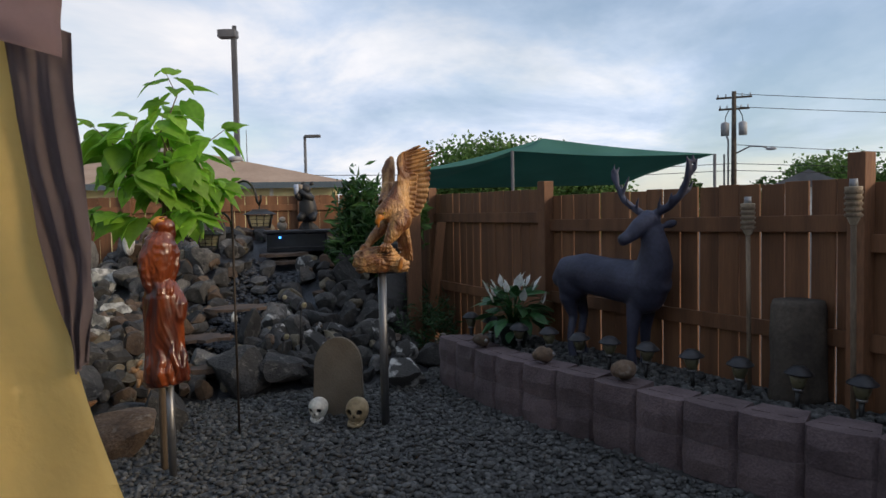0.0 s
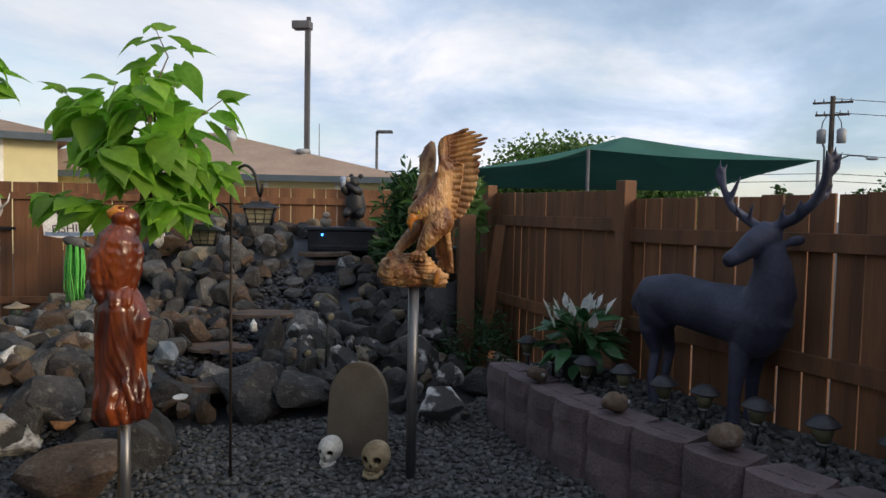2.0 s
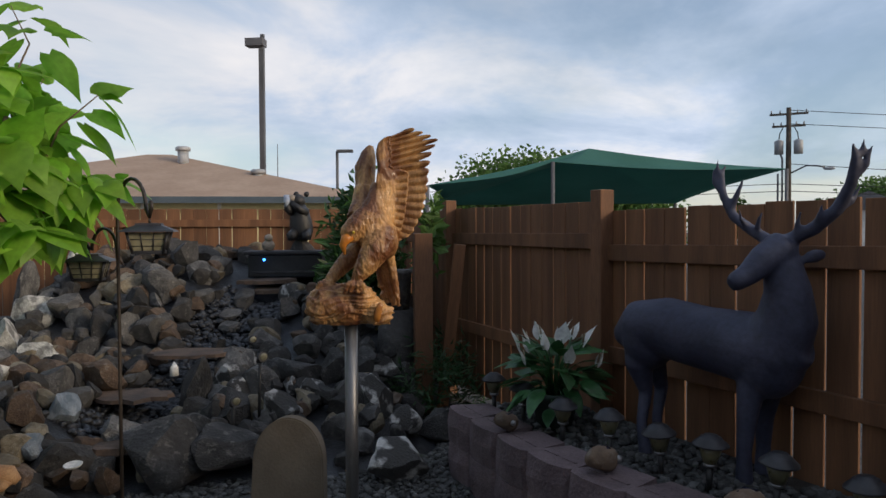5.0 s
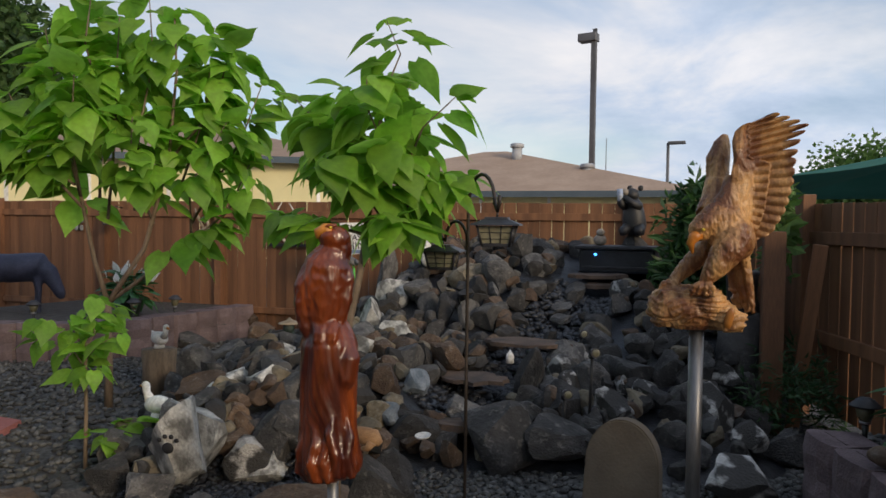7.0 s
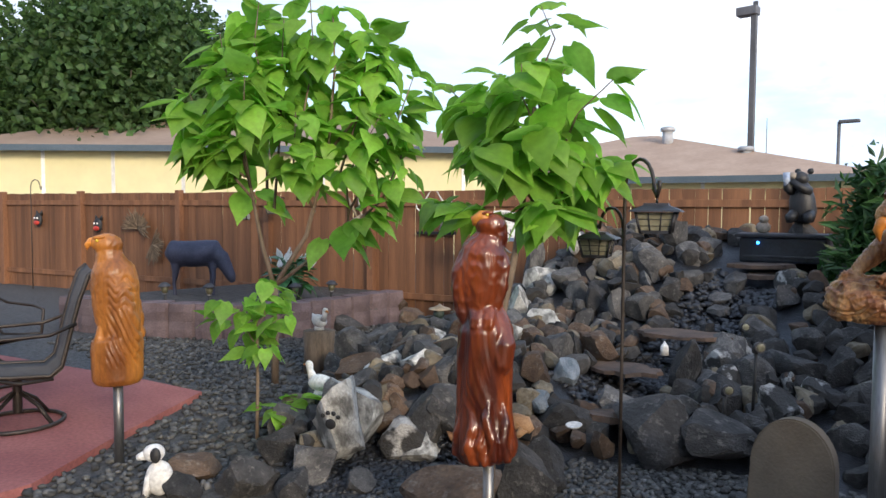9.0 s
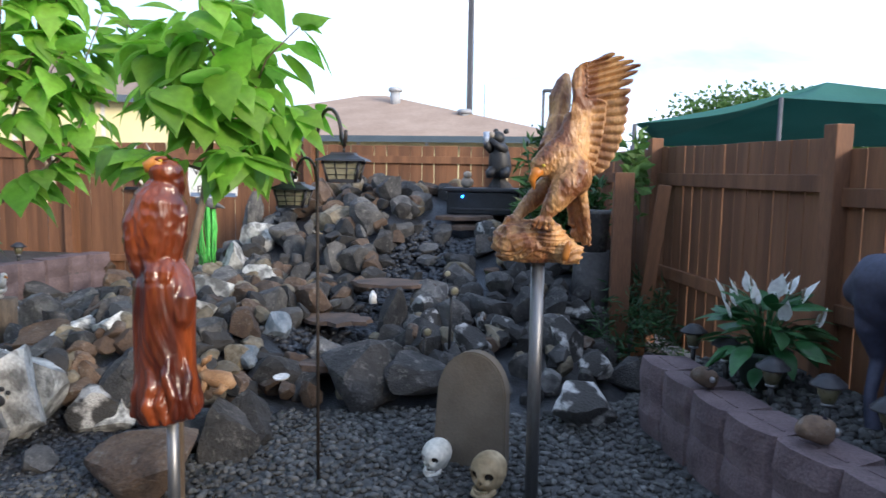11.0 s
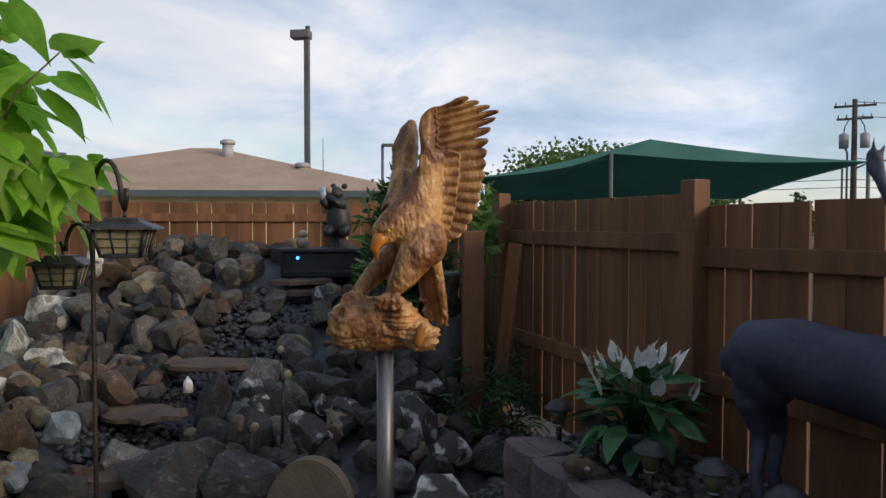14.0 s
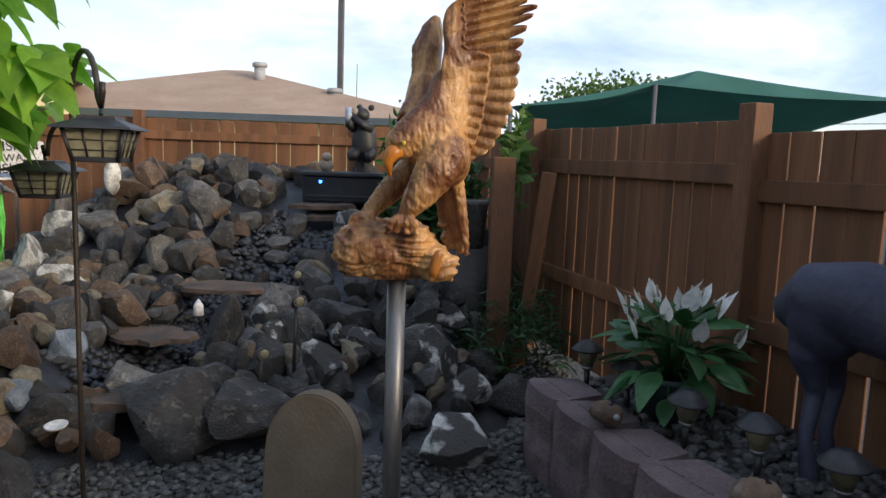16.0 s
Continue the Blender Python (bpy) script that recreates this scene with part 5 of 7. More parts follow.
rock(-1.86, 9.40, 1.26, 0.34, 0.34, "d")
bm = B(); blob(bm, (0, 0, 0.06), (0.07, 0.05, 0.06)); blob(bm, (0.0, -0.02, 0.14), (0.045, 0.04, 0.04))
tagged(part("small_figure", bm, M["muzzle"], m=pose(-2.18, 9.12, 1.315, 0, 0, 30)), "small pale animal figurine on the spillway lid", "figurine")


def skull(m, material, label):
    b = B()
    bmesh.ops.create_icosphere(b, subdivisions=5, radius=1.0)
    for v in b.verts:
        c = v.co.copy()
        x, y, z = c.x * 0.068, c.y * 0.086, c.z * 0.070
        front = max(0, -c.y)
        if c.z < -0.1:
            x *= 1 - 0.30 * min(1, -c.z) * front
            z *= 1.25
        if c.z < -0.35 and c.y > 0.1:
            z *= 0.55
        for sx in (-1, 1):
            d = math.hypot(c.x - sx * 0.42, c.z + 0.08)
            if d < 0.27 and c.y < 0:
                y += 0.032 * (1 - (d / 0.27) ** 2) ** 0.6
        d = math.hypot(c.x * 1.6, (c.z + 0.42) * 0.9)
        if d < 0.18 and c.y < 0:
            y += 0.020 * (1 - (d / 0.18) ** 2)
        v.co = (x, y, z + 0.087)
    for f in b.faces:
        f.smooth = True
        n = f.calc_center_median()
        cx, cz = n.x / 0.068, (n.z - 0.087) / 0.070
        if n.y < 0 and (min(math.hypot(cx - 0.42, cz + 0.08), math.hypot(cx + 0.42, cz + 0.08)) < 0.22 or math.hypot(cx * 1.6, (cz + 0.5) * 0.9) < 0.13):
            f.material_index = 1
    tube(b, [(-0.042, -0.03, 0.02), (-0.032, -0.068, 0.008), (0, -0.082, 0.006), (0.032, -0.068, 0.008), (0.042, -0.03, 0.02)], [0.010, 0.012, 0.013, 0.012, 0.010], 8)
    for k in range(8):
        box(b, -0.028 + 0.007 * k, -0.090 + 0.0012 * (k - 3.5) ** 2, 0.014, -0.022 + 0.007 * k, -0.078 + 0.0012 * (k - 3.5) ** 2, 0.030, 0.001)
    return tagged(part("skull_ornament", b, [material, M["hollow"]], m=m), label, "ornament", group="skulls by the tombstone")


skull(pose(-0.885, 5.07, 0.015, 6, 0, -12) @ Matrix.Diagonal((1.02, 1.02, 1.02, 1)), M["bone"], "white plastic skull ornament resting on the gravel")
skull(pose(-0.58, 4.94, 0.015, 0, 0, -8) @ Matrix.Diagonal((1.2, 1.2, 1.2, 1)), M["old_bone"], "yellowed skull ornament resting on the gravel")

bm = B()
prof = [(-0.20, 0.0)] + [(-0.205 + 0.012 * k / 6, 0.34 * k / 6) for k in range(1, 7)] + [(0.193 * math.cos(a), 0.36 + 0.225 * math.sin(a)) for a in [math.pi * (1 - k / 16) for k in range(17)]] + [(0.205 - 0.012 * k / 6, 0.34 * k / 6) for k in range(6, 0, -1)] + [(0.20, 0.0)]
fr = [bm.verts.new((x, -0.05, z)) for x, z in prof]
f = bm.faces.new(fr)
r = bmesh.ops.extrude_face_region(bm, geom=[f])
for v in [g for g in r["geom"] if isinstance(g, bmesh.types.BMVert)]:
    v.co.y = 0.05
bmesh.ops.recalc_face_normals(bm, faces=bm.faces)
bmesh.ops.bevel(bm, geom=[e for e in bm.edges if e.calc_length() < 3 and abs(e.verts[0].co.y - e.verts[1].co.y) < 0.01], offset=0.008, segments=2, affect="EDGES")
tagged(part("tombstone", bm, M["tomb"], m=pose(-0.765, 5.22, 0, -5, 0, 2) @ Matrix.Diagonal((0.93, 1, 1, 1))), "brown round-topped foam tombstone standing in the gravel", "tombstone")

# ---------------------------------------------------------------- garden lights


def lantern(x, y, top, label):
    """A black hanging solar lantern with a pagoda roof."""
    root = thing("hanging_lantern", pose(x, y, top - 0.165, 0, 0, 20) @ Matrix.Diagonal((0.90, 0.90, 0.60, 1)), label, "lantern", group="hanging lanterns")
    b = B()
    for (r0, z0), (r1, z1) in (((0.155, 0.145), (0.150, 0.155)), ((0.150, 0.155), (0.075, 0.19)), ((0.075, 0.19), (0.072, 0.205)), ((0.072, 0.205), (0.0, 0.207)), ((0.155, 0.145), (0.0, 0.145))):
        a = [b.verts.new((sx * r0 * 0.74, sy * r0 * 0.74, z0)) for sx, sy in ((-1, -1), (1, -1), (1, 1), (-1, 1))]
        c = [b.verts.new((sx * r1 * 0.74, sy * r1 * 0.74, z1)) for sx, sy in ((-1, -1), (1, -1), (1, 1), (-1, 1))]
        for k in range(4):
            b.faces.new((a[k], a[(k + 1) % 4], c[(k + 1) % 4], c[k]))
    roof_part = part("roof", b, M["cap"], root)
    b = B()
    a = [b.verts.new((sx * 0.062, sy * 0.062, 0.02)) for sx, sy in ((-1, -1), (1, -1), (1, 1), (-1, 1))]
    c = [b.verts.new((sx * 0.082, sy * 0.082, 0.142)) for sx, sy in ((-1, -1), (1, -1), (1, 1), (-1, 1))]
    for k in range(4):
        b.faces.new((a[k], a[(k + 1) % 4], c[(k + 1) % 4], c[k]))
    glass_part = part("glass", b, M["frost"], root, "pale clouded lantern glass")
    for sx, sy in ((-1, -1), (1, -1), (1, 1), (-1, 1)):
        b = B(); tube(b, [(sx * 0.064, sy * 0.064, 0.0), (sx * 0.086, sy * 0.086, 0.146)], 0.007, 6); part("corner_bar", b, M["cap"], glass_part)
    for z, r in ((0.05, 0.068), (0.095, 0.076)):
        q = [(-1, -1), (1, -1), (1, 1), (-1, 1), (-1, -1)]
        b = B(); tube(b, [(u * r, w * r, z) for u, w in q], 0.003, 5); part("cross_bar", b, M["cap"], glass_part)
    for k in (-0.35, 0.35):
        for ax in (0, 1):
            for s in (-1, 1):
                lo, hi = [k * 0.062, s * 0.064], [k * 0.082, s * 0.085]
                if ax:
                    lo, hi = lo[::-1], hi[::-1]
                b = B(); tube(b, [(*lo, 0.02), (*hi, 0.142)], 0.003, 5); part("upright_bar", b, M["cap"], glass_part)
    b = B(); box(b, -0.066, -0.066, -0.005, 0.066, 0.066, 0.018, 0.004); part("base", b, M["cap"], root)
    b = B(); tube(b, [(0, 0, 0.205), (0, 0, 0.235)], 0.006, 6); part("ring", b, M["black"], roof_part)
    return root


def crook(x, y, top, reach, spin, drop, label, r=0.0085):
    """A shepherd's hook: a thin rod bent over at the top."""
    b = B()
    pts = [(0, 0, 0), (0, 0, top * 0.5), (0, 0, top - 0.14)]
    for k in range(1, 11):
        a = math.pi * k / 10
        pts.append((reach / 2 - reach / 2 * math.cos(a), 0, top - 0.14 + 0.14 * math.sin(a)))
    pts += [(reach + 0.004, 0, top - 0.14 - drop), (reach + 0.025, 0, top - 0.165 - drop), (reach + 0.045, 0, top - 0.13 - drop), (reach + 0.045, 0, top - 0.10 - drop)]
    tube(b, pts, r, 8)
    return tagged(part("shepherds_hook", b, M["bronze"], m=pose(x, y, 0, 0, 0, spin)), label, "garden hook")


crook(-1.38, 4.76, 1.75, 0.295, -38.7, 0.0, "tall black iron shepherd's hook standing in the gravel")
lantern(-1.13, 4.56, 1.60, "black hanging lantern on a shepherd's hook over the rocks")
bm = B()
tube(bm, [(0, 0, 1.36), (-0.01, 0.01, 1.44)] + [(-0.01 - 0.095 * (1 - math.cos(math.pi * k / 8)), 0.01 + 0.06 * (1 - math.cos(math.pi * k / 8)), 1.44 + 0.10 * math.sin(math.pi * k / 8)) for k in range(1, 9)] + [(-0.205, 0.132, 1.455), (-0.22, 0.14, 1.445), (-0.235, 0.15, 1.47)], 0.0075, 8)
part("side_hook", bm, M["bronze"], bpy.data.objects["shepherds_hook"]).matrix_basis = Euler((0, 0, radians(38.7))).to_matrix().to_4x4()
lantern(-1.60, 4.90, 1.465, "black hanging lantern lower down near the rock pile")


def solar_light(x, y, z, h=0.27, label="black mushroom-cap solar path light in the gravel bed"):
    root = thing("path_light", pose(x, y, z, random.uniform(-4, 4), random.uniform(-4, 4), random.uniform(0, 360)), label, "garden light", group="path lights in the bed")
    b = B(); tube(b, [(0, 0, -0.02), (0, 0, h * 0.42)], [0.012, 0.016], 8); stake = part("stake", b, M["black"], root)
    b = B(); lathe(b, [(0.022, h * 0.40), (0.030, h * 0.42), (0.030, h * 0.46), (0.026, h * 0.47)], 14); part("collar", b, M["steel"], stake)
    b = B(); lathe(b, [(0.0, h * 0.465), (0.028, h * 0.47), (0.040, h * 0.60), (0.052, h * 0.80), (0.0, h * 0.81)], 16); part("diffuser", b, M["dim_lens"], root, "dim yellowish plastic diffuser")
    b = B(); lathe(b, [(0.0, h * 0.80), (0.072, h * 0.785), (0.080, h * 0.80), (0.078, h * 0.83), (0.050, h * 0.93), (0.046, h * 0.96), (0.034, h * 0.965), (0.030, h), (0.0, h)], 20); part("cap", b, M["cap"], root)
    return root


for x, y in ((0.28, 6.28), (0.46, 6.03), (0.66, 5.63), (0.88, 5.40), (1.08, 5.14), (1.25, 4.97), (1.45, 4.74), (1.68, 4.46), (1.88, 4.22), (2.10, 3.95), (2.33, 3.72)):
    solar_light(x - 0.03, y, 0.375, 0.24)
for x, y in ((-8.2, 6.0), (-7.7, 6.3), (-7.05, 7.1), (-6.98, 7.6), (-8.9, 5.75)):
    solar_light(x, y, 0.37, 0.25, "small solar path light in the bed by the back fence")


def rock_light(x, y, z, w, spin, label):
    root = thing("rock_light", pose(x, y, z, 0, 0, spin), label, "garden light", group="rock lights on the wall")
    b = B(); blob(b, (0, 0, w * 0.34), (w * 0.55, w * 0.48, w * 0.38), rough=w * 0.12, freq=9 / w * 0.2)
    part("shell", b, M["rock_b"], root)
    b = B(); box(b, -w * 0.2, -w * 0.16, w * 0.66, w * 0.2, w * 0.16, w * 0.70, 0.002); part("solar_panel", b, M["solar"], root, "dark blue solar cell")
    b = B(); bmesh.ops.create_uvsphere(b, u_segments=10, v_segments=8, radius=w * 0.12, matrix=Matrix.Translation((w * 0.42, -w * 0.22, w * 0.36))); part("lamp", b, M["steel"], root)
    return root


rock_light(0.33, 5.66, 0.43, 0.13, -30, "small brown rock-shaped solar light on a wall block")
rock_light(0.76, 5.02, 0.43, 0.15, 20, "brown rock-shaped solar light with a panel on a block")
rock_light(1.22, 4.47, 0.43, 0.17, 50, "tan rock-shaped solar light on a wall block")


def torch(x, y, z, top, label):
    root = thing("garden_torch", pose(x, y, z, 1, -1, 0), label, "torch", group="torches by the fence")
    h = top - z
    b = B(); tube(b, [(0, 0, -0.03), (0, 0, h - 0.20)], 0.015, 8); part("pole", b, M["bark"], root)
    b = B(); lathe(b, [(0.016, h - 0.24), (0.034, h - 0.20), (0.040, h - 0.06), (0.044, h - 0.045), (0.038, h - 0.04), (0.0, h - 0.04)], 14); basket = part("basket", b, M["straw"], root, "woven brown torch basket")
    for k in range(5):
        b = B(); lathe(b, [(0.041, h - 0.20 + 0.03 * k), (0.046, h - 0.19 + 0.03 * k), (0.041, h - 0.18 + 0.03 * k)], 14); part("band", b, M["bark"], basket)
    b = B(); tube(b, [(0, 0, h - 0.045), (0, 0, h)], [0.022, 0.02], 10); part("wick_cap", b, M["grey_can"], root)
    return root


torch(1.98, 4.40, 0.36, 1.575, "bamboo garden torch with a woven head before the fence")
torch(2.27, 3.74, 0.36, 1.65, "bamboo garden torch at the end of the bed")
bm = B()
rng = random.Random(3)
lathe(bm, [(0.0, 0.0), (0.165, 0.0), (0.155, 0.05), (0.148, 0.2), (0.15, 0.4), (0.145, 0.57), (0.135, 0.60), (0.0, 0.605)], 30)
for v in bm.verts:
    a = math.atan2(v.co.y, v.co.x)
    v.co.xy *= 1 + 0.05 * math.sin(13 * a + 2 * v.co.z) + 0.04 * noise.noise(v.co * 6)
tagged(part("tree_stump", bm, M["dark_bark"], m=pose(2.17, 4.16, 0.36)), "dark upright log stump standing in the raised bed", "stump")

for x, y, z, h in ((-1.44, 6.20, 0.16, 0.25), (-1.32, 6.36, 0.22, 0.45), (-1.76, 7.40, 0.42, 0.2)):
    root = thing("pond_light", pose(x, y, z, 4, 0, 40), "black stake spotlight among the pond rocks", "garden light", group="pond spotlights")
    b = B(); tube(b, [(0, 0, -0.05), (0, 0, h)], 0.011, 8); part("stake", b, M["black"], root)
    b = B(); tube(b, [(0, 0.02, h - 0.01), (0, -0.03, h + 0.03), (0, -0.06, h + 0.035)], [0.02, 0.032, 0.034], 12); head = part("head", b, M["cap"], root)
    b = B(); blob(b, (0, -0.062, h + 0.035), (0.026, 0.008, 0.026), sub=2); part("lamp_lens", b, M["frost"], head)

# ---------------------------------------------------------------- plants


def leaf_mesh(name, length, width, material, fold=0.18, droop=0.25, heart=0.5):
    """A pointed leaf along +y from its stalk, folded on its midrib and bending down at the tip."""
    b = B()
    wide = [(0.0, 0.0), (0.05, 0.42), (0.13, 0.80), (0.25, 1.0), (0.38, 0.97), (0.52, 0.80), (0.66, 0.55), (0.80, 0.29), (0.91, 0.11), (1.0, 0.0)]
    if heart > 0.6:
        wide = [(t, math.sin(math.pi * t ** 0.72) ** 0.9 if 0 < t < 1 else 0.0) for t, _ in wide]
    n = len(wide) - 1
    mid, half = [], {-1: [], 1: []}
    for i, (t, f) in enumerate(wide):
        y, z = length * t, -droop * length * t * t
        mid.append(b.verts.new((0, y, z)))
        if 0 < i < n:
            w = width / 2 * f
            back = -0.16 * length * max(0, 1 - t / 0.3) if heart <= 0.6 else 0
            for s in (-1, 1):
                k = b.verts.new((s * w * 0.55, y + back * 0.5, z + fold * w * 0.6))
                e = b.verts.new((s * w, y + back, z + fold * w * 0.55 - 0.10 * w + s * 0.012 * length * math.sin(7 * t)))
                half[s].append((k, e))
    for s in (-1, 1):
        h = half[s]
        faces = [(mid[0], mid[1], h[0][0]), (mid[0], h[0][0], h[0][1])]
        for i in range(1, n - 1):
            faces += [(mid[i], mid[i + 1], h[i][0], h[i - 1][0]), (h[i - 1][0], h[i][0], h[i][1], h[i - 1][1])]
        faces += [(mid[n - 1], mid[n], h[-1][0]), (h[-1][0], mid[n], h[-1][1])]
        for f in faces:
            b.faces.new(f if s < 0 else f[::-1]).smooth = True
    me = bpy.data.meshes.new(name)
    b.to_mesh(me); b.free()
    me.materials.append(material)
    return me


def leaf_material(base):
    """The same leaf, changing from object to object instead of from island to island."""
    m = M[base].copy()
    n, l = m.node_tree.nodes, m.node_tree.links
    geo = [q for q in n if q.bl_idname == "ShaderNodeNewGeometry"][0]
    info = n.new("ShaderNodeObjectInfo")
    for k in list(geo.outputs["Random Per Island"].links):
        l.new(info.outputs["Random"], k.to_socket)
    return m


LEAF = leaf_material("leaf")
LEAVES = [leaf_mesh("leaf", 0.20, 0.165, LEAF, 0.30, 0.35, 0.5), leaf_mesh("leaf", 0.235, 0.18, LEAF, 0.2, 0.2, 0.5), leaf_mesh("leaf", 0.17, 0.13, LEAF, 0.4, 0.5, 0.5), leaf_mesh("leaf", 0.10, 0.055, LEAF, 0.3, 0.2, 0.62)]


def aim(p, d, roll=0.0):
    """A pose at p whose +y runs along d, with +z as far up as it can be."""
    d = Vector(d).normalized()
    x = d.cross(Vector((0, 0, 1)))
    x = x.normalized() if x.length > 1e-3 else Vector((1, 0, 0))
    z = x.cross(d)
    return Matrix.Translation(p) @ Matrix((x, d, z)).transposed().to_4x4() @ Matrix.Rotation(roll, 4, "Y")


def sapling(name, base, stem, branches, label, seed, per, size=1.0, start=0.22):
    """A young tree: stem, branches and single large drooping leaves."""
    rg = random.Random(seed)
    root = thing(name, pose(*base), label, "tree")
    b = B()
    tube(b, stem[0], stem[1], 9)
    part("trunk", b, M["bark"], root)
    for pts, r in branches:
        pts = [Vector(p) for p in pts]
        b = B()
        tube(b, pts, [r * (1 - 0.7 * i / (len(pts) - 1)) for i in range(len(pts))], 7)
        part("branch", b, M["bark"], root)
        total = sum((q - p).length for p, q in zip(pts, pts[1:]))
        for k in range(per):
            t = start + (1 - start) * (k + rg.random()) / per
            d = t * total
            for p, q in zip(pts, pts[1:]):
                if d <= (q - p).length or q is pts[-1]:
                    c = p.lerp(q, min(1.0, d / (q - p).length))
                    break
                d -= (q - p).length
            ang = rg.uniform(0, 6.283)
            out = Vector((math.cos(ang), math.sin(ang), 0)) + 0.5 * Vector((c.x, c.y, 0)).normalized()
            near_tip = t > 0.93
            stalk = (0.03 if near_tip else rg.uniform(0.05, 0.13)) * size
            e = c + out.normalized() * stalk + Vector((0, 0, 0.02))
            down = rg.uniform(-0.9, 0.15) if not near_tip else rg.uniform(-0.2, 0.9)
            me = LEAVES[3] if near_tip and rg.random() < 0.6 else LEAVES[rg.randrange(3)]
            share("leaf", me, root, aim(e, out.normalized() * 0.7 + Vector((0, 0, down)), rg.uniform(-0.5, 0.5)) @ Matrix.Scale(size * rg.uniform(0.8, 1.15), 4))
    return root


def fan(z0, rows, seed, sway=0.08):
    """Branches from the stem at heights z: (z, azimuth, reach, rise, radius)."""
    rg = random.Random(seed)
    out = []
    for z, az, reach, rise, r in rows:
        a = radians(az)
        p = [Vector((0.02 * math.cos(a), 0.02 * math.sin(a), z))]
        for t in (0.35, 0.7, 1.0):
            p.append(Vector((reach * t * math.cos(a) + rg.uniform(-sway, sway) * t, reach * t * math.sin(a) + rg.uniform(-sway, sway) * t, z + rise * (t ** 0.8))))
        out.append((p, r))
    return out


sapling("tree", (-1.72, 4.56, 0), ([(0.10, -0.47, 0), (0.10, -0.46, 0.9), (0.04, -0.22, 1.35), (-0.01, -0.02, 2.0)], [0.022, 0.019, 0.016, 0.010]),
        fan(0, [(1.45, 200, 0.44, 0.10, 0.009), (1.46, 320, 0.28, 0.08, 0.009), (1.48, 80, 0.35, 0.12, 0.009), (1.52, 20, 0.34, 0.22, 0.009), (1.56, 260, 0.36, 0.22, 0.009), (1.58, 170, 0.46, 0.25, 0.009), (1.55, 300, 0.26, 0.30, 0.008),
                (1.60, 10, 0.34, 0.48, 0.008), (1.62, 190, 0.46, 0.50, 0.008), (1.70, 285, 0.22, 0.45, 0.007), (1.70, 100, 0.25, 0.50, 0.007), (1.85, 60, 0.06, 0.62, 0.007), (1.60, 220, 0.28, 0.55, 0.007)], 4),
        "young tree with large drooping bright green leaves behind the hawk", 21, 21, 0.90)
sapling("tree", (-4.98, 5.36, 0), ([(0, 0, 0), (0.01, 0, 0.45), (0.0, 0.0, 0.88)], [0.035, 0.03, 0.03]),
        [([(0, 0, 0.86), (-0.10, -0.05, 1.2), (-0.16, -0.12, 1.7), (-0.30, -0.20, 2.3), (-0.42, -0.22, 2.75)], 0.022), ([(0, 0, 0.86), (0.25, 0.15, 1.3), (0.42, 0.25, 2.0), (0.45, 0.30, 2.7), (0.40, 0.32, 3.2)], 0.022),
         ([(0, 0, 0.86), (0.4, 0.32, 1.25), (0.72, 0.58, 1.6), (0.85, 0.7, 2.0)], 0.018), ([(-0.14, -0.1, 1.6), (-0.4, -0.34, 2.0), (-0.55, -0.46, 2.5)], 0.014), ([(0.42, 0.25, 2.0), (0.62, 0.55, 2.45), (0.7, 0.62, 2.95)], 0.014), ([(0.42, 0.25, 1.9), (0.1, -0.1, 2.3), (-0.05, -0.15, 2.9), (-0.05, -0.1, 3.25)], 0.014),
         ([(-0.16, -0.12, 1.7), (0.0, -0.3, 2.1), (0.12, -0.35, 2.6)], 0.012), ([(-0.3, -0.2, 2.2), (-0.55, -0.1, 2.7), (-0.5, -0.2, 3.05)], 0.012), ([(0.3, 0.2, 1.5), (0.35, -0.05, 1.9), (0.45, -0.1, 2.3)], 0.012), ([(0.5, 0.4, 1.4), (0.6, 0.3, 1.8), (0.85, 0.45, 2.3)], 0.012), ([(-0.2, -0.15, 1.8), (-0.45, -0.22, 1.95), (-0.6, -0.4, 2.05)], 0.012), ([(0.0, 0.0, 1.5), (0.1, 0.0, 2.2), (0.06, 0.05, 2.8), (0.02, 0.1, 3.15)], 0.013), ([(0.2, 0.1, 1.6), (0.25, 0.1, 2.2), (0.3, 0.2, 2.8), (0.25, 0.2, 3.3)], 0.013), ([(-0.1, 0.0, 1.7), (-0.15, 0.05, 2.3), (-0.2, 0.1, 2.9), (-0.25, 0.1, 3.2)], 0.013), ([(0.5, 0.4, 1.5), (0.75, 0.7, 2.2), (0.85, 0.85, 2.7)], 0.012), ([(0.45, 0.3, 1.7), (0.55, 0.5, 2.4), (0.6, 0.55, 3.1)], 0.012)],
        "young forked tree with broad bright green leaves near the patio", 31, 33, 1.30, 0.36)
sapling("tree_sapling", (-3.80, 4.40, 0), ([(0, 0, 0), (0.0, 0.01, 0.4), (0.01, 0, 0.86)], [0.013, 0.011, 0.008]),
        fan(0, [(0.66, 200, 0.22, 0.12, 0.005), (0.70, 20, 0.22, 0.15, 0.005), (0.75, 290, 0.2, 0.2, 0.005), (0.75, 110, 0.2, 0.2, 0.005), (0.80, 40, 0.08, 0.26, 0.005), (0.60, 150, 0.24, 0.10, 0.005), (0.58, 330, 0.22, 0.06, 0.005), (0.16, 30, 0.28, 0.08, 0.005), (0.14, 60, 0.24, 0.14, 0.005)], 8),
        "small leafy green sapling between gravel and rocks", 41, 10, 0.72)


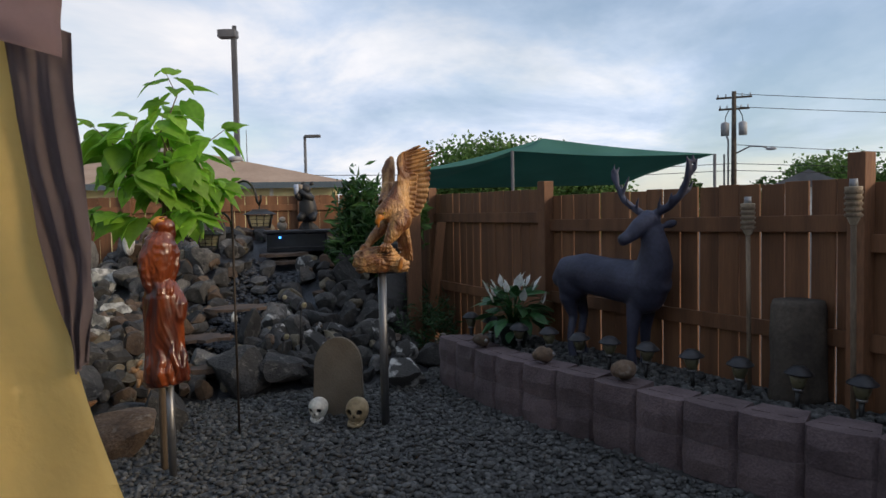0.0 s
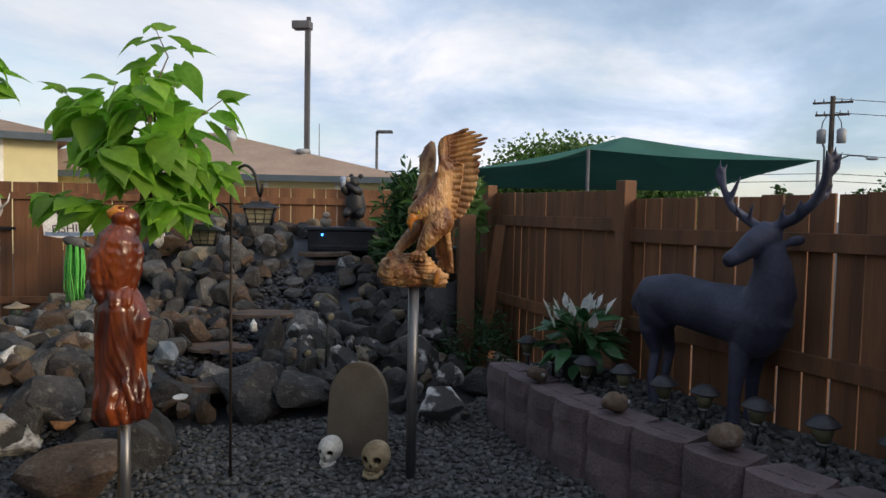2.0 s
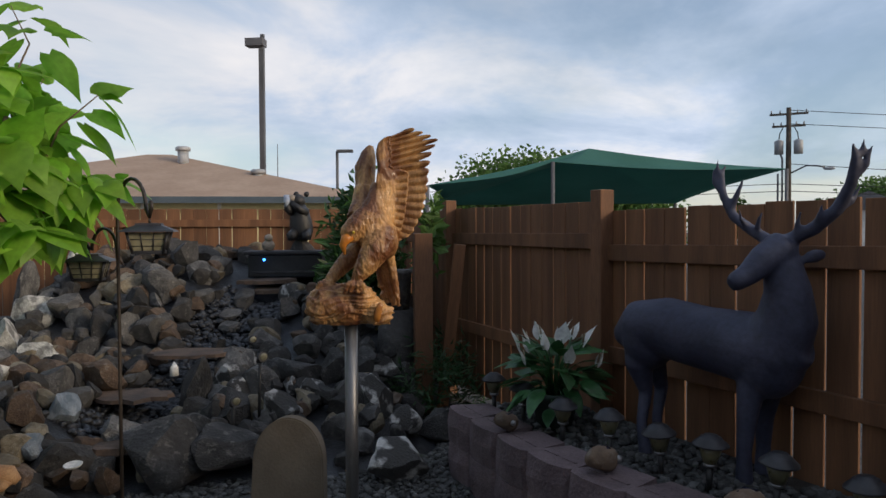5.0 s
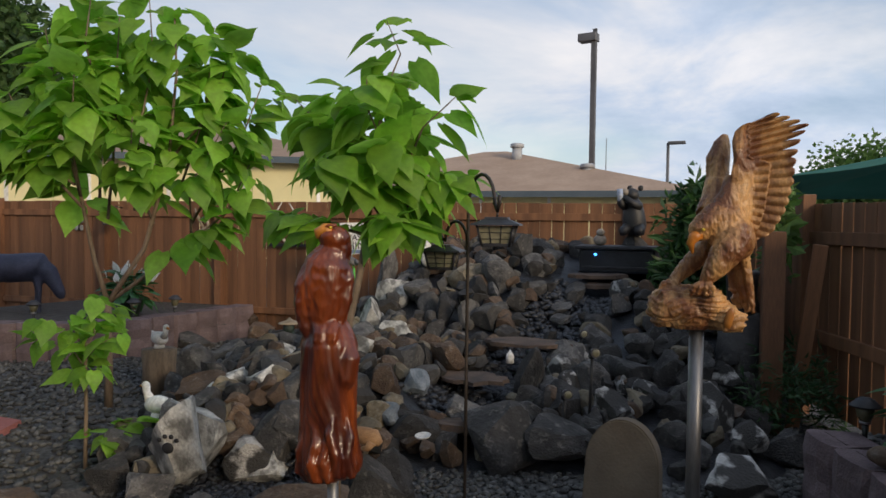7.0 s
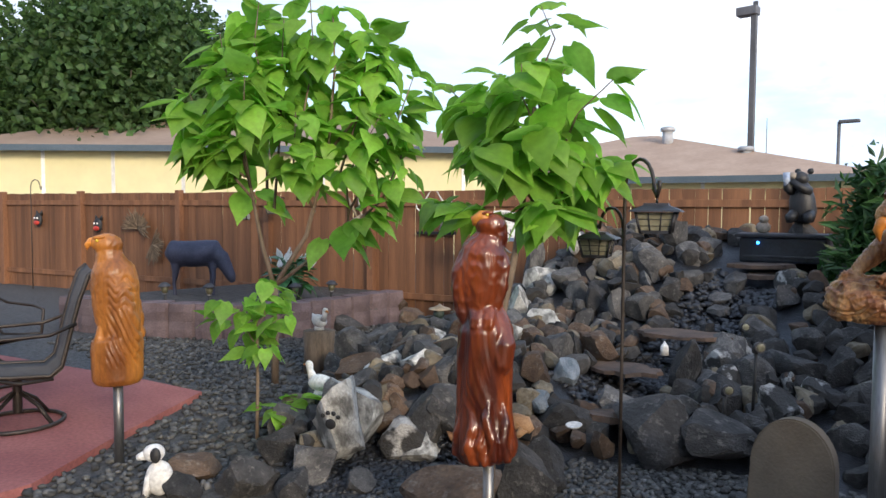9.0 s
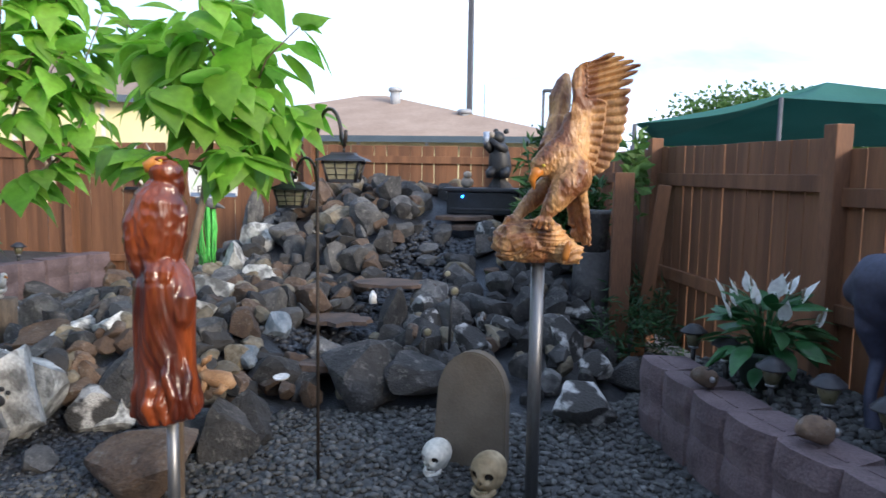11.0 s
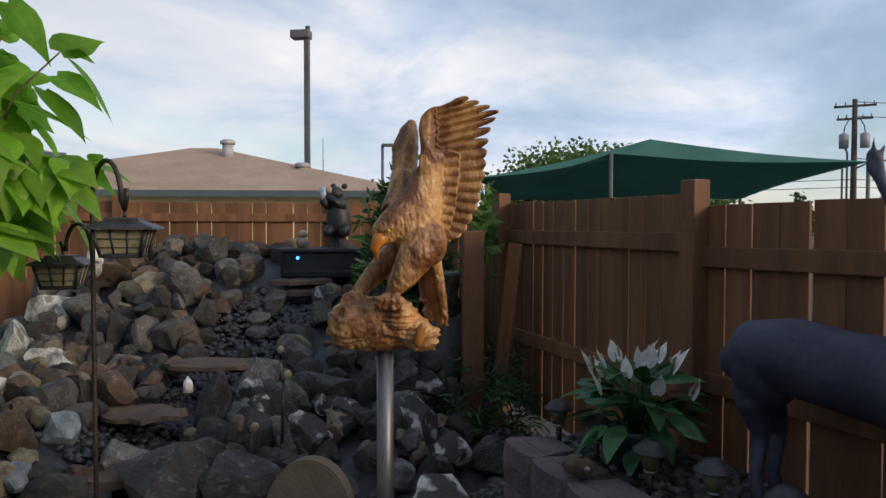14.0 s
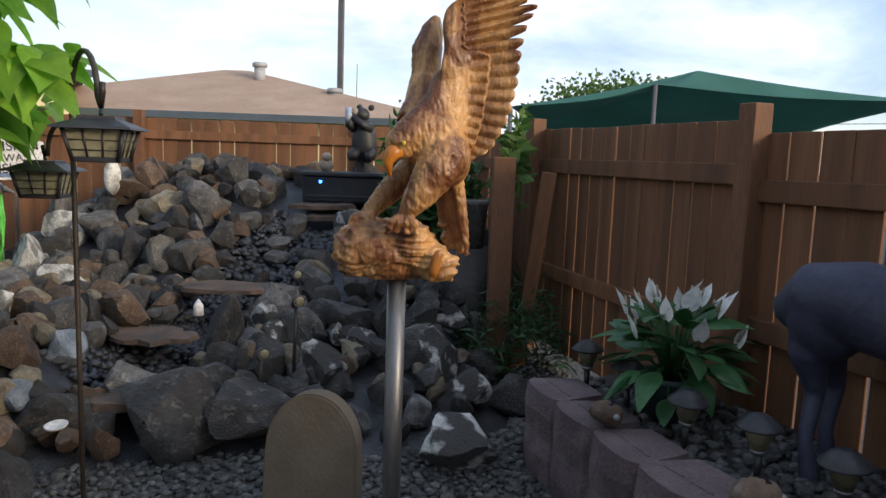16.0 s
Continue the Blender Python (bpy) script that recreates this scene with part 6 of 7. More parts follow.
def lily(x, y, z, label, scale, seed, flowers):
    """A potted peace lily: arching stalks with broad pointed leaves, white spathes standing above them."""
    rg = random.Random(seed)
    root = thing("peace_lily", pose(x, y, z) @ Matrix.Scale(scale, 4), label, "plant")
    b = B(); lathe(b, [(0.0, 0.0), (0.11, 0.0), (0.145, 0.19), (0.155, 0.20), (0.155, 0.225), (0.13, 0.225), (0.12, 0.19), (0.0, 0.185)], 22); part("pot", b, M["green_pot"], root)
    ml, mp = leaf_material("lily"), leaf_material("petal")
    broad = [leaf_mesh("leaf", 0.20, 0.105, ml, 0.35, 0.25, 0.7), leaf_mesh("leaf", 0.23, 0.115, ml, 0.25, 0.45, 0.7), leaf_mesh("leaf", 0.17, 0.085, ml, 0.4, 0.1, 0.7)]
    white = [leaf_mesh("spathe", 0.135, 0.088, mp, 0.45, 0.10, 0.5), leaf_mesh("spathe", 0.115, 0.072, mp, 0.55, -0.1, 0.5), leaf_mesh("spathe", 0.15, 0.090, mp, 0.35, 0.2, 0.5)]
    for k in range(64):
        a = 2.4 * k + rg.uniform(-0.3, 0.3)
        f = (k + 0.5) / 64
        r = 0.07 + 0.17 * f + rg.uniform(-0.02, 0.02)
        h = 0.50 - 0.30 * f ** 1.2 + rg.uniform(-0.05, 0.04)
        e = Vector((r * math.cos(a), r * math.sin(a), h))
        b = B(); tube(b, [(0.03 * math.cos(a), 0.03 * math.sin(a), 0.19), e * 0.55 + Vector((0, 0, 0.13)), e], [0.005, 0.004, 0.003], 5); part("leaf_stalk", b, M["lily"], root)
        share("leaf", broad[rg.randrange(3)], root, aim(e, Vector((math.cos(a), math.sin(a), 0.75 - 1.2 * f + rg.uniform(-0.3, 0.3))), rg.uniform(-0.5, 0.5)))
    for k in range(flowers):
        a = 2.4 * k + rg.uniform(-0.3, 0.3)
        f = (k + 0.5) / flowers
        r = 0.30 * math.sqrt(f)
        tip = Vector((r * math.cos(a), r * math.sin(a), 0.60 - 0.17 * f + rg.uniform(-0.03, 0.03)))
        b = B(); tube(b, [(0, 0, 0.2), tip * 0.6 + Vector((0, 0, 0.12)), tip], 0.0045, 5); part("flower_stalk", b, M["lily"], root)
        turned = Matrix.Rotation(rg.uniform(-0.9, 0.9), 4, "Y")
        spathe = share("spathe", white[k % 3], root, aim(tip - Vector((0, 0, 0.01)), Vector((0.45 * math.cos(a), 0.45 * math.sin(a) + 0.15, rg.uniform(0.75, 1.3)))) @ turned)
        b = B(); tube(b, [(0, 0.02, 0.012), (0, 0.08, 0.022)], [0.007, 0.005], 6); part("spadix", b, M["straw"], spathe)
    return root


lily(0.61, 5.98, 0.365, "white flowering peace lily in a dark green pot in the bed", 0.92, 3, 15)
lily(-7.35, 7.25, 0.365, "white flowering lily in the bed by the back fence", 1.0, 9, 11)


def foliage(name, x, y, z, size, n, material, label, category, seed, leaf=0.1, wide=0.4, trunk=None, top=0.0, kind=""):
    """A bush or tree crown of many small leaf blades set in uneven clumps on limbs."""
    rg = random.Random(seed)
    root = thing(name, pose(x, y, z), label, category, kind=kind)
    sx, sy, sz = size
    clumps = []
    for k in range(max(6, n // 45)):
        a, u = rg.uniform(0, 6.283), rg.uniform(-0.9, 1)
        r = math.sqrt(1 - u * u) * rg.uniform(0.45, 1.0)
        clumps.append((Vector((sx * r * math.cos(a), sy * r * math.sin(a), top + sz * (0.5 + 0.5 * u * rg.uniform(0.6, 1)))), rg.uniform(0.18, 0.36)))
    if trunk:
        b = B(); tube(b, [(0, 0, 0), (0.01 * sx, 0, top * 0.5), (0.03 * sx, 0, top + sz * 0.5)], [trunk, trunk * 0.8, trunk * 0.35], 9); part("trunk", b, M["dark_bark"], root)
        for c, r in clumps[:9]:
            b = B(); tube(b, [(0.01 * sx, 0, top * rg.uniform(0.7, 1.1)), c * 0.5 + Vector((0, 0, top * 0.4)), c], [trunk * 0.4, trunk * 0.25, trunk * 0.1], 6); part("limb", b, M["dark_bark"], root)
    verts, faces = [], []
    for k in range(n):
        c, r = clumps[k % len(clumps)]
        d = Vector([max(-1.5, min(1.5, rg.gauss(0, 0.9))) for _ in range(3)])
        p = c + Vector((d.x * r * sx, d.y * r * sy, d.z * r * sz)) * 0.6
        if p.z < 0.02:
            p.z = 0.02
        f = Vector((rg.gauss(0, 1), rg.gauss(0, 1), rg.gauss(0.2, 0.7))).normalized()
        s = f.cross(Vector((rg.gauss(0, 1), rg.gauss(0, 1), rg.gauss(0, 1)))).normalized()
        l = leaf * rg.uniform(0.6, 1.3)
        i = len(verts)
        up = s.cross(f) * l * 0.12
        verts += [p, p + f * l * 0.5 + s * l * wide / 2 + up, p + f * l, p + f * l * 0.5 - s * l * wide / 2 + up]
        faces.append((i, i + 1, i + 2, i + 3))
    me = bpy.data.meshes.new("crown")
    me.from_pydata([v[:] for v in verts], [], faces)
    me.materials.append(material)
    ob = new("crown", me)
    ob.parent = root
    return root


foliage("bush", -1.08, 8.55, 0.45, (0.40, 0.36, 1.25), 2600, M["bush"], "dark green narrow-leaved bush beside the pond spillway", "bush", 5, 0.16, 0.26, trunk=0.03, top=0.05)
foliage("bush", -0.40, 8.05, 0.0, (0.16, 0.2, 0.55), 110, M["tree_light"], "tall light green shrub behind the wooden post", "bush", 15, 0.15, 0.5, trunk=0.015, top=1.2)
foliage("ground_plant", -0.25, 7.75, 0.0, (0.45, 0.55, 0.55), 1300, M["moss"], "low dark green weeds in the fence corner", "plant", 6, 0.11, 0.16, top=0.0, kind="stuff")
foliage("ground_plant", -0.35, 6.15, 0.0, (0.12, 0.1, 0.08), 160, M["moss"], "small green moss tuft below a rock", "plant", 7, 0.05, 0.3, kind="stuff")

# the post and its leaning plank before the corner, and the pot behind
bm = B(); box(bm, -0.075, -0.06, 0, 0.075, 0.06, 1.50, 0.008)
tagged(part("wooden_post", bm, M["post"], m=pose(-0.36, 7.62, 0, 0, 0, 15)), "thick brown stained wooden post near the fence corner", "post")
bm = B(); box(bm, -0.05, -0.012, 0, 0.05, 0.012, 1.42, 0.003)
tagged(part("leaning_plank", bm, M["fence"], m=pose(-0.22, 7.76, 0, 6, 5, 20)), "brown plank leaning against the wooden post", "plank")
bm = B(); lathe(bm, [(0.0, 0.0), (0.10, 0.0), (0.12, 0.3), (0.13, 0.31), (0.13, 0.34), (0.11, 0.34), (0.0, 0.33)], 20)
tagged(part("planter", bm, M["rock_g"], m=pose(-0.60, 7.80, 0.85)), "grey pot with a pale rim behind the post", "planter")
bm = B(); lathe(bm, [(0.0, 0.0), (0.20, 0.0), (0.18, 0.45), (0.16, 0.85), (0.0, 0.851)], 14)
for v in bm.verts:
    v.co.xy *= 1 + 0.12 * noise.noise(v.co * 5)
tagged(part("stone_plinth", bm, M["rock_d"], m=pose(-0.60, 7.80, 0)), "dark rough stone plinth under a pot", "plinth")

# ---------------------------------------------------------------- figures among the rocks


def duck(x, y, z, spin, s, label):
    b = B()
    blob(b, (0, 0, 0.09), (0.11, 0.065, 0.06), (0, -8, 0), rough=0.004)
    tube(b, [(-0.08, 0, 0.11), (-0.115, 0, 0.16), (-0.12, 0, 0.20)], [0.035, 0.024, 0.026], 10)
    blob(b, (-0.125, 0, 0.205), (0.032, 0.026, 0.027), sub=2)
    tube(b, [(-0.15, 0, 0.20), (-0.185, 0, 0.193)], [0.014, 0.006], 8, 1)
    tube(b, [(0.09, 0, 0.11), (0.14, 0, 0.145)], [0.03, 0.006], 8)
    lathe(b, [(0.0, 0.0), (0.05, 0.0), (0.045, 0.03), (0.0, 0.04)], 12)
    return tagged(part("duck_ornament", b, [M["white"], M["beak"]], m=pose(x, y, z, 0, 0, spin) @ Matrix.Scale(s, 4)), label, "ornament")


duck(-3.62, 4.78, 0.27, 0, 0.95, "white duck ornament sitting on the pond rocks")
duck(-5.12, 5.95, 0.40, 170, 0.95, "white duck ornament standing on a log planter")
bm = B(); lathe(bm, [(0.0, 0.0), (0.15, 0.0), (0.14, 0.2), (0.15, 0.39), (0.0, 0.395)], 18)
tagged(part("log_planter", bm, M["bark"], m=pose(-5.12, 5.95, 0)), "short brown log standing in the gravel", "log")
bm = B()
blob(bm, (0, 0, 0.10), (0.06, 0.075, 0.10)); blob(bm, (-0.01, -0.03, 0.24), (0.05, 0.06, 0.05)); tube(bm, [(-0.01, -0.07, 0.23), (-0.01, -0.12, 0.215)], [0.03, 0.018], 8)
for s in (-1, 1):
    tube(bm, [(0.03 * s, -0.05, 0.12), (0.03 * s, -0.07, 0.0)], 0.02, 8)
    blob(bm, (0.05 * s - 0.01, -0.01, 0.24), (0.014, 0.03, 0.045), mi=1, sub=2)
tagged(part("dog_ornament", bm, [M["white"], M["ink"]], m=pose(-3.42, 3.55, 0.0, 0, 0, -40) @ Matrix.Scale(0.95, 4)), "white and black sitting dog ornament on the gravel", "ornament")
bm = B()
blob(bm, (0, 0, 0.16), (0.07, 0.06, 0.16)); blob(bm, (0, -0.01, 0.33), (0.055, 0.05, 0.05))
for s in (-1, 1):
    tube(bm, [(0.03 * s, 0, 0.36), (0.045 * s, 0, 0.40)], [0.02, 0.004], 6)
tagged(part("owl_ornament", bm, M["rock_w"], m=pose(-3.83, 8.32, 1.06, 0, 0, 20)), "speckled grey owl ornament on top of the rock pile", "ornament")
bm = B()
blob(bm, (0, 0, 0.14), (0.09, 0.08, 0.14), rough=0.01); blob(bm, (0, -0.02, 0.31), (0.05, 0.05, 0.05)); lathe(bm, [(0.0, 0.35), (0.10, 0.345), (0.095, 0.355), (0.04, 0.37), (0.0, 0.40)], 14, 1)
tagged(part("gnome_ornament", bm, [M["green_pot"], M["straw"]], m=pose(-4.05, 6.45, 0.30, 0, 0, 20)), "green glazed garden ornament with a straw hat in the rocks", "ornament")
bm = B()
tube(bm, [(0.16, 0, 0.05), (0.10, 0, 0.10), (0.0, 0, 0.11), (-0.08, 0, 0.13), (-0.12, 0, 0.17)], [0.03, 0.075, 0.078, 0.06, 0.04], 16)
blob(bm, (-0.135, 0, 0.195), (0.052, 0.042, 0.042)); tube(bm, [(-0.16, 0, 0.185), (-0.20, 0, 0.172)], [0.028, 0.012], 10)
for s in (-1, 1):
    tube(bm, [(-0.11, 0.025 * s, 0.225), (-0.08, 0.045 * s, 0.275), (-0.055, 0.05 * s, 0.30)], [0.014, 0.026, 0.006], 10)
    tube(bm, [(-0.08, 0.04 * s, 0.10), (-0.10, 0.045 * s, 0.0)], [0.028, 0.018], 10)
    tube(bm, [(0.10, 0.05 * s, 0.08), (0.06, 0.06 * s, 0.02), (0.0, 0.06 * s, 0.01)], [0.045, 0.03, 0.018], 10)
    blob(bm, (-0.165, 0.03 * s, 0.205), (0.007, 0.006, 0.007), mi=1, sub=2)
tagged(part("rabbit_ornament", bm, [M["tan_fur"], M["ink"]], m=pose(-2.07, 4.88, 0.315, 0, 0, 15) @ Matrix.Scale(0.62, 4)), "tan painted rabbit ornament with upright ears among the rocks", "ornament")
# the paw-marked stone
ob = rock(-3.02, 4.47, 0.26, 0.40, 0.52, "w", 0.4)
ob["label"] = "pale boulder painted with a black paw print"
for dx, dz, r in ((0.0, 0.0, 0.032), (-0.045, 0.045, 0.013), (-0.016, 0.062, 0.014), (0.018, 0.06, 0.014), (0.046, 0.04, 0.013)):
    b = B(); blob(b, (0, 0, 0), (r, 0.006, r * 0.9), sub=2)
    part("paw_mark", b, M["ink"], None, m=Matrix.Translation((-2.90 + dx * 0.85, 4.285 + dx * 0.5, 0.33 + dz)) @ Euler((radians(-12), 0, radians(32))).to_matrix().to_4x4())
for q in [o for o in scene.objects if o.name.startswith("paw_mark")]:
    w = q.matrix_basis.copy()
    q.parent = ob
    q.matrix_basis = ob.matrix_basis.inverted() @ w
bm = B(); lathe(bm, [(0.0, 0.0), (0.04, 0.0), (0.05, 0.012), (0.046, 0.014), (0.036, 0.005), (0.0, 0.005)], 18)
tagged(part("white_dish", bm, M["white"], m=pose(-2.03, 5.42, 0.245, 8, 0, 0)), "small white dish lying on a dark rock", "dish")
bm = B(); lathe(bm, [(0.0, 0.0), (0.03, 0.0), (0.027, 0.06), (0.0, 0.10)], 12)
tagged(part("white_cone_stone", bm, M["white"], m=pose(-1.98, 6.52, 0.52)), "small white finial on a dark upright rock", "ornament")

# green streamer bird and the fishing sign
root = thing("streamer_bird", pose(-4.11, 7.31, 0.42), "grey bird ornament with lime green streamers on a stake", "ornament")
b = B(); tube(b, [(0, 0.02, 0), (0, 0.02, 0.75)], 0.007, 6); part("stake", b, M["black"], root)
b = B(); blob(b, (0, 0, 0.74), (0.13, 0.055, 0.055), (0, 12, 0)); tube(b, [(0.10, 0, 0.73), (0.20, 0, 0.70)], [0.03, 0.008], 8); part("body", b, M["rock_g"], root)
rg = random.Random(19)
for k in range(30):
    b = B()
    a = k * 0.8
    x0, y0 = 0.08 * math.sin(a), 0.045 * math.cos(a)
    z1 = 0.06 + 0.2 * rg.random()
    tube(b, [(x0, y0, 0.73), (x0 * 1.2 + rg.uniform(-0.01, 0.01), y0 * 1.2, 0.5), (x0 * 1.1 + rg.uniform(-0.03, 0.03), y0 * 1.1, 0.3), (x0 + rg.uniform(-0.05, 0.05), y0, z1)], [0.005, 0.007, 0.006, 0.003], 5)
    part("streamer", b, M["lime"], root, "lime green streamer")


def words(text, size, m, parent, material, name="lettering"):
    cu = bpy.data.curves.new(name, "FONT")
    cu.body, cu.size, cu.extrude, cu.align_x, cu.align_y = text, size, 0.002, "CENTER", "CENTER"
    tmp = bpy.data.objects.new(name, cu)
    scene.collection.objects.link(tmp)
    me = bpy.data.meshes.new_from_object(tmp.evaluated_get(bpy.context.evaluated_depsgraph_get()))
    bpy.data.objects.remove(tmp)
    me.materials.append(material)
    ob = new(name, me)
    ob.parent = parent
    ob.matrix_basis = m
    return ob


root = thing("fishing_sign", pose(-5.13, 8.67, 0.0, 0, 0, 22), "white and blue painted fishing sign on a stake", "sign")
b = B(); tube(b, [(0, 0.02, 0), (0, 0.02, 1.2)], 0.02, 8); part("stake", b, M["bark"], root)
b = B()
prof = [(-0.27, -0.17), (-0.1, -0.2), (0.12, -0.18), (0.27, -0.16), (0.28, 0.0), (0.26, 0.17), (0.1, 0.2), (-0.12, 0.19), (-0.28, 0.17), (-0.29, 0.0)]
lo = [b.verts.new((x, -0.012, 1.33 + z)) for x, z in prof]; hi = [b.verts.new((x, 0.012, 1.33 + z)) for x, z in prof]
b.faces.new(lo); b.faces.new(hi[::-1])
for k in range(10):
    b.faces.new((lo[k], hi[k], hi[(k + 1) % 10], lo[(k + 1) % 10]))
bmesh.ops.recalc_face_normals(b, faces=b.faces)
part("board", b, M["white"], root)
b = B(); box(b, -0.262, -0.015, 1.155, 0.262, -0.0125, 1.20, 0.001); part("painted_band", b, M["sign_blue"], root)
for text, z, s in (("WISHIN", 1.45, 0.13), ("I WAS", 1.34, 0.10), ("FISHIN", 1.24, 0.13)):
    words(text, s, Matrix.Translation((0, -0.0145, z)) @ Euler((radians(90), radians(-4), 0)).to_matrix().to_4x4(), root, M["ink"])

# ---------------------------------------------------------------- things hung on the back fence
FD = Vector((14.9, 4.17, 0)).normalized()
FANG = math.degrees(math.atan2(FD.y, FD.x))


def on_fence(s, z, out=0.07):
    p = Vector((-16.0, 6.55, 0)) + FD * s - Vector((-FD.y, FD.x, 0)) * out
    return pose(p.x, p.y, z, 0, 0, FANG)


for s, z, lab in ((1.22, 1.30, "black and red carved animal mask on the fence"), (2.90, 1.22, "carved red-mouthed mask hung on the fence")):
    b = B()
    blob(b, (0, -0.02, 0.0), (0.10, 0.05, 0.13))
    blob(b, (0, -0.06, -0.06), (0.075, 0.03, 0.045), mi=1)
    for k in (-1, 1):
        tube(b, [(0.05 * k, 0, 0.1), (0.085 * k, 0, 0.18)], [0.035, 0.006], 8)
        blob(b, (0.04 * k, -0.07, 0.03), (0.025, 0.012, 0.018), mi=2, sub=2)
    tagged(part("wall_mask", b, [M["ink"], M["red_paint"], M["white"]], m=on_fence(s, z)), lab, "mask", group="masks on the fence")
root = thing("straw_fan", on_fence(4.04, 1.08, 0.09), "spiky dry straw fans hung on the brown fence", "wall ornament")
rg = random.Random(8)
for cx, cz, n in ((-0.12, 0.10, 34), (0.22, -0.18, 26)):
    for k in range(n):
        a = -0.6 + 3.9 * k / n if cx < 0 else -1.9 + 3.0 * k / n
        l = rg.uniform(0.22, 0.34)
        b = B(); feather(b, (cx, 0, cz), (cx + 1.15 * l * math.cos(a), -0.05, cz + 1.15 * l * math.sin(a)), 0.021, 0.3, sides=5); part("spike", b, M["dry_grass"], root)
root = thing("driftwood_ornament", on_fence(8.55, 1.40, 0.08), "grey driftwood creature ornament on a fence post", "wall ornament")
for k, (p, r) in enumerate([([(-0.02, 0, 0.3), (0.02, -0.03, 0.12), (0.06, -0.05, 0.0)], 0.03), ([(0.06, -0.05, 0.0), (-0.1, -0.06, -0.08), (-0.22, -0.03, -0.2)], 0.07), ([(0.05, -0.05, 0.02), (0.2, -0.06, 0.03), (0.36, -0.04, -0.02)], 0.035), ([(-0.04, -0.04, 0.02), (-0.14, -0.04, 0.2), (-0.2, 0, 0.3)], 0.022), ([(0.0, -0.05, -0.05), (0.02, -0.05, -0.2), (-0.02, -0.02, -0.3)], 0.03)]):
    b = B(); tube(b, p, [r, r * 0.85, r * 0.25], 8)
    for v in b.verts:
        v.co += Vector((noise.noise(v.co * 20), 0, noise.noise(v.co * 23))) * 0.012
    part("driftwood_piece", b, M["straw"], root)
root = thing("antler_ornament", on_fence(9.8, 1.45, 0.07), "pale shed antlers fixed to the fence", "wall ornament")
for k in (-1, 1):
    b = B(); tube(b, [(0.05 * k, 0, -0.2), (0.16 * k, -0.05, -0.02), (0.14 * k, -0.1, 0.2), (0.05 * k, -0.1, 0.34)], [0.02, 0.018, 0.014, 0.004], 8); antler = part("antler", b, M["bone"], root)
    b = B(); tube(b, [(0.15 * k, -0.06, 0.0), (0.26 * k, -0.1, 0.10), (0.28 * k, -0.1, 0.2)], [0.014, 0.011, 0.003], 8); part("tine", b, M["bone"], antler)
b = B(); box(b, -0.30, -0.03, -0.26, 0.30, 0.02, -0.22, 0.004); part("bracket", b, M["black"], root)
root = thing("butterfly_ornament", on_fence(6.35, 1.46, 0.03), "black and white butterfly ornament on the fence", "wall ornament")
for k in (-1, 1):
    for dz, r in ((0.06, 0.055), (-0.06, 0.045)):
        b = B(); blob(b, (0.045 * k, -0.01, dz), (r * 0.8, 0.006, r), sub=2); part("wing", b, M["rock_w"], root)
b = B(); tube(b, [(0, -0.012, -0.1), (0, -0.012, 0.12)], 0.010, 6); part("body", b, M["ink"], root)
p = on_fence(7.1, 0, 0.3).translation
lantern(p.x, p.y, 1.62, "black hanging lantern on a bracket before the back fence")
root = thing("lantern_bracket", on_fence(7.1, 1.64, 0.02), "black iron bracket on the back fence", "bracket")
b = B(); tube(b, [(0, 0, 0.06), (0, -0.15, 0.08), (0, -0.28, 0.03), (0, -0.28, -0.01)], 0.008, 6); part("arm", b, M["black"], root)
p = on_fence(1.4, 0, 0.35).translation
crook(p.x, p.y, 2.05, 0.28, 15, 0.02, "tall black shepherd's hook before the back fence")

# ---------------------------------------------------------------- patio furniture


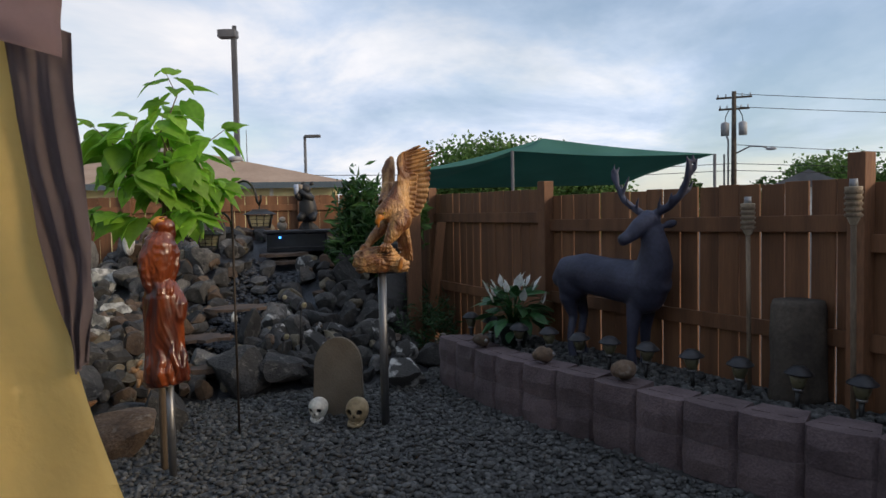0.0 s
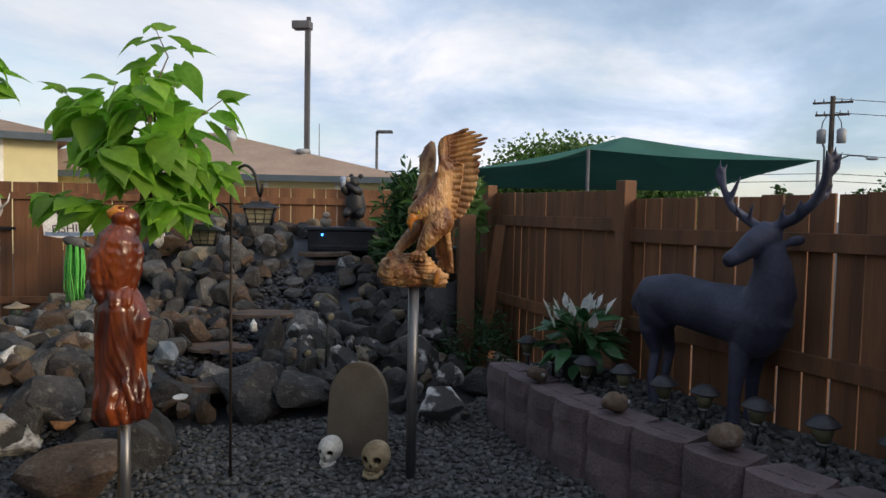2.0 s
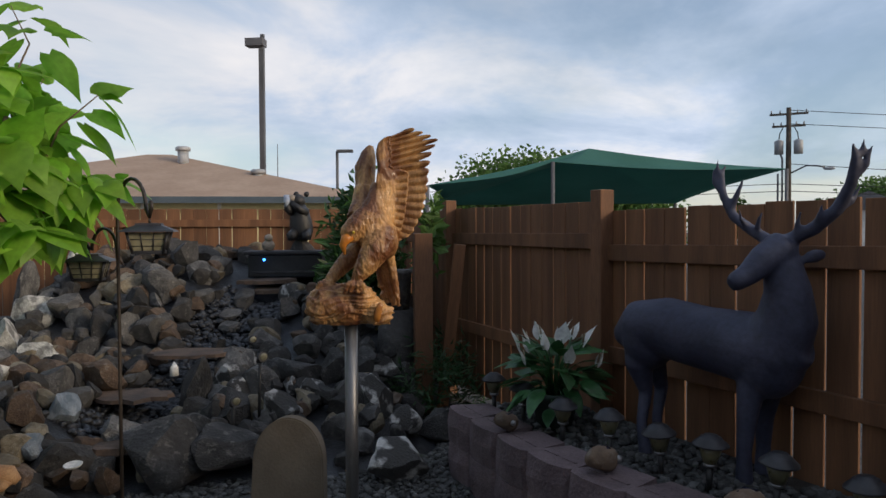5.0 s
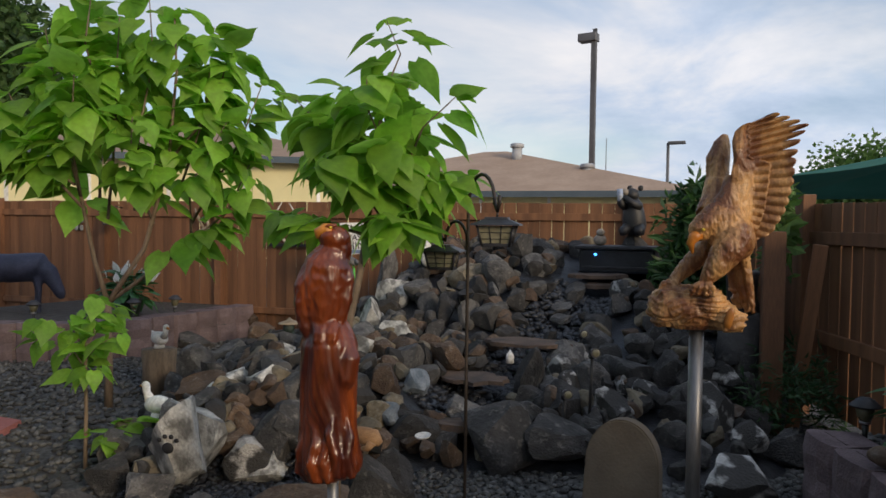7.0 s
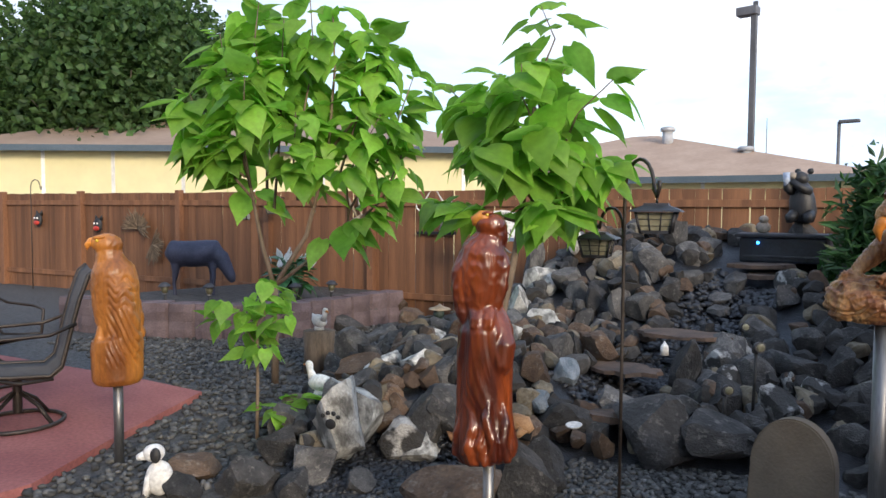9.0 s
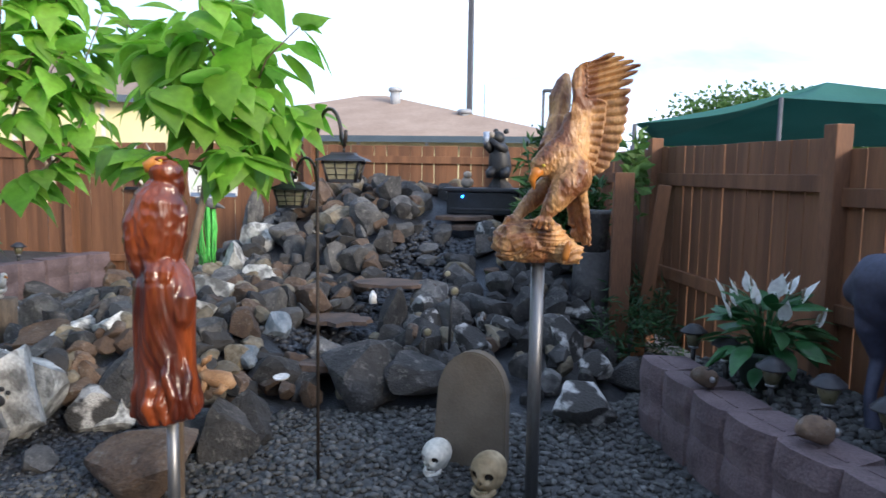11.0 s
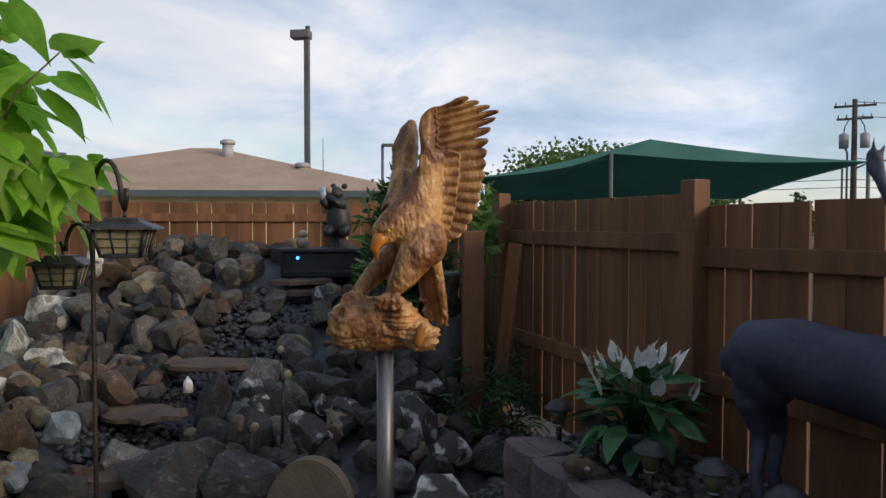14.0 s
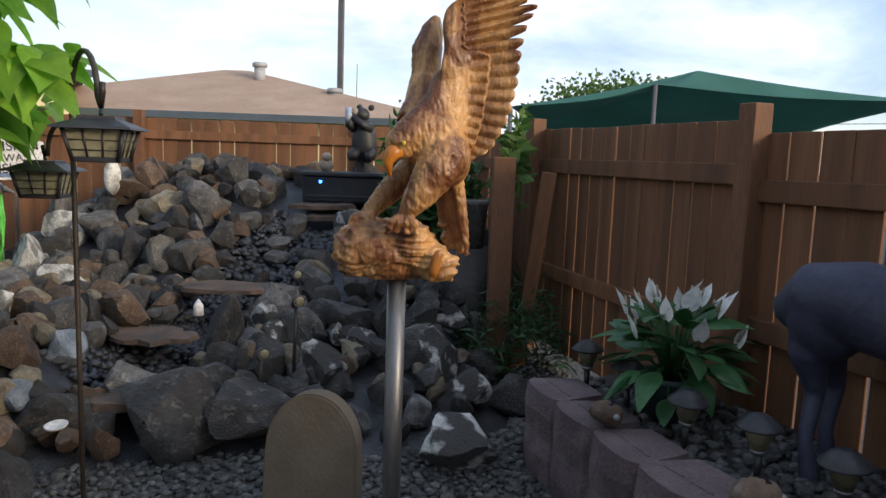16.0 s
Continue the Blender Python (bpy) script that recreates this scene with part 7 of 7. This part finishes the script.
def patio_chair(m, label):
    root = thing("patio_chair", m, label, "chair", group="patio chairs")
    b = B()
    prof = [(-0.27, 0.40), (-0.05, 0.375), (0.18, 0.36), (0.25, 0.42), (0.30, 0.62), (0.36, 0.85), (0.42, 1.02), (0.47, 1.06)]
    rows = [[b.verts.new((x, y, z - 0.02 * (1 - (y / 0.25) ** 2))) for y in (-0.25, -0.12, 0, 0.12, 0.25)] for x, z in prof]
    rows2 = [[b.verts.new((v.co.x + 0.012, v.co.y, v.co.z - 0.022)) for v in r] for r in rows]
    for R, flip in ((rows, False), (rows2, True)):
        for r0, r1 in zip(R, R[1:]):
            for k in range(4):
                f = (r0[k], r0[k + 1], r1[k + 1], r1[k])
                b.faces.new(f[::-1] if flip else f).smooth = True
    for k in (0, 4):
        for i in range(len(rows) - 1):
            b.faces.new((rows[i][k], rows[i + 1][k], rows2[i + 1][k], rows2[i][k]))
    bmesh.ops.recalc_face_normals(b, faces=b.faces)
    part("sling", b, M["sling"], root, "padded brown sling fabric")
    for s in (-1, 1):
        b = B(); tube(b, [(x, 0.265 * s, z) for x, z in prof], 0.016, 8); part("side_rail", b, M["bronze"], root)
        b = B(); tube(b, [(0.34, 0.28 * s, 0.70), (0.18, 0.31 * s, 0.64), (-0.15, 0.31 * s, 0.63), (-0.26, 0.31 * s, 0.60), (-0.24, 0.30 * s, 0.40), (0.0, 0.27 * s, 0.33), (0.2, 0.26 * s, 0.34)], 0.014, 8); part("arm", b, M["bronze"], root)
    b = B(); tube(b, [(0, -0.26, 0.33), (0, 0, 0.31), (0, 0.26, 0.33)], 0.015, 8); part("crossbar", b, M["bronze"], root)
    b = B(); lathe(b, [(0.03, 0.08), (0.03, 0.33)], 12); swivel = part("swivel", b, M["bronze"], root)
    for k in range(4):
        a = radians(45 + 90 * k)
        b = B(); tube(b, [(0.02 * math.cos(a), 0.02 * math.sin(a), 0.22), (0.16 * math.cos(a), 0.16 * math.sin(a), 0.14), (0.27 * math.cos(a), 0.27 * math.sin(a), 0.02)], 0.014, 8); part("base_leg", b, M["bronze"], swivel)
    b = B(); tube(b, [(0.28 * math.cos(a), 0.28 * math.sin(a), 0.016) for a in [2 * math.pi * k / 28 for k in range(29)]], 0.015, 8); part("base_ring", b, M["bronze"], swivel)
    return root


patio_chair(pose(-5.18, 3.42, 0.05, 0, 0, 75), "brown sling swivel patio chair on the red patio")
patio_chair(pose(-6.6, 3.65, 0.05, 0, 0, 200), "brown sling swivel patio chair turned toward a table")
root = thing("patio_table", pose(-5.95, 2.95, 0.05), "small round dark metal patio table", "table")
b = B(); lathe(b, [(0.0, 0.68), (0.45, 0.68), (0.46, 0.695), (0.45, 0.71), (0.0, 0.71)], 30); part("tabletop", b, M["bronze"], root)
for k in range(4):
    a = radians(20 + 90 * k)
    b = B(); tube(b, [(0.36 * math.cos(a), 0.36 * math.sin(a), 0.69), (0.28 * math.cos(a), 0.28 * math.sin(a), 0.35), (0.36 * math.cos(a), 0.36 * math.sin(a), 0.0)], 0.015, 8); part("leg", b, M["bronze"], root)

# the canvas canopy beside the camera's start
root = thing("canvas_swing_canopy", pose(0, 0, 0), "yellow canvas shelter with a mauve-grey drape and pink valance", "canopy")


def cloth(name, rows, material, label, wave, freq, cols=34, thick=0.004):
    """A hanging sheet between a left and a right edge, with folds. rows: left point, right point, from top to bottom."""
    b = B()
    n = 40
    grid = []
    for i in range(n + 1):
        t = i / n * (len(rows) - 1)
        k = min(int(t), len(rows) - 2)
        f = t - k
        a = Vector(rows[k][0]).lerp(Vector(rows[k + 1][0]), f)
        c = Vector(rows[k][1]).lerp(Vector(rows[k + 1][1]), f)
        grid.append([b.verts.new(a.lerp(c, j / cols) + Vector((0, wave * math.sin(freq * j / cols * 6.283 + 1.5 * math.sin(2 * t)) * (0.5 + 0.5 * t / len(rows)) + 0.01 * noise.noise(Vector((j * 0.2, i * 0.15, wave * 50))), 0))) for j in range(cols + 1)])
    for r0, r1 in zip(grid, grid[1:]):
        for j in range(cols):
            b.faces.new((r0[j], r0[j + 1], r1[j + 1], r1[j])).smooth = True
    r = bmesh.ops.solidify(b, geom=b.faces[:], thickness=thick)
    return part(name, b, material, root, label)


cloth("yellow_panel", [((-1.5, 1.52, 2.02), (-0.78, 1.52, 1.96)), ((-1.5, 1.50, 1.6), (-0.735, 1.50, 1.65)), ((-1.5, 1.48, 1.2), (-0.655, 1.48, 1.22)), ((-1.5, 1.46, 0.9), (-0.56, 1.46, 0.92)), ((-1.5, 1.44, 0.5), (-0.44, 1.44, 0.55)), ((-1.5, 1.40, 0.02), (-0.26, 1.40, 0.02))], M["yellow_cloth"], "yellow canvas side panel", 0.012, 3)
cloth("grey_drape", [((-0.80, 1.49, 1.99), (-0.635, 1.49, 1.93)), ((-0.77, 1.48, 1.75), (-0.63, 1.48, 1.75)), ((-0.72, 1.47, 1.5), (-0.605, 1.47, 1.48)), ((-0.665, 1.46, 1.30), (-0.60, 1.46, 1.34)), ((-0.64, 1.45, 1.17), (-0.612, 1.45, 1.2))], M["grey_cloth"], "gathered mauve-grey curtain", 0.012, 2.3, 40)
cloth("valance", [((-1.5, 1.44, 2.5), (-0.625, 1.44, 2.2)), ((-1.5, 1.44, 2.25), (-0.63, 1.44, 2.03)), ((-1.4, 1.44, 2.10), (-0.63, 1.44, 1.865))], M["pink_cloth"], "faded pink scalloped valance", 0.006, 2)
cloth("roof_sheet", [((-1.6, -0.2, 2.75), (-0.9, -0.2, 2.75)), ((-1.6, 0.7, 2.6), (-0.7, 0.9, 2.45)), ((-1.6, 1.42, 2.5), (-0.47, 1.42, 2.075))], M["pink_cloth"], "faded pink canvas roof", 0.004, 2)
b = B(); tube(b, [(-1.45, 1.5, 0), (-1.45, 1.5, 2.5)], 0.02, 10); part("frame_pole", b, M["bronze"], root)
b = B(); tube(b, [(-1.45, -0.15, 0), (-1.45, -0.15, 2.7)], 0.02, 10); part("frame_pole", b, M["bronze"], root)

# ---------------------------------------------------------------- beyond the fence: canopy, poles, trees, house
root = thing("shade_canopy", pose(1.13, 14.15, 0), "green fabric shade canopy on steel poles beyond the fence", "canopy")
b = B()
corners = [Vector((-2.1, -0.6, 2.28)), Vector((0.0, 0.0, 2.70)), Vector((4.75, 2.35, 2.72)), Vector((3.2, 5.0, 2.15)), Vector((-2.6, 3.4, 2.1))]
apex = Vector((0.72, 0.95, 3.02))
n = 14
for a, c in zip(corners, corners[1:] + corners[:1]):
    prev = None
    for i in range(n + 1):
        t = i / n
        row = []
        for j in range(n + 1):
            s = j / n
            e = a.lerp(c, s)
            e = e + (apex - e) * 0.10 * math.sin(math.pi * s)
            p = e.lerp(apex, t)
            p.z -= 0.10 * math.sin(math.pi * t) * (0.5 + 0.5 * math.sin(math.pi * s)) + 0.10 * math.sin(math.pi * s) * (1 - t)
            row.append(b.verts.new(p))
        if prev:
            for j in range(n):
                b.faces.new((prev[j], prev[j + 1], row[j + 1], row[j])).smooth = True
        prev = row
bmesh.ops.remove_doubles(b, verts=b.verts, dist=0.002)
bmesh.ops.solidify(b, geom=b.faces[:], thickness=0.01)
part("fabric", b, M["canvas"], root)
for c in corners:
    b = B(); tube(b, [(c.x, c.y, 0), (c.x, c.y, c.z - 0.005)], 0.035, 10); part("pole", b, M["galv"], root)

root = thing("street_lamp", pose(-9.5, 30.1, 0), "tall grey parking lot lamp with a box head", "street lamp")
b = B(); box(b, -0.10, -0.10, 0, 0.10, 0.10, 9.2, 0.01); part("pole", b, M["galv"], root)
b = B(); box(b, -0.62, -0.25, 9.0, 0.14, 0.25, 9.32, 0.03); part("lamp_head", b, M["galv"], root)
b = B(); box(b, -0.05, -0.05, 9.32, 0.12, 0.05, 9.5, 0.01); part("sensor", b, M["galv"], root)
root = thing("street_lamp", pose(-10.1, 45.5, 0), "small grey street lamp with a flat head far off", "street lamp")
b = B(); tube(b, [(0, 0, 0), (0, 0, 6.5)], 0.09, 8); part("pole", b, M["galv"], root)
b = B(); box(b, 0.0, -0.2, 6.4, 1.0, 0.2, 6.58, 0.05); part("lamp_head", b, M["galv"], root)
root = thing("antenna_mast", pose(-13.4, 44.0, 0), "thin antenna mast far behind the roof", "antenna")
b = B(); tube(b, [(0, 0, 0), (0, 0, 6.8)], [0.06, 0.02], 6); part("mast", b, M["galv"], root)

UX, UY = 17.95, 48.3
root = thing("utility_pole", pose(UX, UY, 0, 0, 0, -20), "dark wooden utility pole with two grey transformers", "utility pole")
b = B(); tube(b, [(0, 0, 0), (0, 0, 9.1)], [0.20, 0.14], 10); part("pole", b, M["dark_bark"], root)
for z, w in ((8.7, 1.1), (7.95, 0.95)):
    b = B(); box(b, -w, -0.08, z - 0.06, w, 0.08, z + 0.06, 0.01); crossarm = part("crossarm", b, M["dark_bark"], root)
    for k in (-0.9, -0.45, 0.45, 0.9):
        b = B(); tube(b, [(k * w, 0, z + 0.06), (k * w, 0, z + 0.26)], [0.05, 0.03], 8); part("insulator", b, M["grey_can"], crossarm)
for k in (-1, 1):
    b = B(); lathe(b, [(0.0, 6.2), (0.26, 6.2), (0.27, 7.0), (0.12, 7.1), (0.0, 7.12)], 14, centre=(0.55 * k, -0.1)); transformer = part("transformer", b, M["grey_can"], root)
    b = B(); tube(b, [(0.55 * k, -0.1, 7.1), (0.5 * k, -0.1, 7.5), (0.3 * k, 0, 7.9)], 0.03, 6); part("lead", b, M["wire"], transformer)
b = B(); tube(b, [(-0.35, 0, 0), (-0.35, 0, 5.9), (-0.45, 0, 6.2)], 0.06, 8); part("conduit", b, M["galv"], root)
b = B(); tube(b, [(-0.6, 0, 0), (-0.6, 0, 5.0)], 0.06, 8); part("conduit", b, M["galv"], root)
b = B(); tube(b, [(0.1, 0, 5.0), (1.0, 0, 5.45), (1.7, 0, 5.4), (2.0, 0, 5.3)], 0.05, 8); part("lamp_arm", b, M["galv"], root)
b = B(); blob(b, (2.25, 0, 5.22), (0.35, 0.16, 0.10)); part("lamp_head", b, M["grey_can"], root)
for zz, z2, sides in ((8.95, 8.6, (1,)), (8.1, 7.8, (1,)), (5.6, 4.6, (1,)), (4.35, 4.3, (1, -1)), (3.9, 3.8, (1, -1))):
    for side in sides:
        b = B()
        end = Vector((UX + 40 * side, UY + 6 * side, z2))
        pts = [Vector((UX, UY, zz)).lerp(end, t / 10) - Vector((0, 0, 0.45 * math.sin(math.pi * t / 10))) for t in range(11)]
        tube(b, pts, 0.022, 5)
        tagged(part("overhead_cable", b, M["wire"]), "black overhead cable strung from the utility pole", "cable", group="overhead cables")

root = thing("far_house", pose(25, 53, 0, 0, 0, -20), "small pale house with a low grey roof far off", "house")
b = B(); box(b, -2.5, 0, 0, 2.5, 5, 2.9, 0.02); part("wall", b, M["white"], root)
b = B()
v = [b.verts.new(p) for p in ((-2.9, -0.3, 2.8), (2.9, -0.3, 2.8), (2.9, 5.3, 2.8), (-2.9, 5.3, 2.8), (0, -0.3, 4.1), (0, 5.3, 4.1))]
for f in ((0, 4, 5, 3), (1, 2, 5, 4), (0, 1, 4), (2, 3, 5), (3, 2, 1, 0)):
    b.faces.new([v[k] for k in f])
part("roof", b, M["galv"], root)

for (x, y, r, top, h, n, mt, lab, sd, lf) in (
    (-31, 16, 4.4, 2.2, 8.5, 30000, "tree", "large dark green tree behind the yellow building", 51, 0.32),
    (-29.5, 15.0, 4.2, 2.5, 7.0, 24000, "tree", "large dark tree rising behind the roofs", 52, 0.32),
    (-36, 9, 4.5, 2.0, 9.0, 24000, "tree", "large dark green tree beyond the patio side", 53, 0.34),
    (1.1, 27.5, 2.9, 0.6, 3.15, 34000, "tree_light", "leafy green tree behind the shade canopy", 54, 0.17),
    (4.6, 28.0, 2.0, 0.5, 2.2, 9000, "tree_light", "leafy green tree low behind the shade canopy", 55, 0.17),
    (31, 62, 4.2, 1.0, 4.2, 7000, "tree_light", "rounded green tree far beyond the fence", 56, 0.34),
    (39, 60, 5.0, 1.0, 4.8, 7000, "tree_light", "rounded green tree far beyond the fence", 57, 0.34),
    (25.5, 62, 1.2, 0.5, 3.2, 900, "tree", "small dark conifer far beyond the fence", 58, 0.4),
    (19.5, 62, 1.0, 0.5, 3.0, 900, "tree", "small dark conifer far beyond the fence", 60, 0.4),
):
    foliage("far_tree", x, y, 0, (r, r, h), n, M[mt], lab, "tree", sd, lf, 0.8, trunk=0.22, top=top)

# roof vents on the tan-roofed building
for x, y, z in ((-11.6, 27.4, 4.25), (-8.45, 26.6, 3.3)):
    root = thing("roof_vent", pose(x, y, z), "round grey metal vent on the tan roof", "vent", group="roof vents")
    b = B(); tube(b, [(0, 0, -0.3), (0, 0, 0.28)], 0.2, 12); part("pipe", b, M["grey_can"], root)
    b = B(); lathe(b, [(0.0, 0.28), (0.27, 0.28), (0.27, 0.40), (0.2, 0.44), (0.0, 0.45)], 14); part("hood", b, M["grey_can"], root)

# single loose pebbles lying on top of the gravel
ground = bpy.data.objects["ground"]
singles = []
for k in range(5):
    b = B()
    bmesh.ops.create_icosphere(b, subdivisions=1, radius=1.0)
    rg = random.Random(400 + k)
    for v in b.verts:
        v.co *= rg.uniform(0.85, 1.12)
    me = bpy.data.meshes.new("pebble")
    for f in b.faces:
        f.smooth = True
    b.to_mesh(me); b.free()
    me.materials.append(M["pebble_one"])
    singles.append(me)
rg = random.Random(91)
made = 0
while made < 290:
    x, y = rg.uniform(-1.3, 1.5), rg.uniform(3.35, 4.7)
    if not open_ground(x, y) or math.hypot(x - HX, y - HY) < 0.06 or math.hypot(x - EX, y - EY) < 0.07:
        continue
    s = rg.uniform(0.015, 0.028)
    share("pebble", singles[rg.randrange(5)], ground, pose(x, y, 0.022, rg.uniform(-20, 20), rg.uniform(-20, 20), rg.uniform(0, 360)) @ Matrix.Diagonal((s * 1.25, s, s * 0.62, 1)))
    made += 1
